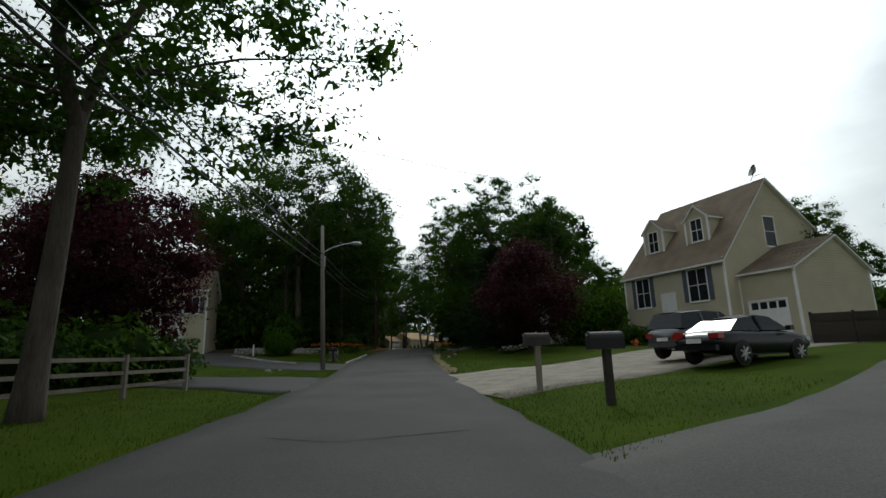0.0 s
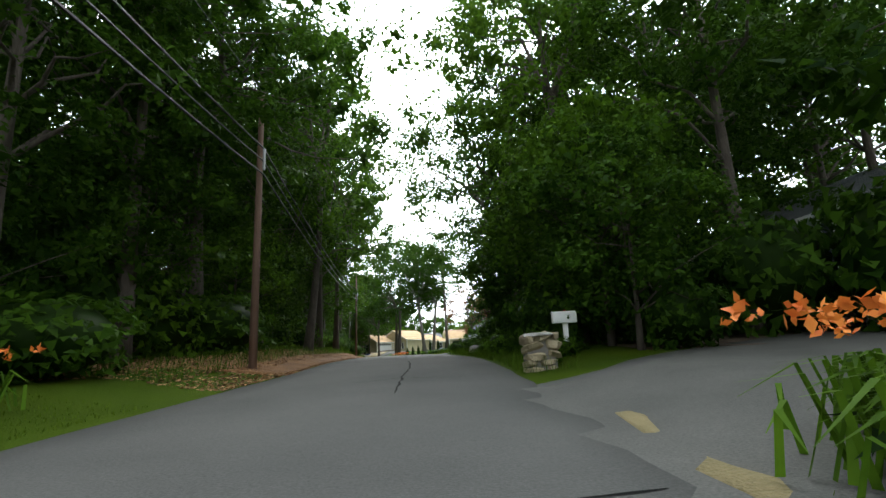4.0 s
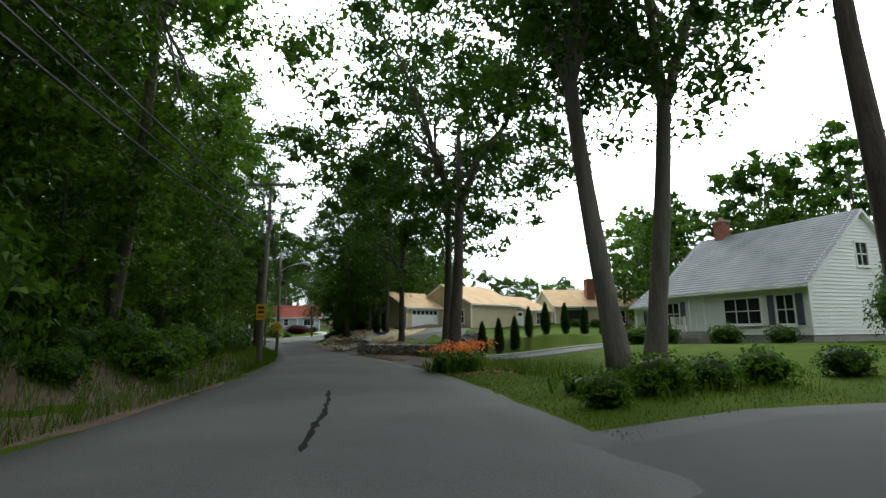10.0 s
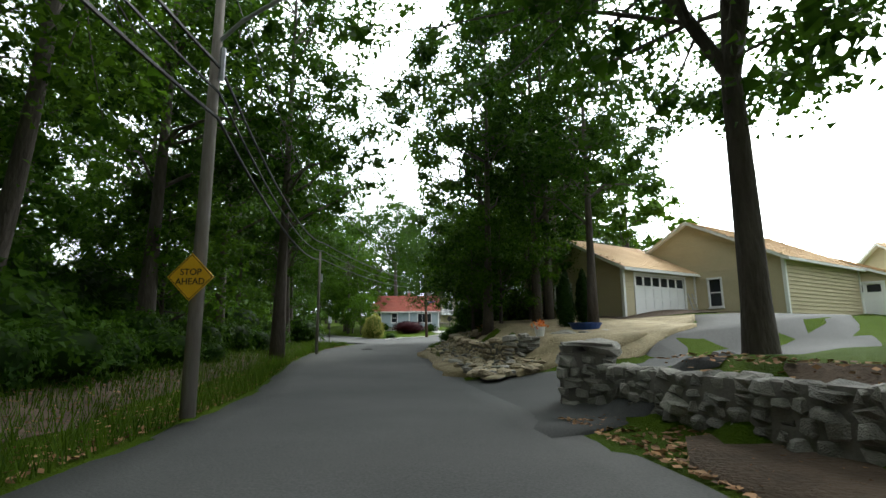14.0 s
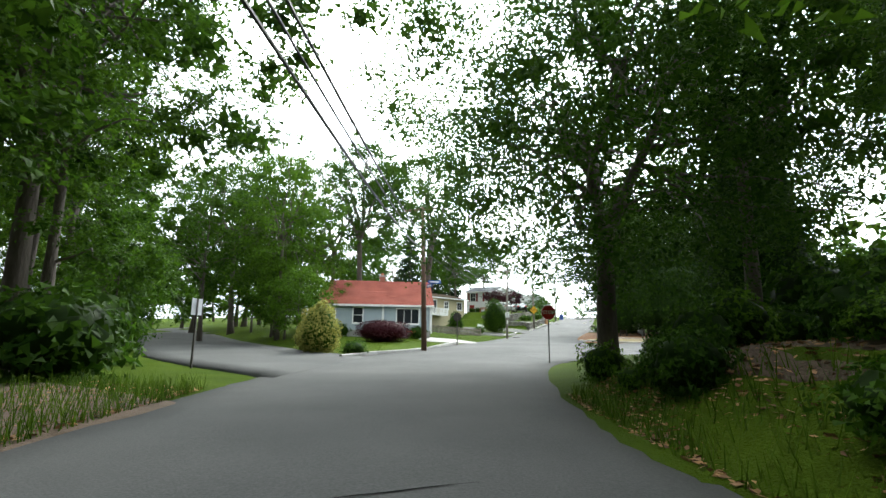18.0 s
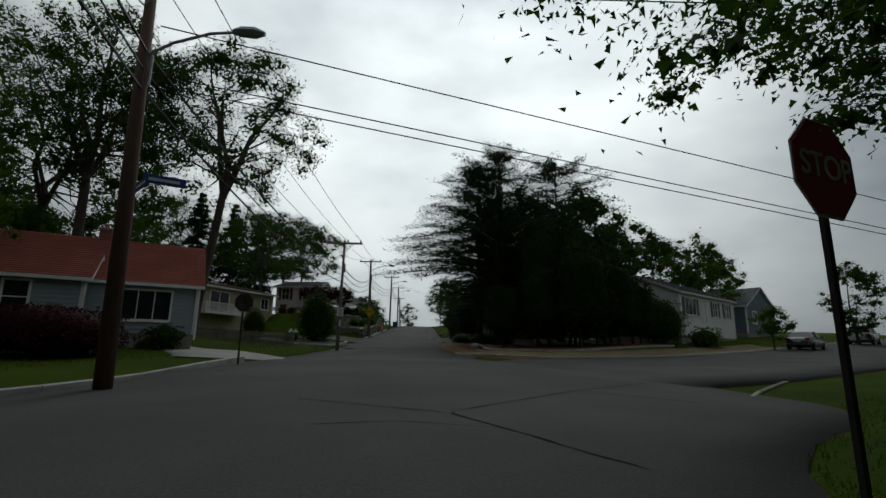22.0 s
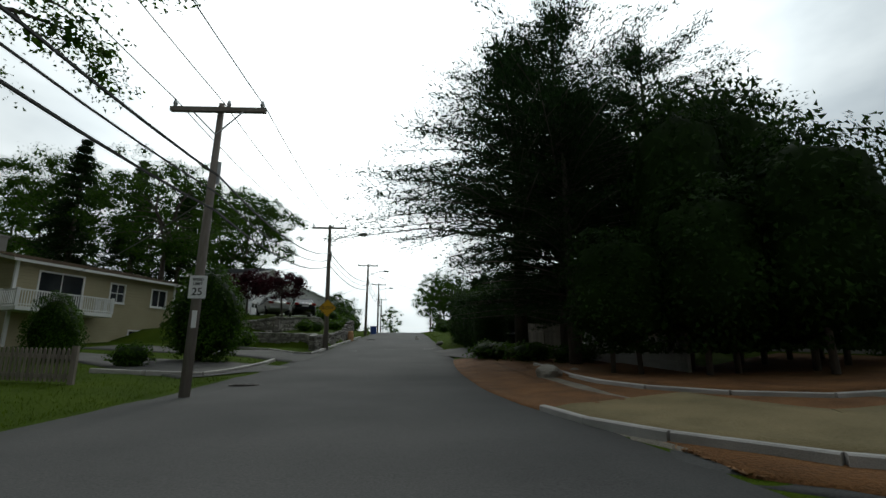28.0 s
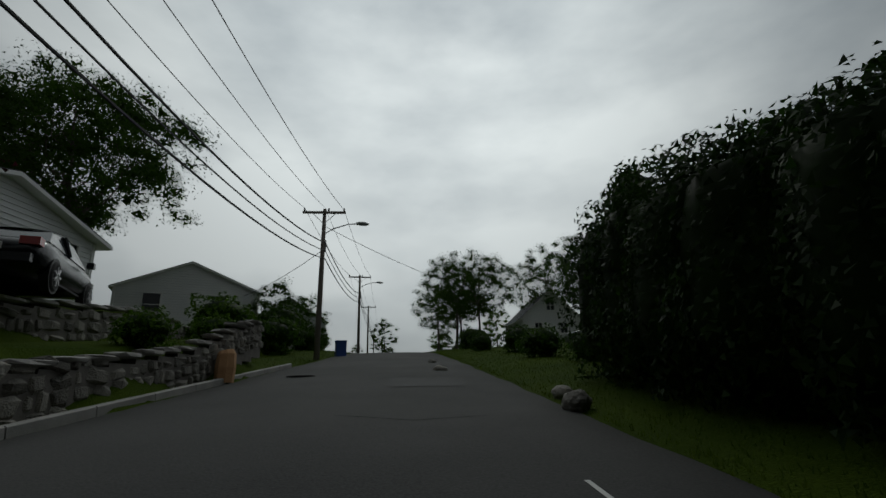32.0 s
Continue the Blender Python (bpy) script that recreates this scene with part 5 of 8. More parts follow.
part("dish", dish, "metal", dish_th)
part("arm", Geo().tube([(0, 0.05, -0.5), (0, -0.5, -0.1)], 0.025, 6), "metal", dish_th)
part("mast", Geo().tube([(0, 0.1, 0), (0, 0.2, -1.0)], 0.035, 6), "metal", dish_th)
steps(h1, pose(5.2, -0.02, 0), 2.2, 8)

# house_2: two-storey with garage below, white stair
h2 = house("two-storey beige clapboard house with white stair and garage below", -31.6, 53.6, 1.35, 12)
gable_block(h2, 0, 10.5, 0, 9, 0, 7.6, 10.3, "siding_beige", "shingle_brown", openings=[
    ("front", W, 8.3, 9.7, 4.9, 6.6, dict(bars=(1, 1), shutters="shutter")), ("front", "door", 6.9, 7.9, 2.5, 4.7)])
gable_block(h2, 1.6, 6.2, -1.6, 3.5, 0, 7.9, 10.0, "siding_beige", "shingle_brown", along_x=False, skip=("back",), openings=[
    ("front", "garage", 0.7, 3.9, 0.2, 2.6), ("front", W, 1.7, 2.7, 4.9, 7.0, dict(bars=(0, 1), shutters="shutter"))])
part("porch_roof", Geo().prism([(-1.5, 5.2), (0.0, 5.7), (0.0, 5.85), (-1.55, 5.3)], 6.3, 8.6, Matrix(((0, 0, 1, 0), (1, 0, 0, 0), (0, 1, 0, 0), (0, 0, 0, 1)))), "shingle_brown", h2)
for px in (6.45, 8.45):
    part("porch_post", Geo().box(px - 0.07, px + 0.07, -1.42, -1.28, 0, 5.25), "white", h2)
part("porch", Geo().box(6.3, 8.6, -1.5, -0.01, 2.2, 2.4), "white", h2)
steps(h2, pose(7.4, -1.52, 0), 1.7, 12, 0.2, 0.26, "white")
for px in (6.5, 8.35):
    railing(h2, pose(px, -1.55, 2.3, 0, 0, -90) @ pose(0, 0, 0, 0, 36, 0), 3.6)

# split-level house with two garage doors
h3 = house("grey clapboard split-level house over two white garage doors", 16.9, 76, 0.75, -90)
gable_block(h3, 0, 17.5, 0.6, 8.5, 0, 3.0, 3.9, "siding_grey", "shingle_grey", openings=[
    ("front", "garage", 9.3, 11.9, 0.1, 2.45), ("front", "garage", 12.25, 14.9, 0.1, 2.45), ("front", "door", 6.9, 7.9, 0.9, 2.9, dict(mat="white"))], over=0.05)
gable_block(h3, 0, 17.5, 0.1, 8.6, 3.15, 6.1, 8.3, "siding_grey", "shingle_grey", base="siding_grey", openings=[
    ("front", W, 1.5, 2.9, 1.0, 2.4, dict(shutters="shutter")), ("front", W, 9.3, 10.6, 1.0, 2.5, dict(shutters="shutter")), ("front", W, 13.4, 14.7, 1.0, 2.5, dict(shutters="shutter"))], base_h=0.05)
steps(h3, pose(7.4, 0.5, 0), 1.8, 6)
binb = thing("wheeled_bin", pose(16.0, 67.9, zg(16.0, 67.9) + 0.02), "dark wheeled rubbish bin by the garage", "bin")
part("body", Geo().box(-0.28, 0.28, -0.3, 0.3, 0.06, 0.95), "black", binb)
part("lid", Geo().box(-0.3, 0.3, -0.33, 0.33, 0.953, 1.02), "black", binb)
for wx in (-0.24, 0.24):
    part("wheel", Geo().tube([(wx - 0.03, 0.3, 0.1), (wx + 0.03, 0.3, 0.1)], 0.1, 12), "rubber", binb)

# white cape house behind the first lawn
h4 = house("white clapboard cape house with grey roof and bay window", 14.8, 151.6, 2.5, -69)
gable_block(h4, 0, 9.75, 0, 9.0, 0, 3.1, 6.9, "siding_white", "shingle_grey", openings=[
    ("front", W, 5.0, 7.2, 0.95, 2.3, dict(bars=(2, 1))), ("front", W, 8.1, 9.0, 0.9, 2.35, dict(shutters="shutter")), ("front", "door", 2.5, 3.5, 0.4, 2.5),
    ("right", W, 4.0, 4.9, 3.9, 5.1), ("right", W, 6.4, 7.2, 1.0, 2.2), ("front", W, 0.7, 1.7, 0.95, 2.3, dict(shutters="shutter"))])
chimney(h4, 1.6, 4.5, 6.2, 7.9)
gable_block(h4, -3.4, -0.04, 1.0, 6.0, 0, 2.5, 4.2, "siding_white", "shingle_grey", openings=[("front", W, 0.8, 2.4, 0.9, 2.0, dict(bars=(2, 0)))])
steps(h4, pose(3.0, -0.02, 0), 1.6, 3)
railing(h4, pose(2.1, -1.1, 0.5), 1.0)

# navy ranch house with white garage
h5 = house("dark blue ranch house with shallow grey roof and porch", 27.2, 126.3, 2.9, -90)
gable_block(h5, 0.1, 15, -0.8, 7.5, 0, 2.9, 5.2, "siding_navy", "shingle_grey", openings=[
    ("front", W, 1.0, 2.0, 0.8, 2.3), ("front", "door", 4.6, 5.5, 0.3, 2.4), ("front", W, 3.3, 4.1, 0.7, 2.3), ("front", W, 7.0, 9.2, 0.8, 2.3, dict(bars=(2, 1))), ("front", W, 11, 12.2, 0.8, 2.3)])
part("porch_post", Geo().box(3.0, 3.16, -1.6, -1.44, 0, 2.7), "white", h5)
chimney(h5, 4.0, 3.2, 4.6, 6.0, 0.6)
h5g = house("white-trimmed double garage with grey roof", 25.6, 133.4, 2.9, -90)
gable_block(h5g, 0, 6.9, 0, 6.5, 0, 3.1, 4.7, "siding_white", "shingle_grey", openings=[("front", "garage", 0.5, 3.1, 0.1, 2.4), ("front", "garage", 3.8, 6.4, 0.1, 2.4)])

# tan-roofed ranch with garages
h6 = house("long cream clapboard ranch house with tan shingle roof", -4.3, 173.5, 3.1, 48)
gable_block(h6, 0, 6.0, 0, 7.0, 0, 2.9, 4.7, "siding_tan", "shingle_tan", openings=[("front", "garage", 0.9, 5.0, 0.15, 2.45), ("left", W, 2.6, 3.7, 1.0, 2.2, dict(bars=(1, 1)))])
gable_block(h6, 6.04, 15, -4.4, 4.6, 0, 3.3, 5.7, "siding_tan", "shingle_tan", along_x=True, openings=[("left", W, 5.4, 6.0, 1.0, 2.4, dict(bars=(0, 1))), ("left", W, 7.3, 7.9, 1.0, 2.4, dict(bars=(0, 1)))])
gable_block(h6, 15.04, 21, -6.0, 3, 0, 2.7, 4.6, "siding_tan", "shingle_tan", openings=[("left", "garage", 6.0, 8.4, 0.15, 2.3), ("front", W, 2.2, 3.4, 0.8, 2.2)])
h6b = house("cream ranch house wing with open garage and red brick chimney", 14.6, 184.5, 3.2, 8)
gable_block(h6b, 0, 18, 0, 9, 0, 3.2, 5.6, "siding_tan", "shingle_tan", openings=[("front", "hole", 0.9, 4.6, 0.1, 2.5), ("front", W, 7.4, 9.8, 0.7, 2.4, dict(bars=(3, 1))), ("front", W, 12, 13.2, 0.8, 2.3)])
chimney(h6b, 5.8, 2.0, 3.8, 6.8, 1.1)
ladder = thing("ladder", h6.matrix_world @ pose(5.45, -0.45, 0.05, -14, 0, 0), "short pale wooden ladder leaning on the house", "ladder")
for lx in (-0.2, 0.2):
    part("rail", Geo().box(lx - 0.03, lx + 0.03, -0.03, 0.03, 0, 1.7), "fence_pale", ladder)
for k in range(5):
    part("rung", Geo().tube([(-0.2, 0, 0.25 + 0.3 * k), (0.2, 0, 0.25 + 0.3 * k)], 0.02, 6), "fence_pale", ladder)

# red-roofed cottage at the crossing
h7 = house("pale blue clapboard cottage with red shingle roof and white windows", -35.65, 217.5, 3.45, 18)
gable_block(h7, 0, 9.3, 0.5, 8.5, 0, 2.85, 5.3, "siding_blue", "shingle_red", openings=[("front", W, 6.2, 8.2, 1.0, 2.3, dict(bars=(2, 0))), ("right", W, 3.0, 4.2, 0.9, 2.2)])
gable_block(h7, -0.6, 4.9, -0.6, 4.0, 0, 2.75, 4.0, "siding_blue", "shingle_red", openings=[("front", W, 2.9, 3.7, 1.0, 2.3, dict(bars=(0, 1))), ("front", W, 0.5, 1.3, 1.0, 2.3)], skip=("back",))
chimney(h7, 4.8, 4.6, 4.6, 5.75, 0.55)
part("downspout", Geo().box(9.32, 9.42, 0.3, 0.4, 0.1, 2.7), "white", h7)
part("downspout", Geo().box(4.92, 5.0, -0.7, -0.62, 0.1, 2.5), "white", h7)

# raised ranches on the right of the cross street
h8 = house("white raised ranch house with grey roof on a pale base", 8.0, 232.5, 4.5, 30)
gable_block(h8, 0, 12, 0, 8, 0, 4.2, 5.9, "siding_white", "shingle_grey", openings=[("front", W, 1.0, 3.2, 2.2, 3.6, dict(bars=(2, 0), shutters="shutter")), ("front", "door", 4.4, 5.3, 1.6, 3.7),
    ("front", W, 7.0, 8.0, 2.3, 3.6, dict(shutters="shutter")), ("front", W, 9.8, 10.8, 2.3, 3.6, dict(shutters="shutter"))])
h8b = house("slate blue clapboard house with grey gable roof", 24.5, 243.5, 5.4, 30)
gable_block(h8b, 0, 10, 0, 8, 0, 3.6, 6.0, "siding_deep_blue", "shingle_grey", along_x=False, openings=[("front", W, 2.0, 3.2, 1.6, 2.9), ("left", W, 3.0, 4.2, 1.6, 2.9)])

# olive house with a balcony
h9 = house("olive two-storey house with flat-pitched roof and white balcony", -33.9, 246.2, 4.2, 58)
gable_block(h9, 0, 10.2, 0, 9, 0, 5.3, 6.3, "siding_olive", "shingle_brown", along_x=True, over=0.5, openings=[
    ("front", W, 5.4, 6.3, 3.5, 4.6), ("front", W, 8.4, 9.5, 3.5, 4.6, dict(bars=(1, 0))), ("front", W, 7.0, 8.8, 0.9, 1.7, dict(bars=(2, 0))), ("front", W, 1.2, 3.6, 2.7, 4.7, dict(bars=(1, 0))),
    ("left", W, 3.0, 4.2, 0.9, 2.0), ("left", W, 6, 7, 0.9, 2.0)])
part("balcony_floor", Geo().box(-0.6, 4.6, -1.5, -0.03, 2.35, 2.55), "white", h9)
railing(h9, pose(-0.6, -1.45, 2.56), 5.2)
railing(h9, pose(-0.55, -1.45, 2.56, 0, 0, 90), 1.4)
railing(h9, pose(4.55, -1.45, 2.56, 0, 0, 90), 1.4)
chimney(h9, 1.6, 5.5, 5.6, 7.3, 0.9, "concrete")

# white house above the stone walls
h10 = house("white two-storey house with maroon shutters and red door", -28.9, 261.0, 7.0, -14)
gable_block(h10, 0, 4.9, 0, 8.4, 0, 4.35, 5.5, "siding_white", "shingle_grey", along_x=True, base_h=0.9, base="stone_tan", over=0.45, openings=[
    ("front", W, 0.7, 1.6, 2.6, 4.0, dict(shutters="shutter_red")), ("front", W, 3.4, 4.3, 2.6, 4.0, dict(shutters="shutter_red")), ("front", "door", 0.5, 1.4, 0.05, 1.95, dict(mat="red_door")),
    ("right", W, 0.9, 1.7, 2.6, 4.0, dict(shutters="shutter_red")), ("right", "garage", 0.7, 2.9, 0.05, 1.9), ("right", "door", 4.2, 5.2, 0.4, 2.3, dict(mat="red_door")), ("right", W, 6.0, 7.6, 2.4, 3.9, dict(bars=(3, 0)))])

# houses further up the hill
h11 = house("white clapboard house with low gable facing the hill street", -27.5, 284.5, 9.3, 12)
gable_block(h11, 0, 9.5, 0, 9, 0, 3.3, 5.3, "siding_white", "shingle_grey", along_x=False, openings=[("front", W, 6.3, 7.4, 1.2, 2.8, dict(bars=(0, 1))), ("front", W, 1.8, 2.9, 1.2, 2.8, dict(bars=(0, 1)))])
h12 = house("grey-green clapboard house with brown gable roof", -21.5, 306, 9.8, 8)
gable_block(h12, 0, 8.5, 0, 9, 0, 3.0, 5.6, "siding_grey", "shingle_brown", along_x=False, openings=[("front", W, 2.0, 3.1, 1.0, 2.4), ("front", W, 5.4, 6.5, 1.0, 2.4)])
h13 = house("white clapboard house with steep grey gable", 6.3, 292.5, 8.6, -8)
gable_block(h13, 0, 5.8, 0, 8, 0, 3.1, 5.8, "siding_white", "shingle_grey", along_x=False, openings=[("front", W, 1.2, 1.9, 1.4, 2.4), ("front", W, 3.8, 4.5, 1.4, 2.4), ("front", W, 2.5, 3.3, 3.7, 4.7)])
h14 = house("pale yellow ranch house behind the hedge", 8.0, 262, 5.0, 10)
gable_block(h14, 0, 11, 0, 8, 0, 3.0, 5.0, "siding_olive", "shingle_grey", along_x=False, openings=[("front", W, 2, 3.2, 1.2, 2.4)])


# ---- poles and wires ----
def pole(x, y, h, mat="pole_wood", lamp=0, cross=False, lean=(0, 0), r=0.15, z=None, label="weathered wooden utility pole", arm_turn=0.0):
    zb = zg(x, y) if z is None else z
    ob = thing("utility_pole", pose(x, y, zb), label, "utility pole", "utility poles along the street")
    part("shaft", Geo().tube([(0, 0, -0.4), (lean[0] * 0.5, lean[1] * 0.5, h / 2), (lean[0], lean[1], h)], [r * 1.15, r, r * 0.72], 12), mat, ob, smooth=True)
    top = Vector((lean[0], lean[1], h))
    if cross:
        m = Matrix.Translation(top) @ pose(0, 0, -0.25, 0, 0, arm_turn)
        part("crossarm", Geo().box(-1.2, 1.2, -0.22, -0.1, -0.06, 0.06, m), mat, ob)
        for k, px in enumerate((-1.1, 0.25, 1.1)):
            part("insulator", Geo().tube([m @ Vector((px, -0.16, 0.06)), m @ Vector((px, -0.16, 0.16)), m @ Vector((px, -0.16, 0.26))], [0.035, 0.06, 0.03], 8), "metal", ob)
        for sx in (-1, 1):
            part("brace", Geo().tube([m @ Vector((sx * 0.65, -0.2, -0.05)), m @ Vector((0, -0.18, -0.7))], 0.02, 5), "metal", ob)
    if lamp:
        zl, reach = lamp
        m = pose(lean[0] * zl / h, lean[1] * zl / h, zl, 0, 0, arm_turn)
        part("lamp_arm", Geo().tube([m @ Vector(p) for p in ((0, 0, 0), (reach * 0.3, 0, 0.35), (reach * 0.7, 0, 0.6), (reach, 0, 0.65))], 0.035, 7), "metal", ob)
        part("lamp_head", Geo().tube([m @ Vector(p) for p in ((reach - 0.1, 0, 0.66), (reach + 0.1, 0, 0.66), (reach + 0.4, 0, 0.64), (reach + 0.62, 0, 0.62))], [0.06, 0.12, 0.13, 0.05], 8), "metal", ob)
    part("bracket", Geo().tube([(lean[0] * 0.7 + 0.14, lean[1] * 0.7, h * 0.7), (lean[0] * 0.7 + 0.14, lean[1] * 0.7, h * 0.78)], 0.05, 6), "metal", ob)
    return Vector((x + lean[0], y + lean[1], zb + h))


P1 = pole(-5.1, 33.0, 9.6, lamp=(7.7, 2.0), r=0.14, lean=(-0.25, 0))
P2 = pole(-3.5, 66.5, 9.2, r=0.11, mat="pole_brown")
P3 = pole(-4.0, 109.6, 9.5, r=0.11, mat="pole_brown", lean=(0.1, 0))
P4 = pole(-7.85, 140.6, 8.0, cross=True, r=0.105, lean=(0.2, 0), z=2.4)
P5 = pole(-12.3, 155.3, 7.4, lamp=(5.9, 1.7), r=0.1, lean=(0, 0), z=1.9)
P6 = pole(-19.5, 171.8, 5.4, r=0.075)
P7 = pole(-24.2, 206.0, 9.3, mat="pole_brown", lamp=(7.2, 2.0), cross=True, r=0.15, lean=(-0.25, 0), arm_turn=-10)
P8 = pole(-20.3, 228.2, 7.4, cross=True, r=0.105, lean=(0.12, 0.1), arm_turn=-10)
P9 = pole(-17.45, 249.8, 8.6, lamp=(7.3, 2.1), cross=True, r=0.15, lean=(-0.1, 0.1), arm_turn=-10)
P10 = pole(-13.3, 273.5, 8.4, lamp=(6.9, 1.9), cross=True, r=0.14, lean=(0.1, 0), arm_turn=-8)
P11 = pole(-9.6, 299, 8.3, lamp=(6.9, 1.9), cross=True, r=0.14)
P12 = pole(-6.5, 326, 8.3, cross=True, r=0.14)
P13 = pole(-2.0, 365, 8.0, cross=True, r=0.14)


def wire(points_a, points_b, r=0.016, sag=0.5, label="black overhead cable between poles"):
    a, b = Vector(points_a), Vector(points_b)
    n = 14
    pts = []
    for i in range(n + 1):
        t = i / n
        p = a.lerp(b, t)
        p.z -= sag * 4 * t * (1 - t)
        pts.append(p)
    return solid("overhead_wire", Geo().tube(pts, r, 4, cap=False), "wire", label, "wire", "overhead wires")


def drop(p, dx=0.0, dz=0.0):
    return p + Vector((dx, 0, dz))


START = Vector((-5.6, -14, 9.4))
CHAIN = [START, P1, P2, P3, P4, P5, P6 + Vector((0, 0, 2.5)), P7, P8, P9, P10, P11, P12, P13]
for a, b in zip(CHAIN[:-1], CHAIN[1:]):
    for dz, r in ((-2.0, 0.03), (-2.45, 0.022), (-2.9, 0.03)):
        wire(drop(a, 0.12, dz), drop(b, 0.12, dz), r, 0.7)
    wire(drop(a, 0.0, 0.1), drop(b, 0.0, 0.1), 0.012, 0.5, "thin bare overhead wire")
for a, b in zip(CHAIN[7:-1], CHAIN[8:]):
    for dx in (-1.1, 1.1):
        wire(drop(a, dx, 0.0), drop(b, dx, 0.0), 0.013, 0.5, "thin bare overhead wire")
# spans over the crossing and service drops to the houses
for p, q, sag in ((drop(P7, 0.3, -1.3), (45, 216, 6.6), 0.0), (drop(P7, 0.3, -2.5), (45, 216, 5.6), 0.0), (drop(P7, 0.3, -2.75), (45, 216, 5.4), 0.0), (drop(P7, 0.5, -0.2), (24, 196.5, 11.0), 0.4),
                  ((-7.1, 26.4, 9.7), (24.7, 45.9, 13.3), 0.9), ((-7.1, 26.4, 9.5), (24.7, 45.9, 12.9), 1.1), ((-14, 16.7, 11.4), (26.1, 41.9, 13.5), 0.4), (drop(P8, 0, -2.5), (-33, 250, 9.3), 0.3), (drop(P9, 0, -2.5), (-24, 262, 12.0), 0.3),
                  (drop(P10, 0, -2.4), (-20, 288, 12.3), 0.3), (drop(P10, 0, -1.0), (4, 290, 13.0), 0.6)):
    wire(p, q, 0.016, sag)


# ---- signs ----
def plate(name, sides, r, mat, m, turn=0.0, thick=0.012):
    g = Geo()
    g.prism([(r * math.sin(2 * math.pi * (k + turn) / sides), r * math.cos(2 * math.pi * (k + turn) / sides)) for k in range(sides)][::-1], 0, thick, m)
    return g


FACE = Matrix(((1, 0, 0, 0), (0, 0, -1, 0), (0, 1, 0, 0), (0, 0, 0, 1)))


def stop_sign(x, y, yaw, height=2.05, label="red octagonal stop sign on a dark steel post", z=None, size=1.0):
    ob = thing("stop_sign", pose(x, y, zg(x, y) if z is None else z, 0, 0, yaw) @ Matrix.Scale(size, 4), label, "stop sign")
    part("post", Geo().box(-0.03, 0.03, 0.02, 0.06, -0.9, height + 0.7), "iron", ob)
    c = FACE.copy()
    c.translation = (0, 0, height + 0.38)
    rim = part("border", plate("border", 8, 0.412, "sign_white", c, 0.5), "sign_white", ob)
    c2 = FACE.copy()
    c2.translation = (0, -0.0135, height + 0.38)
    part("panel", plate("panel", 8, 0.392, "sign_red", c2, 0.5, 0.012), "sign_red", ob)
    t = FACE.copy()
    t.translation = (0, -0.03, height + 0.38)
    lettering("STOP", 0.27, "sign_white", ob, t)
    part("bolt", Geo().tube([(0, -0.03, height + 0.68), (0, 0.0, height + 0.68)], 0.012, 6), "metal", ob)
    return ob


stop_sign(-16.92, 197.5, 14, 1.35, z=2.8, size=0.8)
sb = thing("stop_sign", pose(-23.3, 213.5, zg(-23.3, 213.5), 0, 0, 172), "back of a dark octagonal sign on a steel post", "stop sign")
part("post", Geo().box(-0.03, 0.03, 0.02, 0.06, -0.3, 2.5), "iron", sb)
c = FACE.copy()
c.translation = (0, 0, 2.25)
part("panel", plate("panel", 8, 0.34, "iron", c, 0.5), "iron", sb)


def pole_sign(x, y, z, yaw, size, words, label, diamond=True):
    ob = thing("warning_sign", pose(x, y, z, 0, 0, yaw), label, "road sign")
    c = FACE.copy()
    if diamond:
        part("panel", plate("panel", 4, size, "sign_yellow", c), "sign_yellow", ob)
        g = Geo()
        for k in range(4):
            a0, a1 = math.pi / 2 * k, math.pi / 2 * (k + 1)
            o, i = size * 0.95, size * 0.91
            pts = [(o * math.sin(a0), -0.0145, o * math.cos(a0)), (o * math.sin(a1), -0.0145, o * math.cos(a1)), (i * math.sin(a1), -0.0145, i * math.cos(a1)), (i * math.sin(a0), -0.0145, i * math.cos(a0))]
            g.quad(*pts)
        part("border", g, "black", ob)
    else:
        part("panel", Geo().box(-size * 0.62, size * 0.62, -0.012, 0, -size, size), "sign_yellow", ob)
    for k, (w, zz, hh) in enumerate(words):
        t = FACE.copy()
        t.translation = (0, -0.017, zz)
        if w:
            lettering(w, hh, "black", ob, t)
        else:
            part("bar", Geo().box(-size * 0.42, size * 0.42, -0.02, -0.0125, zz - hh / 3, zz + hh / 3), "black", ob)
    return ob


pole_sign(-12.28, 155.12, P5.z - 7.4 + 1.75, 12, 0.38, [("STOP", 0.075, 0.145), ("AHEAD", -0.075, 0.145)], "yellow diamond stop-ahead sign on the pole")
pole_sign(-7.72, 140.23, P4.z - 8.0 + 1.75, 6, 0.34, [("", 0.2, 0.17), ("", 0.0, 0.17), ("AHEAD", -0.2, 0.13)], "yellow rectangular warning sign on the pole", False)
pole_sign(-17.45, 249.6, P9.z - 8.6 + 2.75, -12, 0.6, [("SLOW", 0.0, 0.3)], "yellow diamond slow sign on the pole")
sp = thing("speed_sign", pose(-20.22, 228.06, P8.z - 7.4 + 2.55, 0, 0, -10), "white rectangular speed limit sign on the pole", "road sign")
part("panel", Geo().box(-0.2, 0.2, -0.012, 0, -0.27, 0.27), "sign_white", sp)
for w, zz, hh in (("SPEED", 0.17, 0.095), ("LIMIT", 0.07, 0.095), ("25", -0.12, 0.25)):
    t = FACE.copy()
    t.translation = (0, -0.017, zz)
    lettering(w, hh, "black", sp, t)
part("marker", Geo().box(-0.05, 0.05, -0.03, 0, -0.95, -0.55), "sign_white", sp)
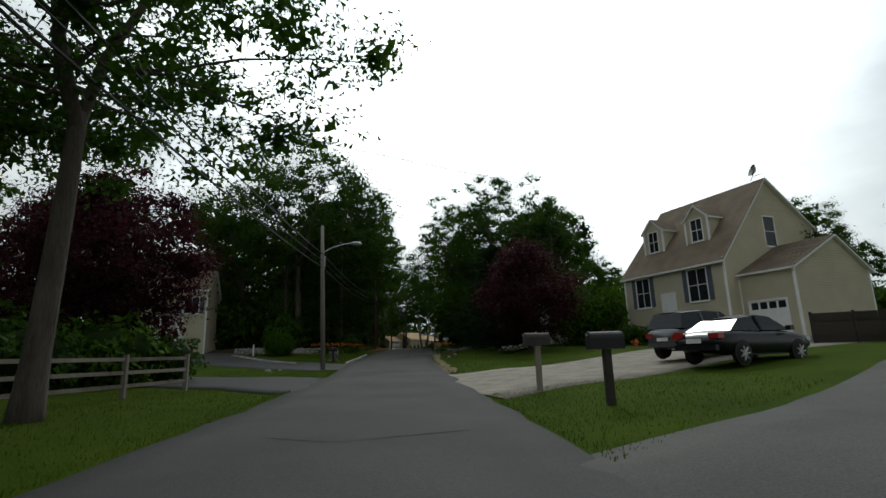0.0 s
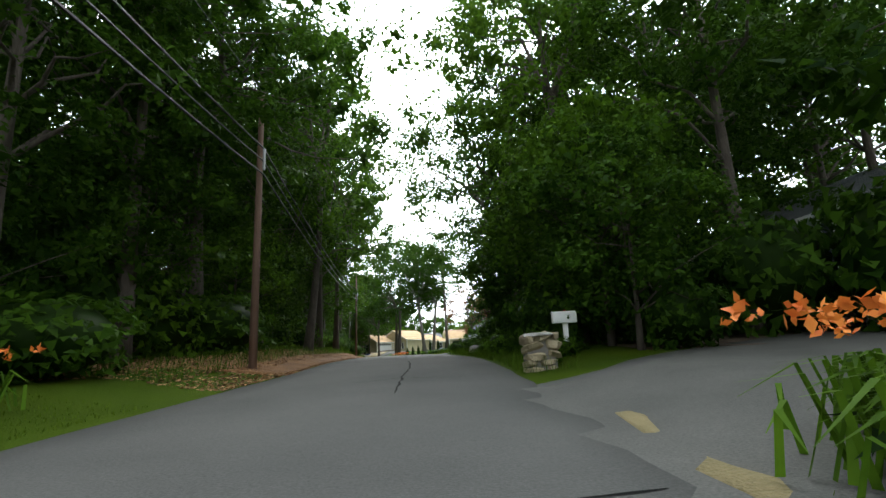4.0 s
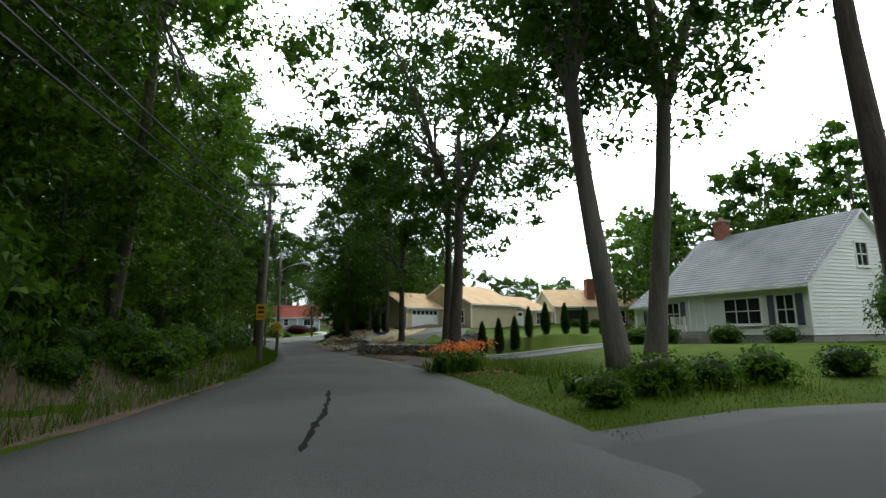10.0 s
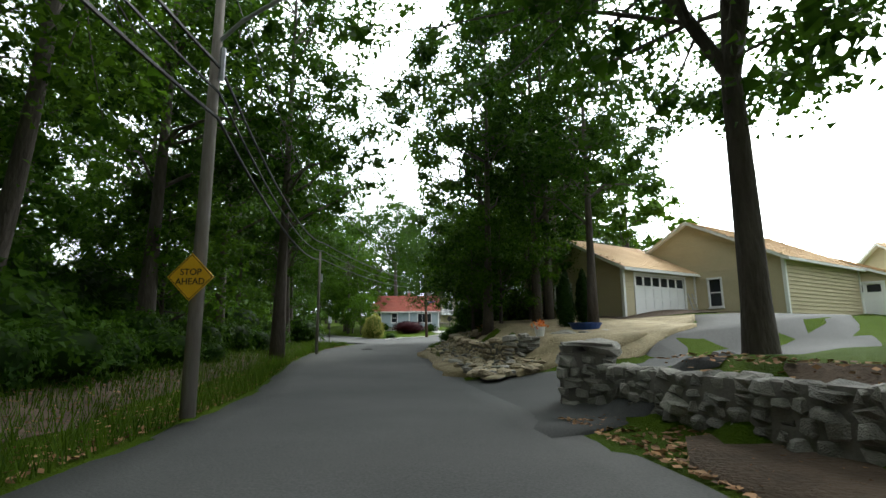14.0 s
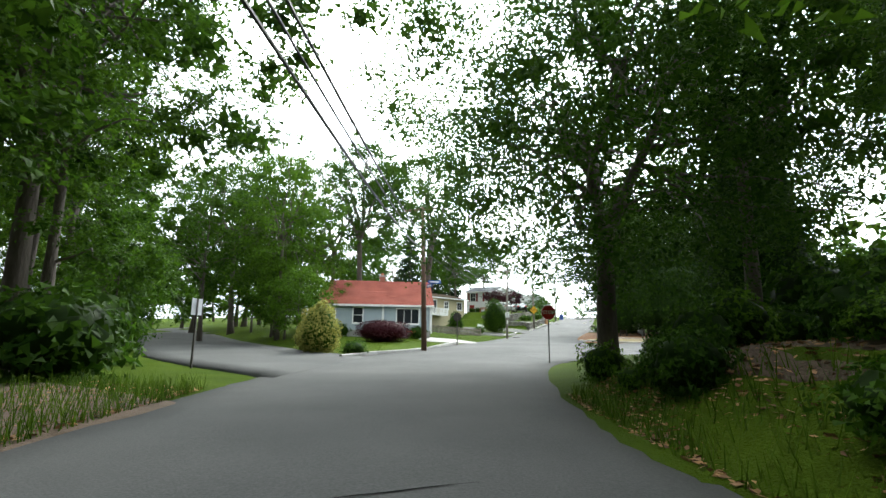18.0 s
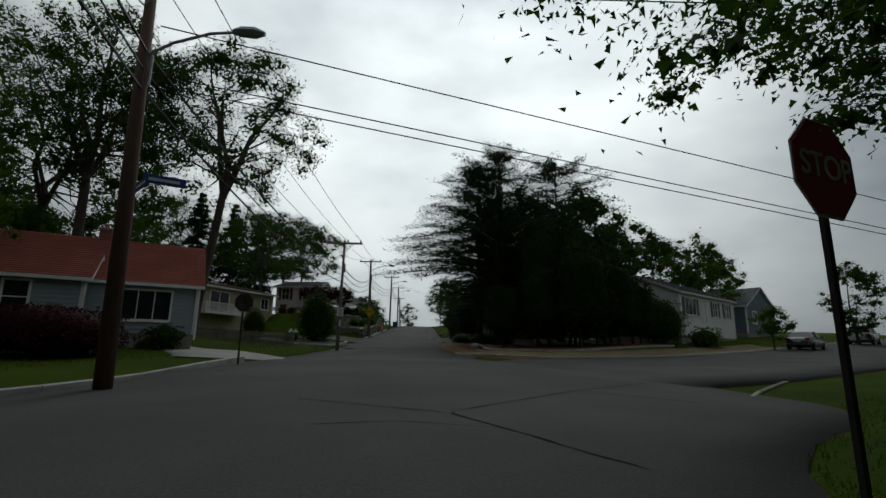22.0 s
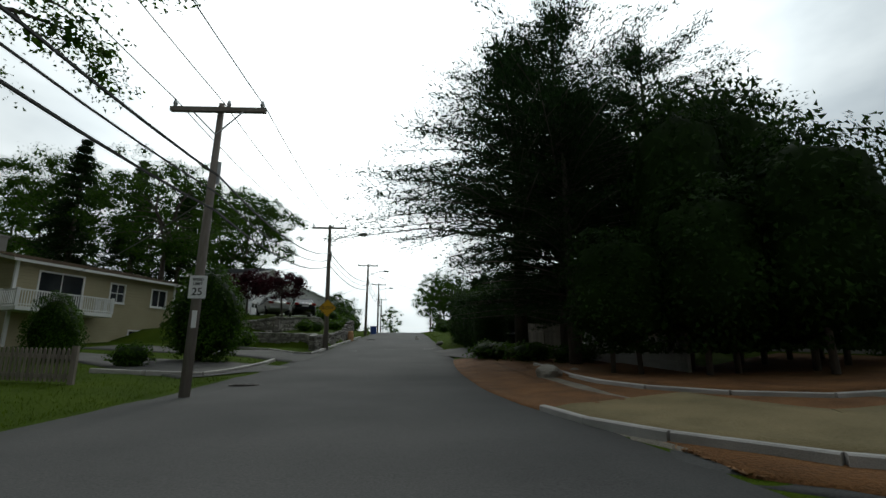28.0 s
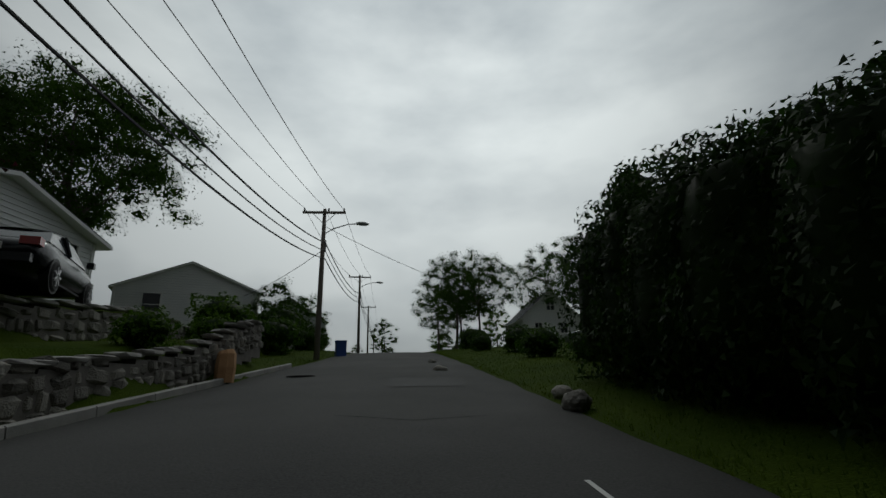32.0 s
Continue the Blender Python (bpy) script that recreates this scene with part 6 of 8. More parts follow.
for k, (zz, tr) in enumerate(((4.35, 20), (4.05, -55))):
    sn = thing("street_name_sign", pose(-24.1, 205.8, zg(-24.2, 206) + zz, 0, 0, tr), "small blue street name sign on the pole", "street sign")
    part("panel", Geo().box(0.12, 0.92, -0.012, 0.0, -0.1, 0.1), "sign_blue", sn)
    part("bar", Geo().box(0.22, 0.8, -0.02, -0.0125, -0.03, 0.03), "sign_white", sn)


# ---- vehicles ----
def car(x, y, yaw, mat, label, kind="sedan", z=None, scale=1.0):
    """A car along +x; body lofted from cross-sections."""
    zb = zg(x, y) if z is None else z
    ob = thing("car", pose(x, y, zb + 0.06, 0, 0, yaw) @ Matrix.Scale(scale, 4), label, "car", "parked cars")
    if kind == "sedan":
        low = [(-2.35, .55, .72), (-2.25, .35, .92), (-1.5, .22, .98), (-0.6, .2, .95), (0.6, .2, .95), (1.5, .22, .9), (2.15, .3, .78), (2.38, .42, .62)]
        top = [(-1.75, .96), (-1.1, 1.34), (-0.2, 1.45), (0.45, 1.4), (1.25, .95)]
        half, wheel_r, wx = 0.9, 0.33, (-1.4, 1.42)
    else:
        low = [(-2.3, .5, 1.0), (-2.25, .35, 1.1), (-1.4, .28, 1.1), (-0.4, .26, 1.08), (0.8, .26, 1.08), (1.5, .28, 1.05), (2.15, .34, .92), (2.3, .5, .72)]
        top = [(-2.22, 1.08), (-1.95, 1.66), (-0.6, 1.75), (0.35, 1.7), (1.2, 1.07)]
        half, wheel_r, wx = 0.92, 0.37, (-1.4, 1.42)
    g = Geo()
    xs = np.linspace(low[0][0], low[-1][0], 26)
    lows, highs = (np.interp(xs, [q[0] for q in low], [q[c] for q in low]) for c in (1, 2))
    for c in range(2):
        highs[1:-1] = (highs[:-2] + 2 * highs[1:-1] + highs[2:]) / 4
        lows[1:-1] = (lows[:-2] + 2 * lows[1:-1] + lows[2:]) / 4
    side = [(0.86, 0.0), (0.97, 0.16), (1.0, 0.45), (0.985, 0.72), (0.93, 0.93), (0.82, 1.0), (0.4, 1.045), (0.0, 1.06)]
    ring = [(-w, f) for w, f in side] + [(w, f) for w, f in side[-2::-1]]
    n_ring = len(ring)
    for xx, zl, zh in zip(xs, lows, highs):
        t = half * (1 - 0.2 * (max(0, abs(xx) - 1.5) / 0.88) ** 2)
        g.v += [(float(xx), w * t, float(zl + (zh - zl) * f)) for w, f in ring]
    for i in range(len(xs) - 1):
        for q in range(n_ring):
            a, b = i * n_ring + q, i * n_ring + (q + 1) % n_ring
            g.f.append((a, a + n_ring, b + n_ring, b))
    g.f += [tuple(range(n_ring)), tuple(range(n_ring * len(xs) - 1, n_ring * (len(xs) - 1) - 1, -1))]
    part("body", g, mat, ob, smooth=True)
    part("sill_trim", Geo().box(-1.0, 1.0, -half * 0.9, half * 0.9, 0.2, 0.26), "black", ob)
    for w in wx:
        for sy in (-1, 1):
            part("wheel_arch", Geo().tube([(w, sy * (half - 0.02), wheel_r - 0.05), (w, sy * (half + 0.006), wheel_r - 0.05)], wheel_r * 1.17, 22), "black", ob)
    roof = Geo()
    for xx, zz in top[1:-1]:
        w = half * 0.72
        roof.v += [(xx, w * f, zz + 0.045 * (1 - f * f) + 0.004) for f in (-1.02, -0.9, -0.5, 0, 0.5, 0.9, 1.02)]
    for i in range(len(top) - 3):
        for q in range(6):
            roof.f.append((7 * i + q, 7 * i + 7 + q, 7 * i + 8 + q, 7 * i + 1 + q))
    part("roof", roof, mat, ob, smooth=True)
    for i in (0, len(top) - 2):
        (x0, z0), (x1, z1) = top[i], top[i + 1]
        w0, w1 = (half * (0.9 if z < 1.1 else 0.72) for z in (z0, z1))
        gg = Geo()
        gg.quad((x0, -w0, z0), (x1, -w1, z1), (x1, w1, z1), (x0, w0, z0))
        part("windscreen" if i else "rear_window", gg, "glass", ob)
    for sy in (-1, 1):
        gg = Geo()
        pts = [(xx, sy * half * (0.9 if zz < 1.1 else 0.72), zz) for xx, zz in top]
        gg.v += pts
        gg.f.append(tuple(range(len(pts))))
        part("side_window", gg, "glass", ob)
        for xx in (-0.25,) if kind == "sedan" else (-0.9, 0.1):
            part("pillar", Geo().tube([(xx, sy * half * 0.905, 0.96 if kind == "sedan" else 1.08), (xx - 0.05, sy * half * 0.73, 1.43 if kind == "sedan" else 1.7)], 0.045, 5), mat, ob)
        part("mirror", Geo().box(0.85, 1.05, min(sy * 0.9, sy * 1.06), max(sy * 0.9, sy * 1.06), 0.95, 1.1), mat, ob)
        ex = low[-1][0]
        part("headlight", Geo().box(ex - 0.28, ex - 0.08, min(sy * .45, sy * .8), max(sy * .45, sy * .8), .62, .76), "lamp_clear", ob)
        bx = low[0][0]
        part("tail_light", Geo().box(bx - 0.02, bx + 0.25, min(sy * .5, sy * .84), max(sy * .5, sy * .84), .74, .9), "lamp_red", ob)
        for w in wx:
            wheel = new("wheel")
            wheel.parent = ob
            wheel.matrix_local = pose(w, sy * (half - 0.08), wheel_r - 0.06)
            part("tyre", Geo().tube([(0, -0.12, 0), (0, -0.09, 0), (0, 0.09, 0), (0, 0.12, 0)], [wheel_r * .85, wheel_r, wheel_r, wheel_r * .85], 20), "rubber", wheel)
            rim = Geo().tube([(0, sy * 0.123, 0), (0, sy * 0.13, 0)], wheel_r * 0.3, 12)
            for q in range(7):
                a = 2 * math.pi * q / 7
                rim.tube([(math.cos(a) * 0.06, sy * 0.127, math.sin(a) * 0.06), (math.cos(a) * wheel_r * .66, sy * 0.127, math.sin(a) * wheel_r * .66)], 0.03, 4)
            part("rim", rim, "rim", wheel)
    part("rear_bumper", Geo().box(low[0][0] - 0.06, low[0][0] + 0.1, -half * .82, half * .82, .38, .55), mat, ob)
    part("number_plate", Geo().box(low[0][0] - 0.075, low[0][0] - 0.055, -0.26, 0.26, .6, .74), "sign_white", ob)
    return ob


car(11.4, 15.8, 20, "car_black", "black sedan parked on the gravel drive")
car(12.3, 19.4, 20, "car_grey", "grey minivan parked on the gravel drive", "suv")
car(-25.5, 54.6, 100, "car_black", "black hatchback parked by the house", "suv")
car(-4.4, 246.0, 150, "car_black", "black sedan parked on the dark drive")
car(-22.0, 258.6, 110, "car_white", "silver hatchback parked above the stone walls")
car(-19.7, 259.5, 100, "car_black", "black sedan parked above the stone walls")
car(17.0, 229.5, 30, "car_grey", "grey sedan parked on the cross street")
car(34.0, 238.5, 30, "car_white", "white pickup parked on the cross street", "suv", scale=1.1)
car(1.0, 268.5, 120, "car_grey", "grey sedan parked on the lawn")


# ---- single trees and garden plants ----
def oak(k, x, y, scale=1.0, turn=0.0, label=OAK_L, stretch=1.0):
    return plant("oak_tree", OAKS[k], x, y, label, "tree", scale, turn, "tall oaks of the yards", stretch=stretch)


oak(0, -6.9, 10.0, 0.85, 40, "tall dark oak with thick trunk beside the fence")
oak(1, -12.5, 12.5, 0.9, 200, "tall dark oak behind the rail fence")
oak(2, -13.0, 3.5, 0.95, 100, "tall dark oak behind the rail fence")
purple = tree_meshes("purple_tree", 9.5, 1.2, 4.4, 0.2, "leaf_maroon", 201, 210, 130, 0.15, forks=9, spread=0.16, fill=0.2)
plant("copper_beech", purple, -13.4, 23.5, "dark purple-leaved tree behind the fence", "tree")
plant("copper_beech", purple, -20.0, 30, "dark purple-leaved tree behind the fence", "tree", 1.05, 120)
plant("red_maple", purple, 10.9, 41.8, "broad maroon-leaved maple on the lawn", "tree", 1.02, 75, stretch=0.95)
yew = conifer_meshes("yew", 11, 4.6, 0.25, 205, base=0.4, whorls=30, size=0.2, droop=0.05, ragged=0.5, each=8, per=10, power=0.6, dense=24)
plant("evergreen", yew, 10.0, 51.5, "large dark evergreen with feathery branches", "tree", 1.0, 20)
for x, y, s_, k in ((12, 74, 1.35, 0), (15.5, 79, 1.5, 1), (13, 84, 1.4, 0), (20.5, 52.5, 1.3, 2), (27, 57, 1.2, 0)):
    plant("small_tree", LOW[k], x, y, "young maple with bright green leaves", "tree", s_, 37 * x, "young maples")
willow = shell_meshes("weeping_bush", 1.6, 1.6, 2.3, 207, "leaf_light", 4500, 0.13, 2.4, 0.15, 0.15, up=-0.5)
bush("weeping_shrub", willow, -12.6, 52.5, "rounded weeping shrub with pale green leaves")
bush("weeping_shrub", willow, 19.2, 49.5, "rounded weeping shrub with pale green leaves", scale=2.6)
plant("oak_tree", tree_meshes("great_oak", 19, 5.0, 10.5, 0.46, "leaf_oak", 245, 240, 150, 0.16, forks=14, spread=0.1, lean=-0.09, top=0.3, split=0.38), 10.6, 84.2, "massive oak with heavy limbs over the road", "tree")
oak(2, 14.2, 105.5, 0.85, 10)
plant("tree", TALL[0], 12.2, 95.4, WOOD_L, "tree", 0.9, 40)
plant("evergreen", yew, 12.4, 96.2, "tall dark evergreen at the edge of the lawn", "tree", 0.82, 130, stretch=1.75)
for x, y, v in ((10.6, 94.6, 1.6), (12.4, 93.8, 1.9), (14.5, 95.6, 2.2)):
    bush("shrub", SHRUB[0], x, y, "large dark shrub on the lawn beside the drive", scale=v, turn=40 * x, group="shrubs beside the drive")
oak(1, -6.9, 71.0, 1.12, 60, "tall oak whose crown spreads over the road")
for x, y, v, k in ((-12.5, 62, 1.5, 0), (-21, 67, 1.2, 2), (17, 82, 1.25, 2), (25, 84, 1.25, 1)):
    oak(k, x, y, v, 70 * x)
plant("maple", tree_meshes("rust_maple", 9.5, 2.6, 3.6, 0.16, "leaf_rust", 209, 80, 70, 0.15, forks=14, spread=0.12, core=1, split=0.3), 11.2, 118.6, "thin maple with rusty brown leaves", "tree")
plant("pine", tree_meshes("tall_thin", 21, 9.5, 4.2, 0.24, "leaf_oak", 211, 70, 110, 0.18, forks=10, spread=0.16, core=4), 8.4, 126.2, "tall slender tree with bare lower trunk", "tree")
twin = tree_meshes("twin", 19, 8.0, 5.5, 0.3, "leaf_oak", 213, 120, 110, 0.18, bark="bark_pale", forks=9, spread=0.13, lean=-0.05, split=0.45)
plant("oak_tree", twin, 5.3, 131.3, "leaning oak with pale forked trunk on the lawn", "tree", 1.0, 0)
plant("oak_tree", twin, 6.5, 132.3, "leaning oak with pale forked trunk on the lawn", "tree", 0.95, 150)
oak(0, 0.9, 145.4, 1.28, 90)
oak(1, 0.5, 154.2, 1.2, 300)
oak(2, -3.3, 158.9, 0.95, 30)
for x, y, s_, k in ((-10.4, 171.0, 0.8, 0), (-8.3, 172.5, 0.85, 2), (-12.0, 176.5, 0.8, 1)):
    plant("tree", TALL[k], x, y, WOOD_L, "tree", s_, 50 * x, "trees above the rubble slope")
for x, y, v, k in ((-9.9, 171.6, 0.85, 0), (-11.8, 174.4, 0.95, 1), (-8.9, 175.4, 1.0, 0), (-12.8, 178.2, 1.1, 0)):
    plant("small_tree", LOW[k], x, y, "leafy young tree above the rubble slope", "tree", v, 71 * x, "young trees above the rubble slope")
plant("oak_tree", TALL[2], -18.6, 167.0, "thick dark trunk at the road's edge", "tree", 1.0, 15)
plant("oak_tree", tree_meshes("over", 12.5, 2.5, 8.6, 0.34, "leaf_oak", 215, 480, 260, 0.09, forks=16, spread=0.1, lean=0.08, top=0.1, split=0.36, core=9, fill=0.2), -15.4, 191.4, "dark spreading tree leaning over the crossing", "tree")
plant("oak_tree", OAKS[0], -10.5, 193.5, "dark spreading tree beside the crossing", "tree", 0.95, 120)
plant("oak_tree", OAKS[1], -8.0, 199.5, "dark spreading tree beside the crossing", "tree", 0.9, 20)
for x, y, s_, t_ in ((-44, 238, 1.25, 0), (-52, 228, 1.2, 80), (-30.5, 258, 0.74, 160), (-58, 240, 1.2, 240)):
    plant("oak_tree", OAKS[1], x, y, "tall oak behind the red-roofed cottage", "tree", s_, t_, "tall oaks behind the cottage")
tall_oak = tree_meshes("tall_oak", 24, 10.5, 6.6, 0.4, "leaf_oak", 247, 150, 130, 0.16, forks=12, spread=0.12, top=0.25, split=0.46, lean=0.06, core=10)
plant("oak_tree", tall_oak, -30.6, 232.6, "towering oak with high spreading limbs behind the cottage", "tree", 0.97, 0, "tall oaks behind the cottage")
plant("oak_tree", tall_oak, -37.5, 230.5, "towering oak with high spreading limbs behind the cottage", "tree", 1.0, 130, "tall oaks behind the cottage")
for x, y, s_, k in ((-38.5, 214, 0.75, 1), (-41, 218, 0.8, 1), (-37, 218.5, 0.6, 1), (-46, 214.5, 0.75, 0)):
    plant("tree", TALL[k], x, y, "slender light green tree beside the cottage", "tree", s_, 33 * x, "trees beside the cottage")
plant("tree", TALL[0], -27.5, 181.5, WOOD_L, "tree", 0.8, 20)
plant("tree", OAKS[2], -31.5, 187.0, "broad tree beside the side street", "tree", 1.1, 20)
for x, y, v, k in ((-37.4, 195.6, 0.9, 0), (-43.4, 201.6, 1.0, 1), (-49.4, 207.6, 1.1, 0), (-56.2, 215.8, 1.2, 1), (-34.8, 210.2, 0.85, 0), (-40.6, 216.8, 1.1, 1), (-47.6, 225.0, 1.3, 0), (-33.4, 192.4, 0.8, 1), (-37.6, 213.6, 1.0, 0)):
    plant("small_tree", LOW[k], x, y, "leafy young tree beside the side street", "tree", v, 47 * x, "young trees beside the side street")
for x, y, v in ((-64, 254, 0.8), (-71, 247, 0.75), (-79, 240, 0.8), (-92, 262, 0.9), (-66, 226, 0.8), (-84, 270, 0.8)):
    plant("tree", FAR[int(-x) % 3], x, y, "broad tree at the end of the side street", "tree", v, 31 * x, "trees at the end of the side street")
gold = shell_meshes("gold_bush", 1.5, 1.5, 2.9, 217, "leaf_gold", 4500, 0.12, 2.0, 0.45, 0.2, core="leaf_shade")
bush("golden_shrub", gold, -29.6, 202.6, "golden variegated evergreen shrub at the corner")
bush("golden_shrub", gold, -30.9, 204.6, "golden variegated evergreen shrub at the corner", scale=0.85, turn=90)
bush("shrub", SHRUB[0], -26.9, 201.0, "small dark green shrub at the corner", scale=0.5)
maroon = shell_meshes("maroon_bush", 2.1, 2.1, 1.7, 219, "leaf_maroon", 5000, 0.1, 2.2, 0.0, 0.12, core="leaf_maroon")
bush("maroon_shrub", maroon, -29.2, 213.6, "dense rounded maroon shrub on the lawn")
for x, y in ((-31.6, 218.2), (-28.0, 220.0), (-34.3, 217.6)):
    bush("shrub", SHRUB[2], x, y, "green shrub below the cottage window", scale=0.65, turn=x * 20, group="shrubs below the cottage")
arb = shell_meshes("arborvitae", 0.62, 0.62, 3.3, 221, "arborvitae", 2600, 0.1, 2.0, 0.6, 0.1)
for k, (x, y, v) in enumerate(((2.6, 146.9, 0.62), (3.7, 148.4, 0.66), (4.8, 149.5, 0.68), (5.9, 150.8, 0.62), (7.4, 153.0, 0.7), (9.2, 154.9, 0.72), (11.0, 156.5, 0.7), (13.0, 158.2, 0.75))):
    bush("arborvitae", arb, x, y, "dark columnar arborvitae beside the walk", "arborvitae", v, 70 * k, "row of arborvitae")
for x, y in ((-6.9, 168.9), (-6.2, 170.0)):
    bush("arborvitae", arb, x, y, "dark columnar arborvitae by the garage drive", "arborvitae", 0.75, x * 9, "arborvitae by the garage")
for k, (sv, lv) in enumerate(((262.6, 6.6), (264, 7.6), (259.5, 8.6), (256.5, 9.0), (253.5, 8.6))):
    x, y = place(sv, lv)
    bush("arborvitae", arb, x, y, "tall dark arborvitae behind the roadside hedge", "arborvitae", 1.7 + 0.15 * (k % 2), 60 * k, "tall arborvitae behind the hedge")
lilac = shell_meshes("lilac", 2.3, 2.3, 4.3, 223, "leaf_shade", 6500, 0.13, 2.0, 0.15, 0.3)
bush("lilac_bush", lilac, 18.5, 136.8, "large loose green shrub by the white gable", scale=0.8)
for x, y, s_ in ((13.2, 147.5, 0.7), (15.0, 144.2, 0.6), (16.2, 141.6, 0.5), (12.6, 149.8, 0.7), (26.0, 123.6, 0.7), (26.2, 120.5, 0.8), (26.0, 117, 0.8), (26.2, 113.6, 0.7), (4.9, 128.0, 0.45), (6.2, 128.6, 0.4),
                 (7.5, 129.0, 0.45), (3.6, 127.2, 0.35), (9.5, 129.3, 0.4), (17, 183, 0.6), (19.5, 183, 0.6), (22, 183, 0.7)):
    bush("shrub", SHRUB[int(x * 7) % 3], x, y, "rounded green garden shrub", scale=s_, turn=x * 40, group="garden shrubs")
for x, y, s_ in ((-12.5, 17.5, 1.3), (-11.4, 20.2, 1.5), (-13.2, 14.5, 1.4), (-10.6, 23.0, 1.2), (-16, 20, 1.8), (-9.8, 8.0, 0.8)):
    bush("shrub", SHRUB[int(-x * 7) % 3], x, y, "overgrown green shrub behind the rail fence", scale=s_, turn=x * 40, group="shrubs behind the rail fence")
for x, y, s_ in ((20.6, 43.6, 1.1), (21.6, 41.0, 1.0), (22.0, 38.6, 1.2), (19.8, 45.8, 0.9)):
    bush("shrub", SHRUB[0], x, y, "full green shrub below the front windows", scale=s_, turn=x * 40, group="shrubs before the beige house")

plant("oak_tree", OAKS[2], 37.5, 43.0, "dark tree beyond the garage wing", "tree", 0.72, 30)
dense = shell_meshes("ivy_mass", 2.3, 2.3, 9.5, 243, "leaf_dark", 12000, 0.15, 2.3, 0.2, 0.25)
bush("ivy_tree", dense, -8.3, 198.6, "tall ivy-clad dark tree at the corner lawn", "tree")
bush("ivy_tree", dense, -4.6, 203.0, "tall ivy-clad dark tree at the corner lawn", "tree", 0.6, 100)

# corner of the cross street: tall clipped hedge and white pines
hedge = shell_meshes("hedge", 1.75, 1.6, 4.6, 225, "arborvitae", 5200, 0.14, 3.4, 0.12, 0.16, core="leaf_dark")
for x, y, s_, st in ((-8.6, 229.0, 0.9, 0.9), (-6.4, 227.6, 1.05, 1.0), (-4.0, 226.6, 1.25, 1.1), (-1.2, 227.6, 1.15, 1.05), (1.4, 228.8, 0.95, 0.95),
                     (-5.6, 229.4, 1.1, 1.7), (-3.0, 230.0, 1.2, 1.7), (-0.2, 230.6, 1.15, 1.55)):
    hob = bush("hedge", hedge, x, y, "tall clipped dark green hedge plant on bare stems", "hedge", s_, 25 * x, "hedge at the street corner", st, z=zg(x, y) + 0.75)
    for dx, dy in ((-0.5, 0.1), (0.4, -0.2)):
        part("trunk", Geo().tube([(dx, dy, -1.1), (dx * 0.9, dy, 0.2), (dx * 0.6, dy * 0.5, 1.4)], [0.09, 0.08, 0.05], 7), "bark", hob, smooth=True)
bush("shrub", lilac, 4.6, 230.4, "loose rounded shrub at the end of the hedge", scale=0.85)
bush("shrub", SHRUB[1], 8.5, 230.5, "small green shrub before the ranch house", scale=0.9)
pine = conifer_meshes("white_pine", 15.5, 7.8, 0.3, 227, base=2.2, whorls=27, size=0.17, droop=-0.04, ragged=0.65, each=9, per=7, power=0.6, dense=32, skirt=0.6)
for x, y, s_, t_ in ((-6.8, 236.0, 1.12, 0), (-0.6, 237.6, 1.1, 70), (-3.8, 239.2, 0.95, 140), (-7.9, 233.4, 0.74, 210)):
    plant("white_pine", pine, x, y, "tall white pine with tiers of ragged boughs", "tree", s_, t_, "white pines at the corner")
high_pine = conifer_meshes("high_pine", 16.5, 8.2, 0.3, 228, base=5.6, whorls=24, size=0.17, droop=-0.01, ragged=0.6, each=9, per=12, power=0.7, dense=32, skirt=0.9)
plant("white_pine", high_pine, -8.0, 238.6, "tall white pine with high limbs over the street", "tree", 1.0, 40, "white pines at the corner")
for x, y, s_ in ((3, 240, 0.82), (9, 243, 0.72), (-1, 243, 0.8), (15, 246, 0.64), (21, 251, 0.6)):
    plant("tree", FAR[0], x, y, "broad tree behind the pines", "tree", s_, x * 30, "trees behind the houses")
plant("small_tree", tree_meshes("lollipop", 3.4, 1.2, 1.4, 0.08, "leaf_light", 229, 50, 60, 0.11, forks=5, spread=0.2), 13.5, 229.0, "small round-headed garden tree", "tree")
for x, y, s_ in ((36, 226, 0.55), (40, 230, 0.6), (44, 227, 0.6)):
    plant("tree", OAKS[2], x, y, "dark tree beside the cross street", "tree", s_, x * 30, "trees beside the cross street")
bush("shrub", arb, 4.0, 211.0, "tall dark arborvitae on the corner lawn", "arborvitae", 2.0)

# along the hill street
cone = shell_meshes("young_maple", 1.7, 1.7, 4.0, 231, "leaf_shade", 6500, 0.13, 2.0, 0.25, 0.2)
bush("young_tree", cone, -22.3, 238.4, "dense conical young tree on the lawn", "tree", 1.0)
bush("shrub", cone, -27.0, 236.5, "drooping green shrub before the balcony", scale=0.6)
bush("shrub", SHRUB[0], -24.0, 235.4, "small green shrub beside the fence", scale=0.5)
ball = tree_meshes("ball_maple", 3.6, 1.5, 1.7, 0.1, "leaf_maroon", 233, 60, 80, 0.11, forks=6, spread=0.2, top=0.0)
plant("small_maple", ball, -23.9, 257.6, "small round-headed maroon maple above the wall", "tree", 1.0, 0, "round maroon maples")
plant("small_maple", ball, -20.9, 255.6, "small round-headed maroon maple above the wall", "tree", 1.0, 90, "round maroon maples")
spruce = conifer_meshes("spruce", 14, 2.8, 0.25, 235, base=0.8, whorls=24, size=0.3, droop=0.4, ragged=0.3, each=6, per=9, power=0.9, dense=12)
for x, y, s_ in ((-36.5, 268, 1.2), (-40, 264, 1.25), (-34.5, 276, 1.15)):
    plant("spruce", spruce, x, y, "tall dark spruce with drooping boughs", "tree", s_, x * 9, "spruces behind the white house")
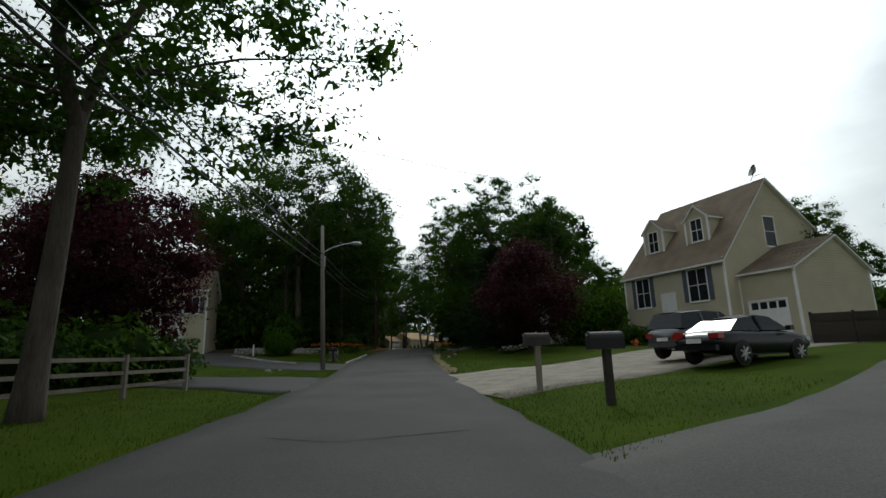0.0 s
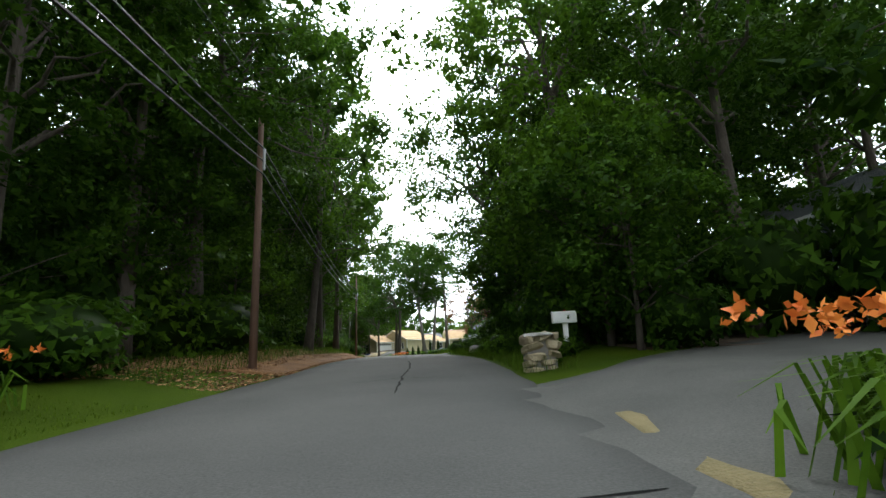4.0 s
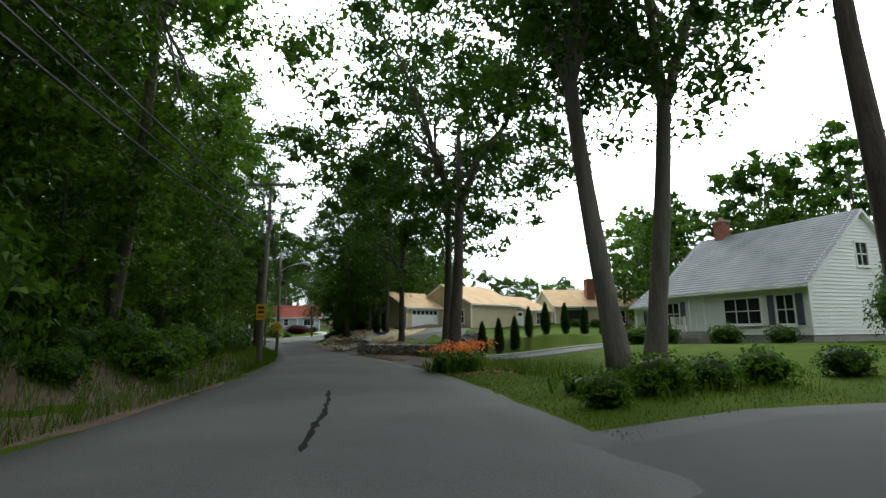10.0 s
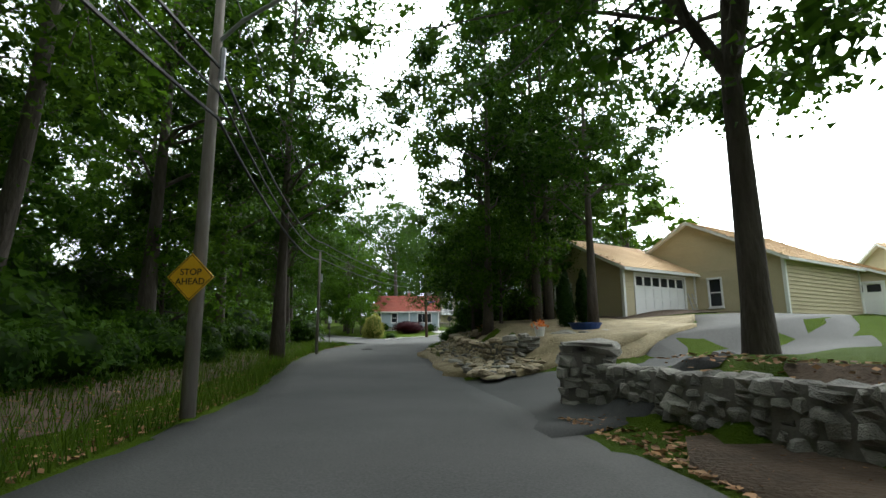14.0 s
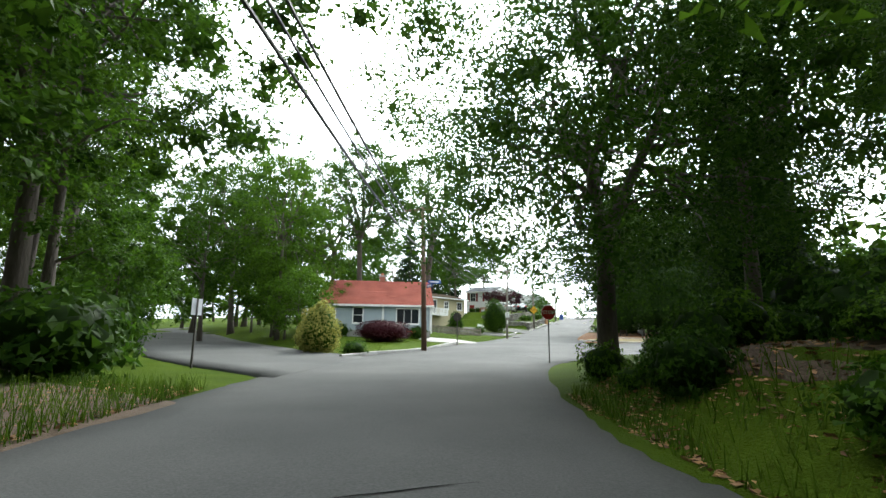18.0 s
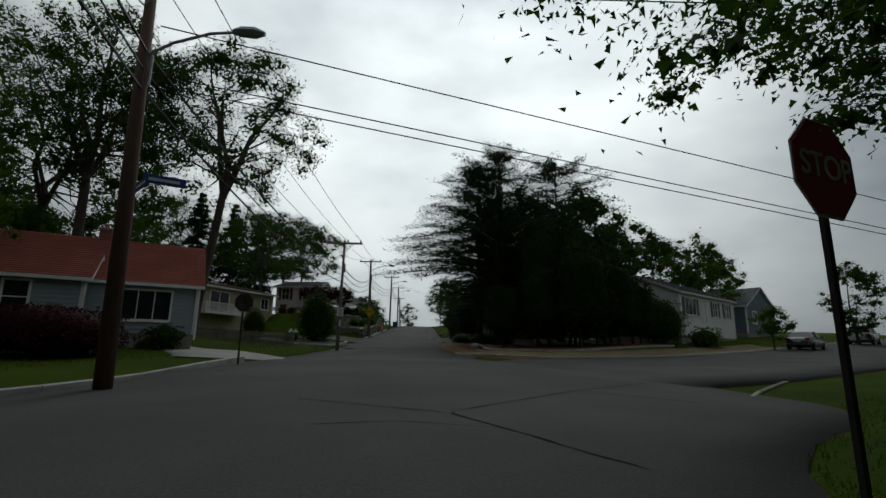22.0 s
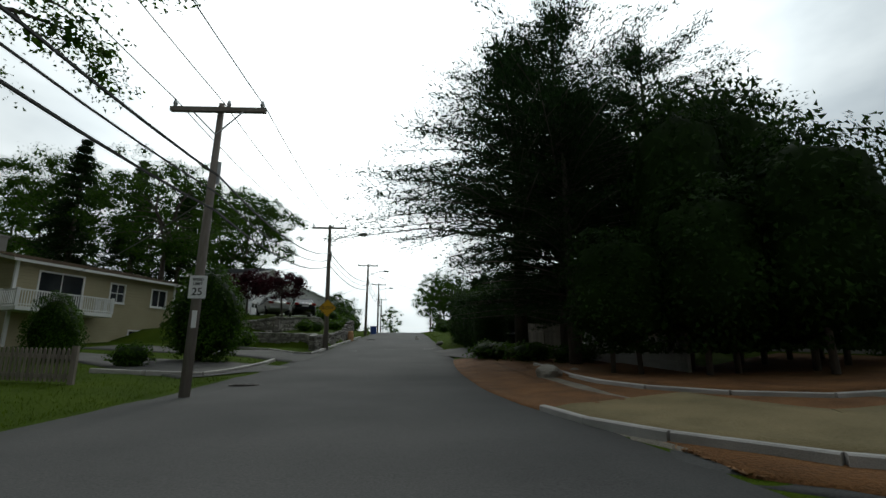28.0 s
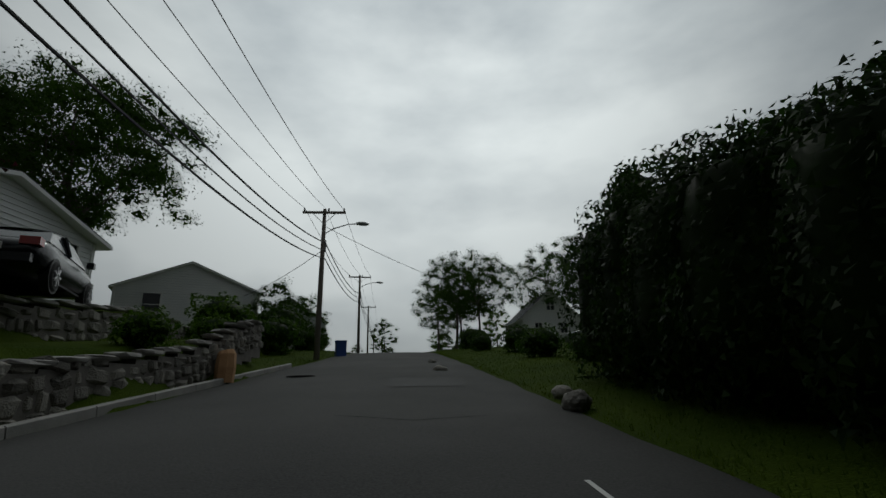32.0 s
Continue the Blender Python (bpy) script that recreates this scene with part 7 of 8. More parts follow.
for x, y, s_ in ((-31, 281, 0.95), (-37, 283, 1.0), (-27.5, 277, 0.85), (-45, 272, 1.0)):
    plant("oak_tree", OAKS[0], x, y, "oak rising behind the white house", "tree", s_, x * 7, "oaks behind the white house")
for s_, lat, k in ((249.6, 5.4, 0.72), (251.2, 5.3, 0.75), (252.8, 5.2, 0.74), (254.4, 5.2, 0.78), (256.0, 5.2, 0.8), (257.6, 5.2, 0.82), (259.2, 5.3, 0.84), (260.8, 5.5, 0.84), (255.2, 7.4, 0.95), (258.0, 7.6, 1.0), (261.0, 7.6, 1.0)):
    x, y = place(s_, lat)
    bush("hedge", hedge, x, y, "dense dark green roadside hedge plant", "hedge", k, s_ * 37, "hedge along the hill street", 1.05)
for k in range(7):
    bush("arborvitae", arb, -1.6 + 0.9 * k, 252.4 + 0.35 * k, "dark columnar arborvitae behind the parked car", "arborvitae", 1.15 + 0.1 * (k % 2), 50 * k, "row of arborvitae behind the car")
for s_, lat, k in ((266, 6.5, 0.6), (270, 6, 0.7), (275, 6.5, 0.8), (281, 5.5, 0.6), (288, 6, 0.9), (294, 7, 1.0)):
    x, y = place(s_, lat)
    bush("shrub", SHRUB[int(s_) % 3], x, y, "rounded green garden shrub", scale=k, turn=s_ * 9, group="garden shrubs up the hill")
for s_, lat, k, t_ in ((296, 8, 0.5, 0), (302, 6.5, 0.55, 1), (309, 8, 0.5, 2), (300, 16, 0.55, 0), (318, 6, 0.5, 1), (286, 15, 0.45, 2), (292, 22, 0.5, 0)):
    x, y = place(s_, lat)
    plant("tree", OAKS[t_], x, y, "rounded oak beside the hill street", "tree", k, s_ * 9, "trees up the hill")
for s_, lat, k in ((270, -7.5, 0.9), (274, -8, 1.1), (279, -7, 1.2), (284, -7.5, 1.2), (290, -7, 1.0), (268.5, -6.5, 0.6), (300, -8, 1.2)):
    x, y = place(s_, lat)
    bush("shrub", SHRUB[int(s_) % 3], x, y, "dense green shrub on the bank", scale=k, turn=s_ * 9, group="shrubs on the bank")
for s_, lat, k in ((288, -9, 0.75), (294, -8, 0.7)):
    x, y = place(s_, lat)
    plant("tree", LOW[2], x, y, "drooping small tree beside the hill street", "tree", k, s_ * 9)


# ---- flowers, hostas, lilies ----
def blades_mesh(name, count, r_, length, seed, mat, width=0.03):
    r = np.random.default_rng(seed)
    Q = []
    for _ in range(count):
        a, d = r.uniform(0, 2 * math.pi), abs(r.normal(0, r_))
        p = np.array([math.cos(a) * d, math.sin(a) * d, 0])
        b = r.uniform(0, 2 * math.pi)
        o = np.array([math.cos(b), math.sin(b), 0])
        s = np.array([-o[1], o[0], 0]) * width
        L = length * r.uniform(0.6, 1.2)
        m, t = p + o * 0.25 * L + (0, 0, 0.75 * L), p + o * 0.75 * L + (0, 0, r.uniform(0.35, 0.75) * L)
        Q += [[p - s, p + s, m + s * 0.8, m - s * 0.8], [m - s * 0.8, m + s * 0.8, t + s * 0.1, t - s * 0.1]]
    return loose_mesh(name, np.array(Q), mat)


def petals_mesh(name, count, r_, z0, z1, seed, mat, size=0.1):
    r = np.random.default_rng(seed)
    P = np.stack([r.normal(0, r_, count), r.normal(0, r_, count), r.uniform(z0, z1, count)], 1)
    P = np.repeat(P, 5, 0) + r.normal(0, size * 0.35, (count * 5, 3))
    return loose_mesh(name, leaf_quads(P, size, r, 0.6), mat)


lily_leaf, lily_petal = blades_mesh("lily_leaves", 170, 0.35, 0.75, 301, "leaf_light"), petals_mesh("lily_petals", 26, 0.4, 0.75, 1.05, 302, "petal_orange")
for x, y, s_ in ((-7.2, 55.6, 1.1), (-8.3, 56.4, 1.1), (-6.2, 57.6, 1.0), (-5.4, 58.6, 0.9), (-9.6, 57.2, 1.0), (4.3, 53.6, 1.1), (4.9, 54.4, 1.0), (0.8, 136.6, 1.0), (1.3, 137.3, 1.1), (0.5, 137.5, 0.9), (1.7, 138.2, 1.0), (1.5, 136.3, 0.9), (1.0, 138.3, 1.0), (-28.5, 219.6, 0.6)):
    ob = thing("daylily", pose(x, y, zg(x, y), 0, 0, x * 50) @ Matrix.Scale(s_, 4), "clump of orange daylilies with arching leaves", "flowers", "daylilies")
    part("foliage", lily_leaf, "", ob)
    part("blossom", lily_petal, "", ob)
hosta_leaf = blades_mesh("hosta_leaves", 150, 0.28, 0.42, 303, "leaf_shade", 0.06)
for x, y, s_ in ((4.6, 103.2, 1.1), (5.3, 103.8, 1.2), (5.9, 104.5, 1.0), (5.0, 104.4, 1.0), (0.9, 147.4, 1.2), (1.6, 147.9, 1.2), (0.4, 147.0, 1.0), (2.3, 148.3, 1.0), (3.8, 128.9, 1.0), (4.8, 130.1, 1.0)):
    ob = thing("hosta", pose(x, y, zg(x, y), 0, 0, x * 80) @ Matrix.Scale(s_, 4), "low clump of broad green hosta leaves", "plant", "hostas")
    part("foliage", hosta_leaf, "", ob)
sap = tree_meshes("sapling", 2.5, 0.7, 0.75, 0.03, "leaf_shade", 305, 34, 34, 0.09, forks=5, spread=0.25)
plant("sapling", sap, 9.2, 107.2, "young staked sapling on the lawn", "tree")
white_fl, red_fl = petals_mesh("white_petals", 40, 0.28, 0.25, 0.6, 307, "petal_white", 0.09), petals_mesh("red_petals", 26, 0.14, 0.3, 0.55, 308, "petal_orange", 0.08)
for x, y in ((9.0, 42.6), (9.9, 43.6), (11.0, 44.8), (12.2, 45.6)):
    ob = thing("flower_clump", pose(x, y, zg(x, y)), "clump of white flowers in the bed under the maple", "flowers", "white flower clumps")
    part("foliage", hosta_leaf, "", ob)
    part("blossom", white_fl, "", ob)


def pot(x, y, label="terracotta pot with red flowers", mat="terracotta", z=None, s_=1.0):
    ob = thing("flower_pot", pose(x, y, zg(x, y) if z is None else z) @ Matrix.Scale(s_, 4), label, "flower pot", "flower pots")
    part("pot", Geo().tube([(0, 0, 0), (0, 0, 0.3), (0, 0, 0.34)], [0.14, 0.2, 0.22], 14), mat, ob)
    part("blossom", red_fl, "", ob)


for x, y in ((16.6, 37.6), (17.6, 36.4), (18.6, 35.5)):
    pot(x, y)


# ---- grass, leaf litter ----
def scatter(name, s0, s1, a, b, count, seed, maker, mat, label, category, lift=0.0):
    r = np.random.default_rng(seed)
    s, f = r.uniform(s0, s1, count), r.uniform(0, 1, count) ** 1.5
    x0, y0 = np.interp(s, FINE_S, FX), np.interp(s, FINE_S, FY)
    tx, ty = np.interp(s, FINE_S, TX), np.interp(s, FINE_S, TY)
    left = a < 0
    e = np.interp(s, EDGE[:, 0], EDGE[:, 1 if left else 2])
    lat = (-1 if left else 1) * (e + abs(a) + f * (abs(b) - abs(a)))
    x, y = x0 + lat * ty, y0 - lat * tx
    ok = side_road_mask(x, y) < 0.05
    for n, (line, half, m) in SIDE.items():
        ok &= _off_line(x, y, line) > half + 0.3
    x, y = x[ok], y[ok]
    P = np.stack([x, y, ground_at(x, y) + lift], 1)
    return tagged(new(name, loose_mesh(name, maker(P, r), mat)), label, category, kind="stuff")


def blades(P, r, h=0.05):
    n = len(P)
    a = r.uniform(0, 2 * math.pi, n)
    o = np.stack([np.cos(a), np.sin(a), np.zeros(n)], 1)
    s = np.stack([-o[:, 1], o[:, 0], np.zeros(n)], 1) * 0.009
    L = (h * r.uniform(0.5, 1.4, n))[:, None]
    up = np.array([0, 0, 1.0])
    tip = P + o * L * 0.45 + up * L
    return np.stack([P - s, P + s, tip + s * 0.25, tip - s * 0.25], 1)


def flat_leaves(P, r):
    q = leaf_quads(P, 0.13, r, 0.6)
    q[:, :, 2] = P[:, None, 2] + (q[:, :, 2] - P[:, None, 2]) * 0.35 + 0.03
    return q


def tufts(P, r):
    return blades(P, r, 0.28)


for k, (s0, s1, a, b, n) in enumerate(((0, 60, .02, 7, 26000), (0, 36, -.02, -6, 15000), (40, 60, -.3, -6, 8000), (86, 142, .05, 9, 30000), (186, 220, .05, 7, 10000), (196, 250, -.1, -8, 22000), (244, 290, .05, 3, 9000), (262, 300, -.1, -4, 6000))):
    scatter("grass", s0, s1, a, b, n, 400 + k, blades, "grass", "short green grass along the road's edge", "grass")
for k, (s0, s1, a, b, n) in enumerate(((110, 190, -.05, -3, 26000), (62, 112, -1.5, -6, 7000), (62, 92, .1, 1.5, 2500), (170, 190, .1, 2, 2500), (126, 150, 2.0, 5, 4000))):
    scatter("tall_grass", s0, s1, a, b, n, 420 + k, tufts, "weeds", "tall weeds and grass at the wood's edge", "grass")
scatter("leaf_litter", 62, 116, -.02, -7, 30000, 440, flat_leaves, "litter", "dry brown leaves lying on the bank", "leaves")
scatter("leaf_litter", 134, 160, .1, 3.2, 6000, 441, flat_leaves, "litter", "dry brown leaves below the stone wall", "leaves")
scatter("leaf_litter", 220, 244, .1, 6, 14000, 442, flat_leaves, "litter", "brown pine needles and leaves on the bed", "leaves")
scatter("leaf_litter", 130, 190, -.1, -3, 8000, 443, flat_leaves, "litter", "dry brown leaves at the wood's edge", "leaves")
scatter("leaf_litter", 172, 192, .1, 5, 6000, 444, flat_leaves, "litter", "dry brown leaves on the slope", "leaves")


# ---- walls of stone, kerbs, fences ----
def stone_mesh(name, seed, mat, flat=1.0):
    """A worn field stone about 1 x 1 x 1: a cube with cut corners, pushed about."""
    r = np.random.default_rng(seed)
    bm = bmesh.new()
    bmesh.ops.create_cube(bm, size=1.0)
    bmesh.ops.bevel(bm, geom=bm.edges[:], offset=0.25, segments=1, affect="EDGES")
    for v in bm.verts:
        v.co += Vector(tuple(r.normal(0, 0.055, 3)))
        v.co.z *= flat
    me = bpy.data.meshes.new(name)
    bm.to_mesh(me)
    bm.free()
    me.materials.append(M[mat])
    return me


STONES = {m: [stone_mesh("stone", 600 + i, m) for i in range(8)] for m in ("stone", "stone_tan", "granite")}


def put(name, me, parent, m, label=""):
    ob = new(name, me)
    ob.parent = parent
    ob.matrix_local = parent.matrix_world.inverted() @ m
    return tagged(ob, label) if label else ob


def stone_wall(pts, h0, h1, label, seed, mat="stone", thick=0.45, course=0.24, length=0.42, base=None, cap="", rough=0.03, gap=0.97, name="stone_wall", core=True):
    """Courses of single stones along a line, with a darker core between their faces."""
    r = np.random.default_rng(seed)
    pts = np.asarray(pts, float)
    d = np.r_[0, np.cumsum(np.hypot(*np.diff(pts, axis=0).T))]

    def at(u):
        x, y = np.interp(u, d, pts[:, 0]), np.interp(u, d, pts[:, 1])
        a, b = min(max(u - 0.2, 0), d[-1] - 0.4), min(max(u - 0.2, 0), d[-1] - 0.4) + 0.4
        turn = math.degrees(math.atan2(np.interp(b, d, pts[:, 1]) - np.interp(a, d, pts[:, 1]), np.interp(b, d, pts[:, 0]) - np.interp(a, d, pts[:, 0])))
        return float(x), float(y), (zg(x, y) - 0.15 if base is None else float(np.interp(u, d, base))), turn
    top = lambda u: h0 + (h1 - h0) * u / d[-1]
    x, y, z, t = at(0)
    ob = thing(name, pose(x, y, z), label, "stone wall", kind="structure")
    if core:
        g = Geo()
        n = max(2, int(d[-1] / 0.8))
        for k in range(n):
            u0, u1 = d[-1] * k / n, d[-1] * (k + 1) / n
            xa, ya, za, ta = at((u0 + u1) / 2)
            g.box(-(u1 - u0) / 2, (u1 - u0) / 2, -thick * 0.36, thick * 0.36, -0.3, top(u0) - 0.09, pose(xa - x, ya - y, za - z, 0, 0, ta))
        part("core", g, "mortar", ob)
    row, zz = 0, 0.0
    hmax = max(h0, h1)
    while zz < hmax - 0.05:
        ch = course * r.uniform(0.85, 1.2)
        u = -0.1 * r.random()
        while u < d[-1] - 0.05:
            L = length * r.uniform(0.45, 1.5)
            if zz + ch * 0.6 < top(u):
                xa, ya, za, ta = at(min(max(u + L / 2, 0), d[-1]))
                hh = ch * r.uniform(0.8, 1.45)
                m = pose(xa, ya, za + zz + ch / 2, r.normal(0, 6), r.normal(0, 8), ta + r.normal(0, 6)) @ Matrix.Diagonal((L * gap, thick * r.uniform(0.9, 1.12) + rough * r.normal(), hh * gap, 1))
                put("stone", STONES[mat][int(r.integers(8))], ob, m)
            u += L
        zz += ch
    if cap:
        u = 0.0
        while u < d[-1] - 0.2:
            L = min(0.9 * r.uniform(0.7, 1.3), d[-1] - u)
            xa, ya, za, ta = at(u + L / 2)
            put("cap_stone", STONES[cap][int(r.integers(8))], ob, pose(xa, ya, za + top(u + L / 2) + 0.05, 0, 0, ta) @ Matrix.Diagonal((L * 1.02, thick * 1.15, 0.11, 1)))
            u += L
    return ob


def boulder(x, y, sx, sy, sz, label, seed, mat="stone", group="", sink=0.3, turn=0.0):
    r = np.random.default_rng(seed)
    bm = bmesh.new()
    bmesh.ops.create_icosphere(bm, subdivisions=3, radius=0.5)
    for v in bm.verts:
        p = v.co * 2.2
        v.co *= 1 + 0.35 * noise.noise((p.x + seed, p.y, p.z)) + 0.12 * noise.noise((p.x * 3 + seed, p.y * 3, p.z * 3))
        v.co.x, v.co.y, v.co.z = v.co.x * sx, v.co.y * sy, v.co.z * sz
    me = bpy.data.meshes.new("boulder")
    bm.to_mesh(me)
    bm.free()
    me.materials.append(M[mat])
    ob = new("boulder", me)
    ob.matrix_world = pose(x, y, zg(x, y) + sz * (0.5 - sink), 0, 0, turn)
    return tagged(ob, label, "rock", group)


def kerb(line, label="granite kerb stones along the road", h=0.15, w=0.15, step=1.7, mat="granite", lift=0.0, name="kerb"):
    pts = resample(line, 0.25)
    ob = thing(name, pose(float(pts[0, 0]), float(pts[0, 1]), zg(*pts[0])), label, "kerb", kind="structure")
    n = max(1, int(len(pts) * 0.25 / step))
    cuts = np.linspace(0, len(pts) - 1, n + 1).astype(int)
    inv = ob.matrix_world.inverted()
    for a, b in zip(cuts[:-1], cuts[1:]):
        p, q = pts[a], pts[b]
        dx, dy = q - p
        L = math.hypot(dx, dy) - 0.02
        zp, zq = zg(*p), zg(*q)
        m = inv @ pose((p[0] + q[0]) / 2, (p[1] + q[1]) / 2, max((zp + zq) / 2, 0) + lift, 0, math.degrees(-math.atan2(zq - zp, L)), math.degrees(math.atan2(dy, dx)))
        part("kerb_stone", Geo().prism([(-w / 2, -0.3), (w / 2, -0.3), (w / 2, h - 0.02), (w / 2 - 0.025, h), (-w / 2 + 0.025, h), (-w / 2, h - 0.02)], -L / 2, L / 2, m @ Matrix(((0, 0, 1, 0), (1, 0, 0, 0), (0, 1, 0, 0), (0, 0, 0, 1)))), mat, ob)
    return ob


def fence_run(line, label, kind, h=1.6, mat="fence_wood", name="fence", z_off=0.0):
    """Posts, rails and boards along a line: rail, stockade, panel or picket."""
    pts = np.asarray(line, float)
    d = np.r_[0, np.cumsum(np.hypot(*np.diff(pts, axis=0).T))]
    at = lambda u: (float(np.interp(u, d, pts[:, 0])), float(np.interp(u, d, pts[:, 1])))
    x0, y0 = at(0)
    z0 = zg(x0, y0)
    ob = thing(name, pose(x0, y0, z0), label, "fence", kind="structure")
    bay = 2.4
    n = max(1, round(d[-1] / bay))
    g_post = Geo().box(-0.06, 0.06, -0.06, 0.06, -0.3, h + 0.06).mesh("post", M[mat])
    wide = {"stockade": 0.105, "panel": 0.19, "picket": 0.07}.get(kind, 0)
    tip = {"stockade": 0.06, "picket": 0.05}.get(kind, 0)
    if wide:
        g_board = Geo().prism([(-wide / 2, 0.04), (wide / 2, 0.04), (wide / 2, h - tip), (0, h), (-wide / 2, h - tip)], -0.012, 0.012, Matrix(((1, 0, 0, 0), (0, 0, 1, 0), (0, 1, 0, 0), (0, 0, 0, 1)))).mesh("board", M[mat])
    for k in range(n + 1):
        x, y = at(d[-1] * k / n)
        put("post", g_post, ob, pose(x, y, zg(x, y) + z_off))
        if k == n:
            break
        xa, ya = at(d[-1] * (k + 1) / n)
        za, zb = zg(x, y) + z_off, zg(xa, ya) + z_off
        L = math.hypot(xa - x, ya - y)
        turn, tilt = math.degrees(math.atan2(ya - y, xa - x)), math.degrees(-math.atan2(zb - za, L))
        m = Matrix.Translation((-x0, -y0, -z0)) @ pose(x, y, za, 0, tilt, turn)
        for f in ((0.3, 0.62, 0.94) if kind == "rail" else (0.2, 0.75)):
            part("rail", Geo().box(0, L, 0.015 if wide else -0.025, 0.06 if wide else 0.025, f * h - 0.05, f * h + 0.05, m), mat, ob)
        if wide:
            step_ = wide * (1.75 if kind == "picket" else 1.04)
            c = int(L / step_)
            for q in range(c):
                f = (q + 0.5) / c
                xx, yy = x + (xa - x) * f, y + (ya - y) * f
                put("picket" if kind == "picket" else "board", g_board, ob, pose(xx, yy, zg(xx, yy) + z_off, 0, 0, turn))
    return ob


# dry stone walls of the bend
stone_wall([(2.6, 149.6), (0.9, 148.6), (0.0, 148.6), (-2.1, 151.6), (-4.1, 154.8), (-6.1, 158.2)], 0.95, 0.9, "dry wall of grey field stones below the lawn", 700, "stone", 0.5, 0.165, 0.31, rough=0.05)
stone_wall([(-6.7, 158.5), (-5.9, 158.2)], 1.15, 1.15, "square stone pillar at the end of the wall", 701, "stone", 0.8, 0.2, 0.42, cap="stone")
stone_wall([(-8.5, 164.2), (-9.4, 165.5), (-10.6, 168.0), (-12.3, 172.2)], 0.95, 0.8, "low wall of tan field stones above the rubble slope", 702, "stone_tan", 0.5, 0.17, 0.34, rough=0.06)
stone_wall([(-8.7, 164.3), (-7.9, 164.5)], 1.05, 0.95, "stepped stack of flat stones at the wall's end", 703, "stone", 0.6, 0.15, 0.4, rough=0.06, core=False)
rubble = thing("rubble_slope", pose(*place(167, 3), zg(*place(167, 3))), "flat loose stones scattered on the slope", "stones", kind="structure")
rr_ = np.random.default_rng(705)
for _ in range(290):
    sv = 162.6 + 15 * rr_.random() ** 1.3
    x, y = place(sv, rr_.uniform(2.5, 4.2) + rr_.random() * 0.5)
    L = rr_.uniform(0.18, 0.6)
    put("stone", STONES["stone_tan" if rr_.random() < 0.7 else "stone"][int(rr_.integers(8))], rubble, pose(x, y, zg(x, y) + 0.19, rr_.normal(0, 12), rr_.normal(0, 12), rr_.uniform(0, 360)) @ Matrix.Diagonal((L, L * rr_.uniform(0.5, 0.9), rr_.uniform(0.08, 0.2), 1)))
for k, (x, y, a) in enumerate(((-7.0, 165.6, 0.9), (-6.2, 166.0, 0.7), (-7.9, 164.9, 0.8), (-5.6, 166.8, 0.6))):
    boulder(x, y, a, a * 0.7, a * 0.45, "flat grey rock beside the stone stack", 710 + k, "stone", "rocks beside the stack", 0.35, 40 * k)
pot(-7.6, 164.4, "white plastic pot with red flowers on the stones", "plastic_white", zg(-7.6, 164.4) + 0.2, 0.85)
tub = thing("plastic_tub", pose(-6.2, 167.6, zg(-6.2, 167.6)), "shallow blue plastic tub on the slope", "tub")
part("tub", Geo().tube([(0, 0, 0), (0, 0, 0.3), (0, 0, 0.34)], [0.4, 0.55, 0.58], 16), "bin_blue", tub)
part("rim", Geo().tube([(0, 0, 0.342), (0, 0, 0.37)], [0.6, 0.6], 16), "bin_blue", tub)

# retaining walls below the white house, with pale caps
lower = [place(s_, -np.interp(s_, (251, 268), (5.75, 4.75))) for s_ in (251.6, 254, 257, 260, 263, 266, 268)]
stone_wall([(-23.4, 250.7), (-20.5, 250.4)] + [(-18.2, 250.7)] + lower, 1.0, 0.85, "mortared wall of mixed stones with a pale cap along the street", 720, "stone", 0.4, 0.25, 0.42, cap="granite",
           base=[4.75, 4.72, 4.7] + [zg(*place(s_, -5.1)) - 0.1 for s_ in (251.6, 254, 257, 260, 263, 266, 268)])
upper = [place(s_, -np.interp(s_, (252, 285), (8.6, 7.0))) for s_ in (254.0, 258, 262, 267, 272, 278)]
stone_wall([(-25.5, 254.0), (-22.4, 253.3)] + upper, 1.0, 0.8, "upper mortared stone terrace wall", 721, "stone", 0.4, 0.26, 0.45, cap="granite",
           base=[5.75, 5.75] + [zg(*place(s_, -7.4)) - 0.05 for s_ in (254.0, 258, 262, 267, 272, 278)])
# walls and rocks of the first street
stone_wall([(-17.6, 54.4), (-12.5, 55.8), (-8.2, 57.4)], 0.75, 0.6, "low dry wall of pale field stones", 730, "granite", 0.5, 0.22, 0.4, rough=0.06)
for k, (x, y, a) in enumerate(((-6.8, 56.9, 0.5), (-5.9, 58.4, 0.4), (4.75, 45.4, 0.5), (4.2, 44.7, 0.3), (-7.9, 30.5, 0.35), (-7.3, 30.9, 0.3), (4.9, 76.0, 0.8), (5.4, 77.2, 0.6), (0.2, 138.0, 0.5), (-9.2, 231.0, 0.35), (-10.5, 230.2, 0.85), (-8.8, 253.9, 0.6),
                               (-8.4, 255.2, 0.45), (-9.0, 263, 0.5), (-8.2, 268, 0.45), (-12.2, 200.2, 0.7), (-11.2, 200.6, 0.5))):
    boulder(x, y, a, a * 0.8, a * 0.65, "weathered pale grey rock on the verge", 740 + k, "stone", "rocks on the verge", 0.25, 55 * k)
for k, (s_, lat) in enumerate(((77, -8), (88, -8.4), (99, -8.2), (112, -8.6), (119, -8.2), (126, -8.6))):
    a, b = place(s_, lat), place(s_ + 4.5, lat - 0.4)
    stone_wall([a, b], 0.8, 0.5, "tumbled dry stone wall in the wood", 760 + k, "stone", 0.7, 0.28, 0.5, rough=0.12, core=False)
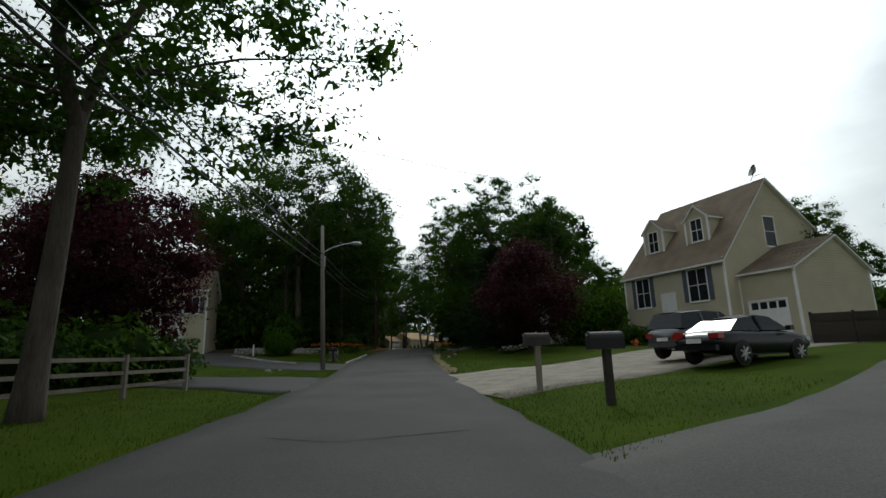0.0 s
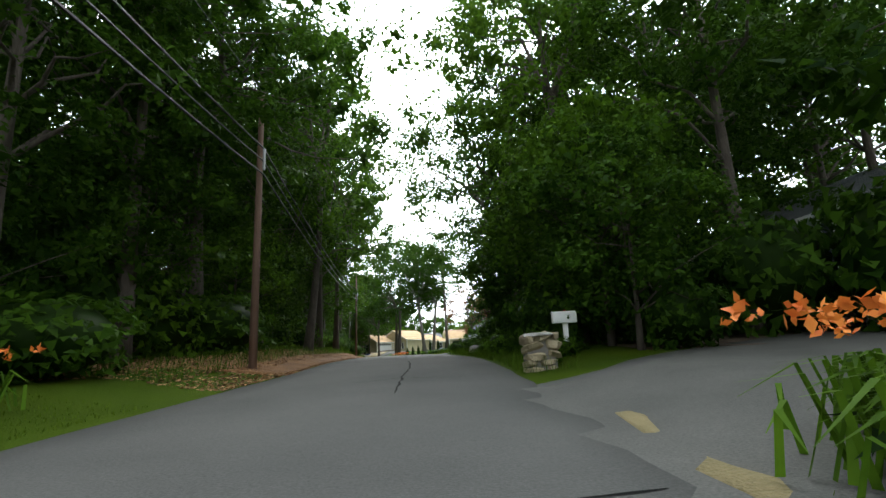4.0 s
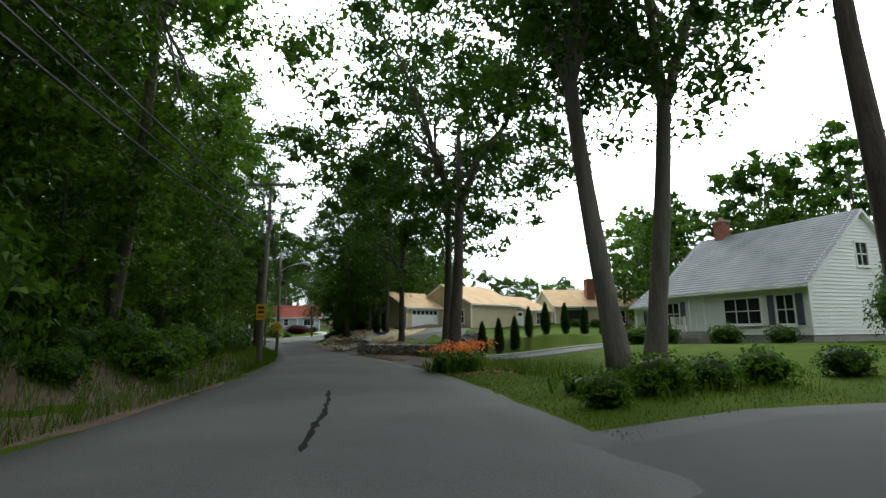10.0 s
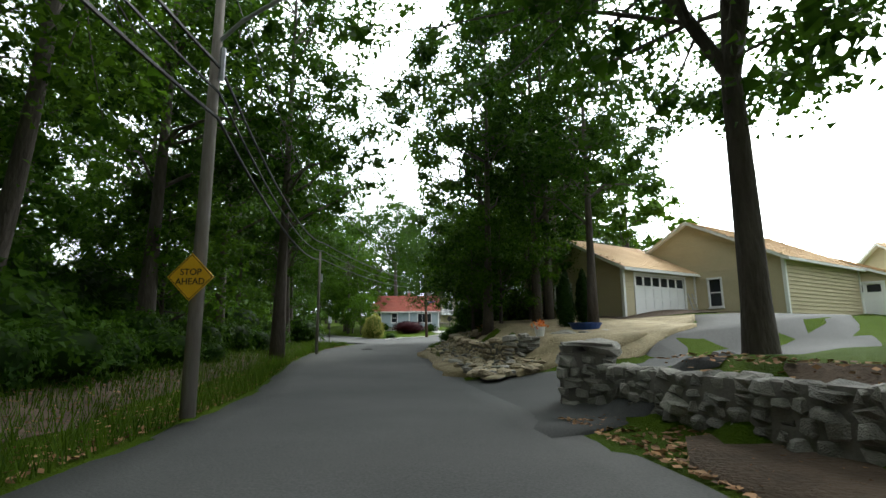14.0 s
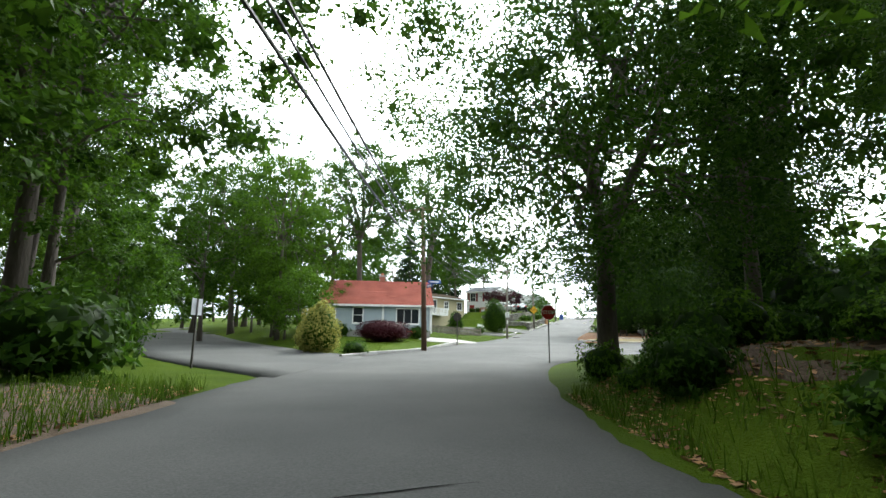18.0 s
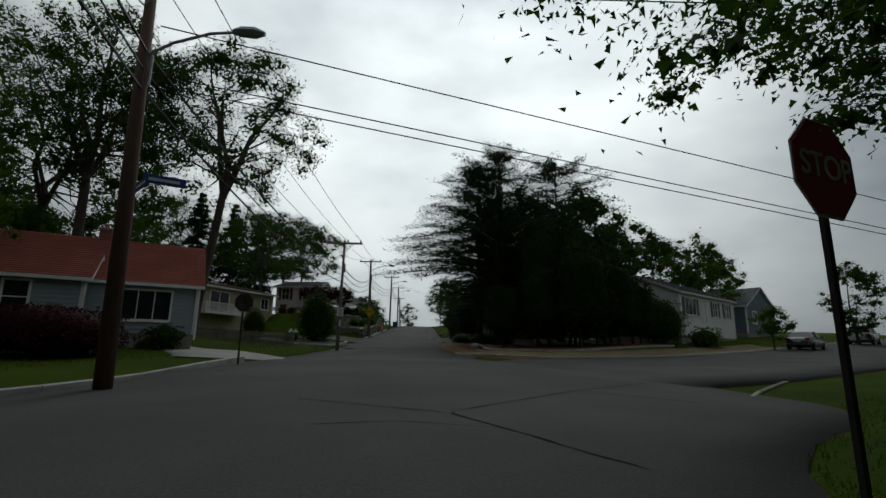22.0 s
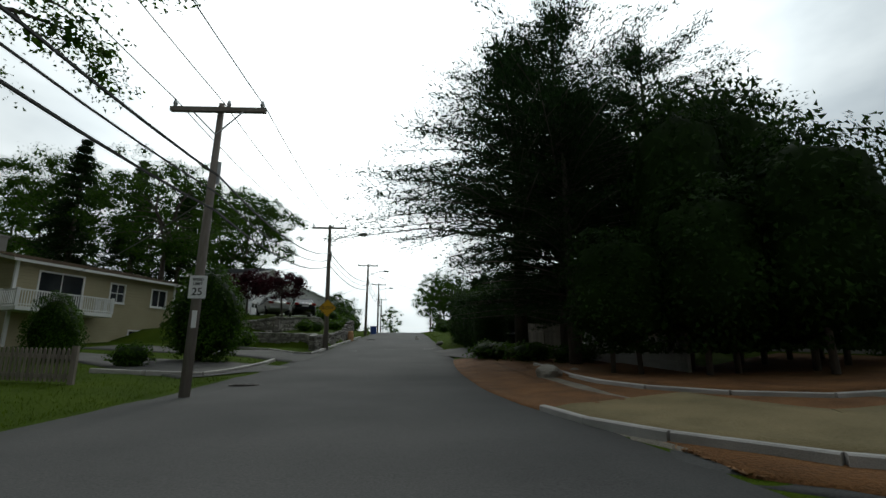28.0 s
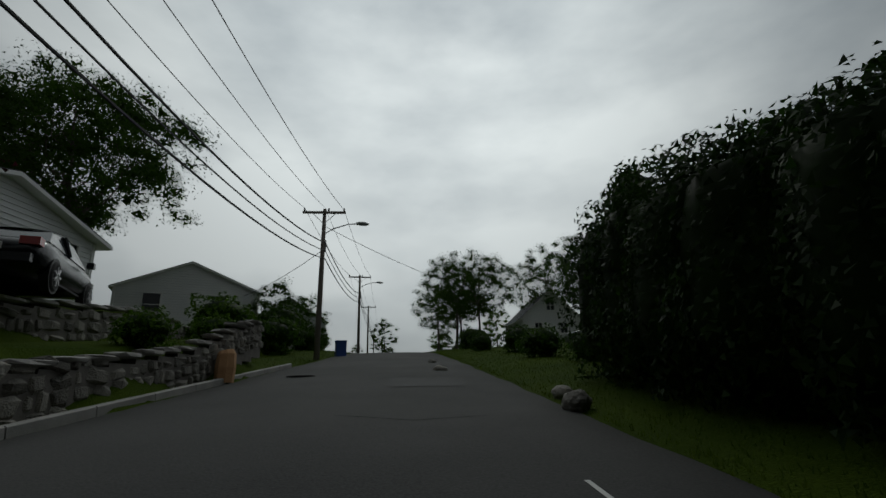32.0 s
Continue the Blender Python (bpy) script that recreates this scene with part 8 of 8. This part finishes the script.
for k, (x, y, h_) in enumerate(((4.4, 62.8, 0.95), (4.6, 53.4, 0.5), (5.0, 52.0, 0.45))):
    stone_wall([(x - 0.35, y), (x + 0.35, y)], h_, h_, "square stone pillar beside the drive", 770 + k, "stone_tan", 0.7, 0.2, 0.34, cap="granite", name="stone_pillar")
stone_wall([(-6.45, 45.5), (-5.8, 45.5)], 1.25, 1.25, "stone pillar with a letter box", 775, "stone", 0.6, 0.2, 0.32, cap="granite", name="stone_pillar")

# kerbs
kerb([place(s_, -np.interp(s_, EDGE[:, 0], EDGE[:, 1]) - 0.1) for s_ in np.arange(42, 57, 2)])
kerb([(-8.6, 41.6), (-12, 45.2), (-17, 51.5)])
kerb([(-26.9, 199.2), (-25.7, 203.7), (-24.9, 206.6), (-24.3, 211), (-23.6, 216)], h=0.2)
kerb([(-17.2, 196.9), (-16.9, 198.4), (-15.9, 200.3), (-14.0, 202.2), (-10.8, 204.8), (-6.4, 208.2), (1.5, 212.6)], h=0.055, w=0.12, mat="stone")
kerb(CORNER, h=0.17)
kerb([(-9.1, 234.5), (-9.7, 231.2), (-10.3, 228.4), (-10.2, 226.0), (-9.0, 224.0), (-7.4, 223.2), (-5.9, 223.4), (-1.5, 225.8), (5, 229.4)], "low kerb of pale edging stones in the bed", h=0.14)
kerb([(-24.2, 233.0), (-21.8, 232.2), (-20.9, 233.5), (-20.0, 238), (-19.7, 240.6)], h=0.14)
kerb([(-24.7, 249.2), (-21, 246.6), (-18.4, 244.9), (-17.9, 247), (-17.3, 250.8)] + [place(s_, -np.interp(s_, EDGE[:, 0], EDGE[:, 1]) - 0.12) for s_ in np.arange(255, 272, 2)], h=0.14)
kerb([(2.0, 144.9), (6, 146.5), (10.5, 149.7)], "pale concrete edging of the drive", h=0.14, mat="concrete")

# fences
fence_run([(-9.6, 7.0), (-9.0, 10.0), (-8.3, 12.5), (-7.2, 17.5)], "weathered three-rail wooden fence", "rail", 1.15)
fence_run([(29.0, 26.5), (25.6, 29.0)], "dark stockade fence beside the garage", "stockade", 1.9, "timber_dark")
fence_run([(30.5, 24.0), (36.0, 21.0)], "dark stockade fence beside the garage", "stockade", 1.9, "timber_dark")
fence_run([(-33.0, 233.5), (-28.0, 231.2), (-23.2, 229.6)], "low weathered picket fence before the olive house", "picket", 0.85)
fence_run([place(s_, 8.4) for s_ in (233.5, 236, 238.5, 241.5)], "tall pale grey panel fence behind the pines", "panel", 1.75, "fence_grey")
fence_run([place(s_, v) for s_, v in ((241.7, 8.2), (244.4, 7.2), (247.0, 6.6))], "tall weathered stockade fence", "stockade", 1.7, "fence_wood")
fence_run([(-37.5, 262.0), (-32.4, 262.6)], "orange-stained board fence beside the white house", "stockade", 1.7, "orange_wood")


# ---- small things of the roadside ----
def mailbox(x, y, yaw, mat, label, post="fence_wood", h=1.05):
    ob = thing("mailbox", pose(x, y, zg(x, y), 0, 0, yaw) @ Matrix.Diagonal((1.35, 1.2, 1.05, 1)), label, "mailbox", "mailboxes")
    part("post", Geo().box(-0.055, 0.055, -0.055, 0.055, -0.3, h - 0.124), post, ob)
    prof = [(-0.1, 0), (0.1, 0), (0.1, 0.2), (0.085, 0.26), (0.05, 0.3), (0, 0.315), (-0.05, 0.3), (-0.085, 0.26), (-0.1, 0.2)]
    along_y = pose(0, 0, h - 0.12) @ Matrix(((1, 0, 0, 0), (0, 0, 1, 0), (0, 1, 0, 0), (0, 0, 0, 1)))
    part("box", Geo().prism(prof, -0.27, 0.27, along_y), mat, ob)
    part("door", Geo().prism([(p * 1.05, q * 1.03) for p, q in prof], 0.272, 0.29, along_y), mat, ob)
    part("latch", Geo().box(-0.02, 0.02, 0.291, 0.315, h + 0.12, h + 0.17), "metal", ob)
    part("flag", Geo().box(0.103, 0.112, -0.05, -0.015, h - 0.02, h + 0.24), "sign_red", ob)


mailbox(3.6, 13.1, 90, "iron", "grey metal mailbox on a weathered post", h=1.25)
mailbox(3.9, 9.3, 90, "black", "black mailbox on a dark post", "timber_dark", 1.1)
mailbox(5.7, 64.5, 80, "white", "white mailbox on a white post", "white", 1.0)
mailbox(-6.1, 45.1, -90, "black", "black letter box before the stone pillar", "timber_dark", 1.0)
solid("marker_post", Geo().box(-15.06, -14.94, 51.94, 52.06, zg(-15, 52) - 0.3, zg(-15, 52) + 1.1), "white", "square white wooden marker post", "post")
post2 = thing("sign_post", pose(-29.7, 192.1, zg(-29.7, 192.1)), "thin dark steel sign post seen edge on", "sign post")
part("post", Geo().box(-0.03, 0.03, -0.03, 0.03, -0.3, 2.5), "iron", post2)
part("panel", Geo().box(-0.012, 0.0, -0.28, 0.28, 1.9, 2.5), "metal", post2)
binv = thing("recycling_bin", pose(-11.9, 279.4, zg(-11.9, 279.4), 0, 0, 10), "blue recycling bin at the kerb", "bin")
part("body", Geo().prism([(-0.32, -0.3), (0.32, -0.3), (0.32, 0.3), (-0.32, 0.3)], 0.02, 0.95), "bin_blue", binv)
part("lid", Geo().box(-0.35, 0.35, -0.34, 0.34, 0.954, 1.05), "bin_blue", binv)
for wx in (-0.27, 0.27):
    part("wheel", Geo().tube([(wx - 0.03, 0.32, 0.1), (wx + 0.03, 0.32, 0.1)], 0.1, 10), "rubber", binv)
bx, by = place(264.2, -4.5)
bag = thing("paper_bag", pose(bx, by, zg(bx, by), 0, 0, 15), "brown paper leaf bag before the wall", "bag")
part("bag", Geo().tube([(0, 0, 0), (0.01, 0, 0.4), (0.02, 0.01, 0.75), (0.0, 0.02, 0.85)], [0.25, 0.27, 0.24, 0.18], 8), "paper_bag", bag)
for k, (x, y) in enumerate(((-25.0, 248.6), (-25.5, 248.9))):
    sack = thing("rubbish_sack", pose(x, y, zg(x, y), 0, 0, 50 * k), "tied white plastic rubbish sack on the verge", "bag", "rubbish sacks")
    part("sack", Geo().tube([(0, 0, 0), (0.02, 0, 0.15), (0, 0.02, 0.35), (0.01, 0, 0.45), (0, 0, 0.55)], [0.2, 0.3, 0.24, 0.06, 0.1], 10), "plastic_white", sack, smooth=True)
bench = thing("bench", pose(-25.6, 256.6, zg(-25.6, 256.6), 0, 0, -15), "small brown wooden bench before the house", "bench")
for k in range(3):
    part("slat", Geo().box(-0.6, 0.6, -0.2 + 0.14 * k, -0.08 + 0.14 * k, 0.42, 0.45), "orange_wood", bench)
for k in range(2):
    part("back_slat", Geo().box(-0.6, 0.6, 0.22, 0.25, 0.55 + 0.16 * k, 0.67 + 0.16 * k), "orange_wood", bench)
for lx in (-0.5, 0.5):
    part("leg", Geo().box(lx - 0.04, lx + 0.04, -0.18, -0.1, 0, 0.418), "orange_wood", bench)
    part("leg", Geo().box(lx - 0.04, lx + 0.04, 0.15, 0.215, 0, 0.85), "orange_wood", bench)
bush("shrub", SHRUB[1], -22.6, 248.2, "loose green shrub on the lawn below the wall", scale=0.75)
for x, y, v in ((-19.0, 252.6, 0.5), (-18.3, 253.8, 0.45), (-21.0, 252.6, 0.45), (-16.9, 259, 0.5), (-16.2, 263, 0.5), (-26.5, 257.0, 0.45), (-27.6, 257.6, 0.4)):
    bush("shrub", SHRUB[int(-x) % 3], x, y, "small green shrub on the terrace", scale=v, turn=30 * x, group="shrubs on the terraces")
for x, y, v in ((-9.0, 241.0, 0.6), (-7.6, 238.9, 0.8), (-9.3, 239.4, 0.9), (-8.2, 237.2, 0.85), (-7.0, 235.4, 0.8)):
    bush("shrub", SHRUB[0], x, y, "low dark juniper below the fence", scale=v, turn=30 * x, group="junipers below the fence", stretch=0.6)


# ---- marks on the asphalt ----
def on_road(s, lat, lift=0.0):
    x, y = place(s, lat)
    e = float(np.interp(s, EDGE[:, 0], EDGE[:, 1])), float(np.interp(s, EDGE[:, 0], EDGE[:, 2]))
    c = 2 * (lat + e[0]) / (e[0] + e[1]) - 1
    return x, y, float(np.interp(s, FINE_S, FZ)) + 0.03 - 0.04 * c * c + 0.006 + lift


def crack(points, w, seed, label="dark tar-filled crack across the asphalt"):
    """A thin dark seam along (s, lat) points, uneven in width."""
    r = np.random.default_rng(seed)
    pts = np.asarray(points, float)
    d = np.r_[0, np.cumsum(np.hypot(*np.diff(pts, axis=0).T))]
    n = max(4, int(d[-1] / 0.25))
    g = Geo()
    off = np.cumsum(r.normal(0, 0.02, n + 1))
    off -= np.linspace(0, off[-1], n + 1)
    rows = []
    for k in range(n + 1):
        u = d[-1] * k / n
        s_, l_ = np.interp(u, d, pts[:, 0]), np.interp(u, d, pts[:, 1])
        k2 = min(np.searchsorted(d, u, "right"), len(d) - 1)
        ds, dl = pts[k2] - pts[k2 - 1]
        q = math.hypot(ds, dl)
        ww = w * r.uniform(0.4, 1.5) * (0.2 if k in (0, n) else 1)
        cs, cl = s_ + off[k] * dl / q, l_ + off[k] * ds / q
        rows.append((on_road(cs - dl / q * ww, cl + ds / q * ww), on_road(cs + dl / q * ww, cl - ds / q * ww)))
    for a, b in zip(rows[:-1], rows[1:]):
        g.quad(a[0], a[1], b[1], b[0])
    return solid("road_crack", g, "tar", label, "road crack", "cracks in the asphalt", kind="structure")


rc = np.random.default_rng(800)
crack([(47.5, -1.0), (52.5, -0.3)], 0.05, 801)
crack([(50.2, 0.6), (50.6, 2.0)], 0.03, 802)
crack([(50.2, 0.6), (54.0, 0.2), (54.3, 1.6)], 0.03, 803)
crack([(76, -0.5), (90, -0.2)], 0.03, 804)
crack([(124.2, -0.85), (128, -0.8), (131.2, -0.95)], 0.045, 805)
crack([(60, -0.6), (70, -0.5)], 0.025, 806)
for k, s_ in enumerate((8, 17, 28, 37, 62, 84, 97, 112, 140, 150, 166, 183, 205, 222, 236, 247, 258, 266)):
    l0 = rc.uniform(-3, -0.5)
    crack([(s_, l0), (s_ + rc.uniform(-0.8, 0.8), l0 + 1.2), (s_ + rc.uniform(-1, 1), min(1.7, l0 + rc.uniform(2, 3.6)))], 0.011, 810 + k)
crack([(203, 2.0), (206, 0.5), (209, 3.5), (211, 6)], 0.016, 840)
crack([(206, 0.5), (207.5, -2.0)], 0.014, 841)
crack([(209, 3.5), (207.2, 5.2)], 0.014, 842)
for s_, lat, w_, l_, mat, lab in ((52.2, 1.1, 0.75, 1.5, "asphalt_dark", "darker square asphalt patch"), (263, 0.8, 0.9, 1.1, "asphalt_dark", "darker square asphalt patch"), (232.6, -2.2, 0.25, 0.18, "asphalt_dark", "small dark asphalt patch")):
    g = Geo()
    for a in range(6):
        for b in range(4):
            g.quad(*[on_road(s_ - l_ + 2 * l_ * u / 6, lat - w_ + 2 * w_ * v / 4, 0.004) for u, v in ((a, b), (a, b + 1), (a + 1, b + 1), (a + 1, b))])
    solid("road_patch", g, mat, lab, "road patch", kind="structure")
for k, (x, y) in enumerate(((0.5, 119.9), (-19.2, 177.5), (-19.4, 230.7), (-13.5, 262))):
    s_, lat, _ = along([x], [y])
    mx_, my_, mz_ = on_road(float(s_[0]), float(lat[0]), 0.006)
    mh = thing("manhole_cover", pose(mx_, my_, mz_), "round cast-iron manhole cover in the asphalt", "manhole cover", "manhole covers")
    part("frame", Geo().tube([(0, 0, -0.02), (0, 0, 0.0)], 0.42, 26), "iron", mh)
    part("cover", Geo().tube([(0, 0, 0.001), (0, 0, 0.009)], 0.36, 26), "iron", mh)
    for q in range(4):
        part("rib", Geo().box(-0.28, 0.28, -0.16 + 0.1 * q, -0.13 + 0.1 * q, 0.0095, 0.015), "iron", mh)
for k, (pts) in enumerate((((253.2, -1.2), (253.2, -0.5)), ((253.8, 1.7), (253.8, 2.3)), ((253.6, 1.6), (254.4, 1.6)), ((251.5, -3.4), (251.5, -2.9)))):
    (sa, la), (sb_, lb) = pts
    g = Geo()
    vert = abs(sb_ - sa) > 0.1
    ex, el = (0, 0.025) if vert else (0.025, 0)
    g.quad(on_road(sa - ex, la - el), on_road(sa + ex, la + el), on_road(sb_ + ex, lb + el), on_road(sb_ - ex, lb - el))
    solid("utility_mark", g, "chalk", "short white painted utility mark on the asphalt", "road marking", "utility marks", kind="structure")
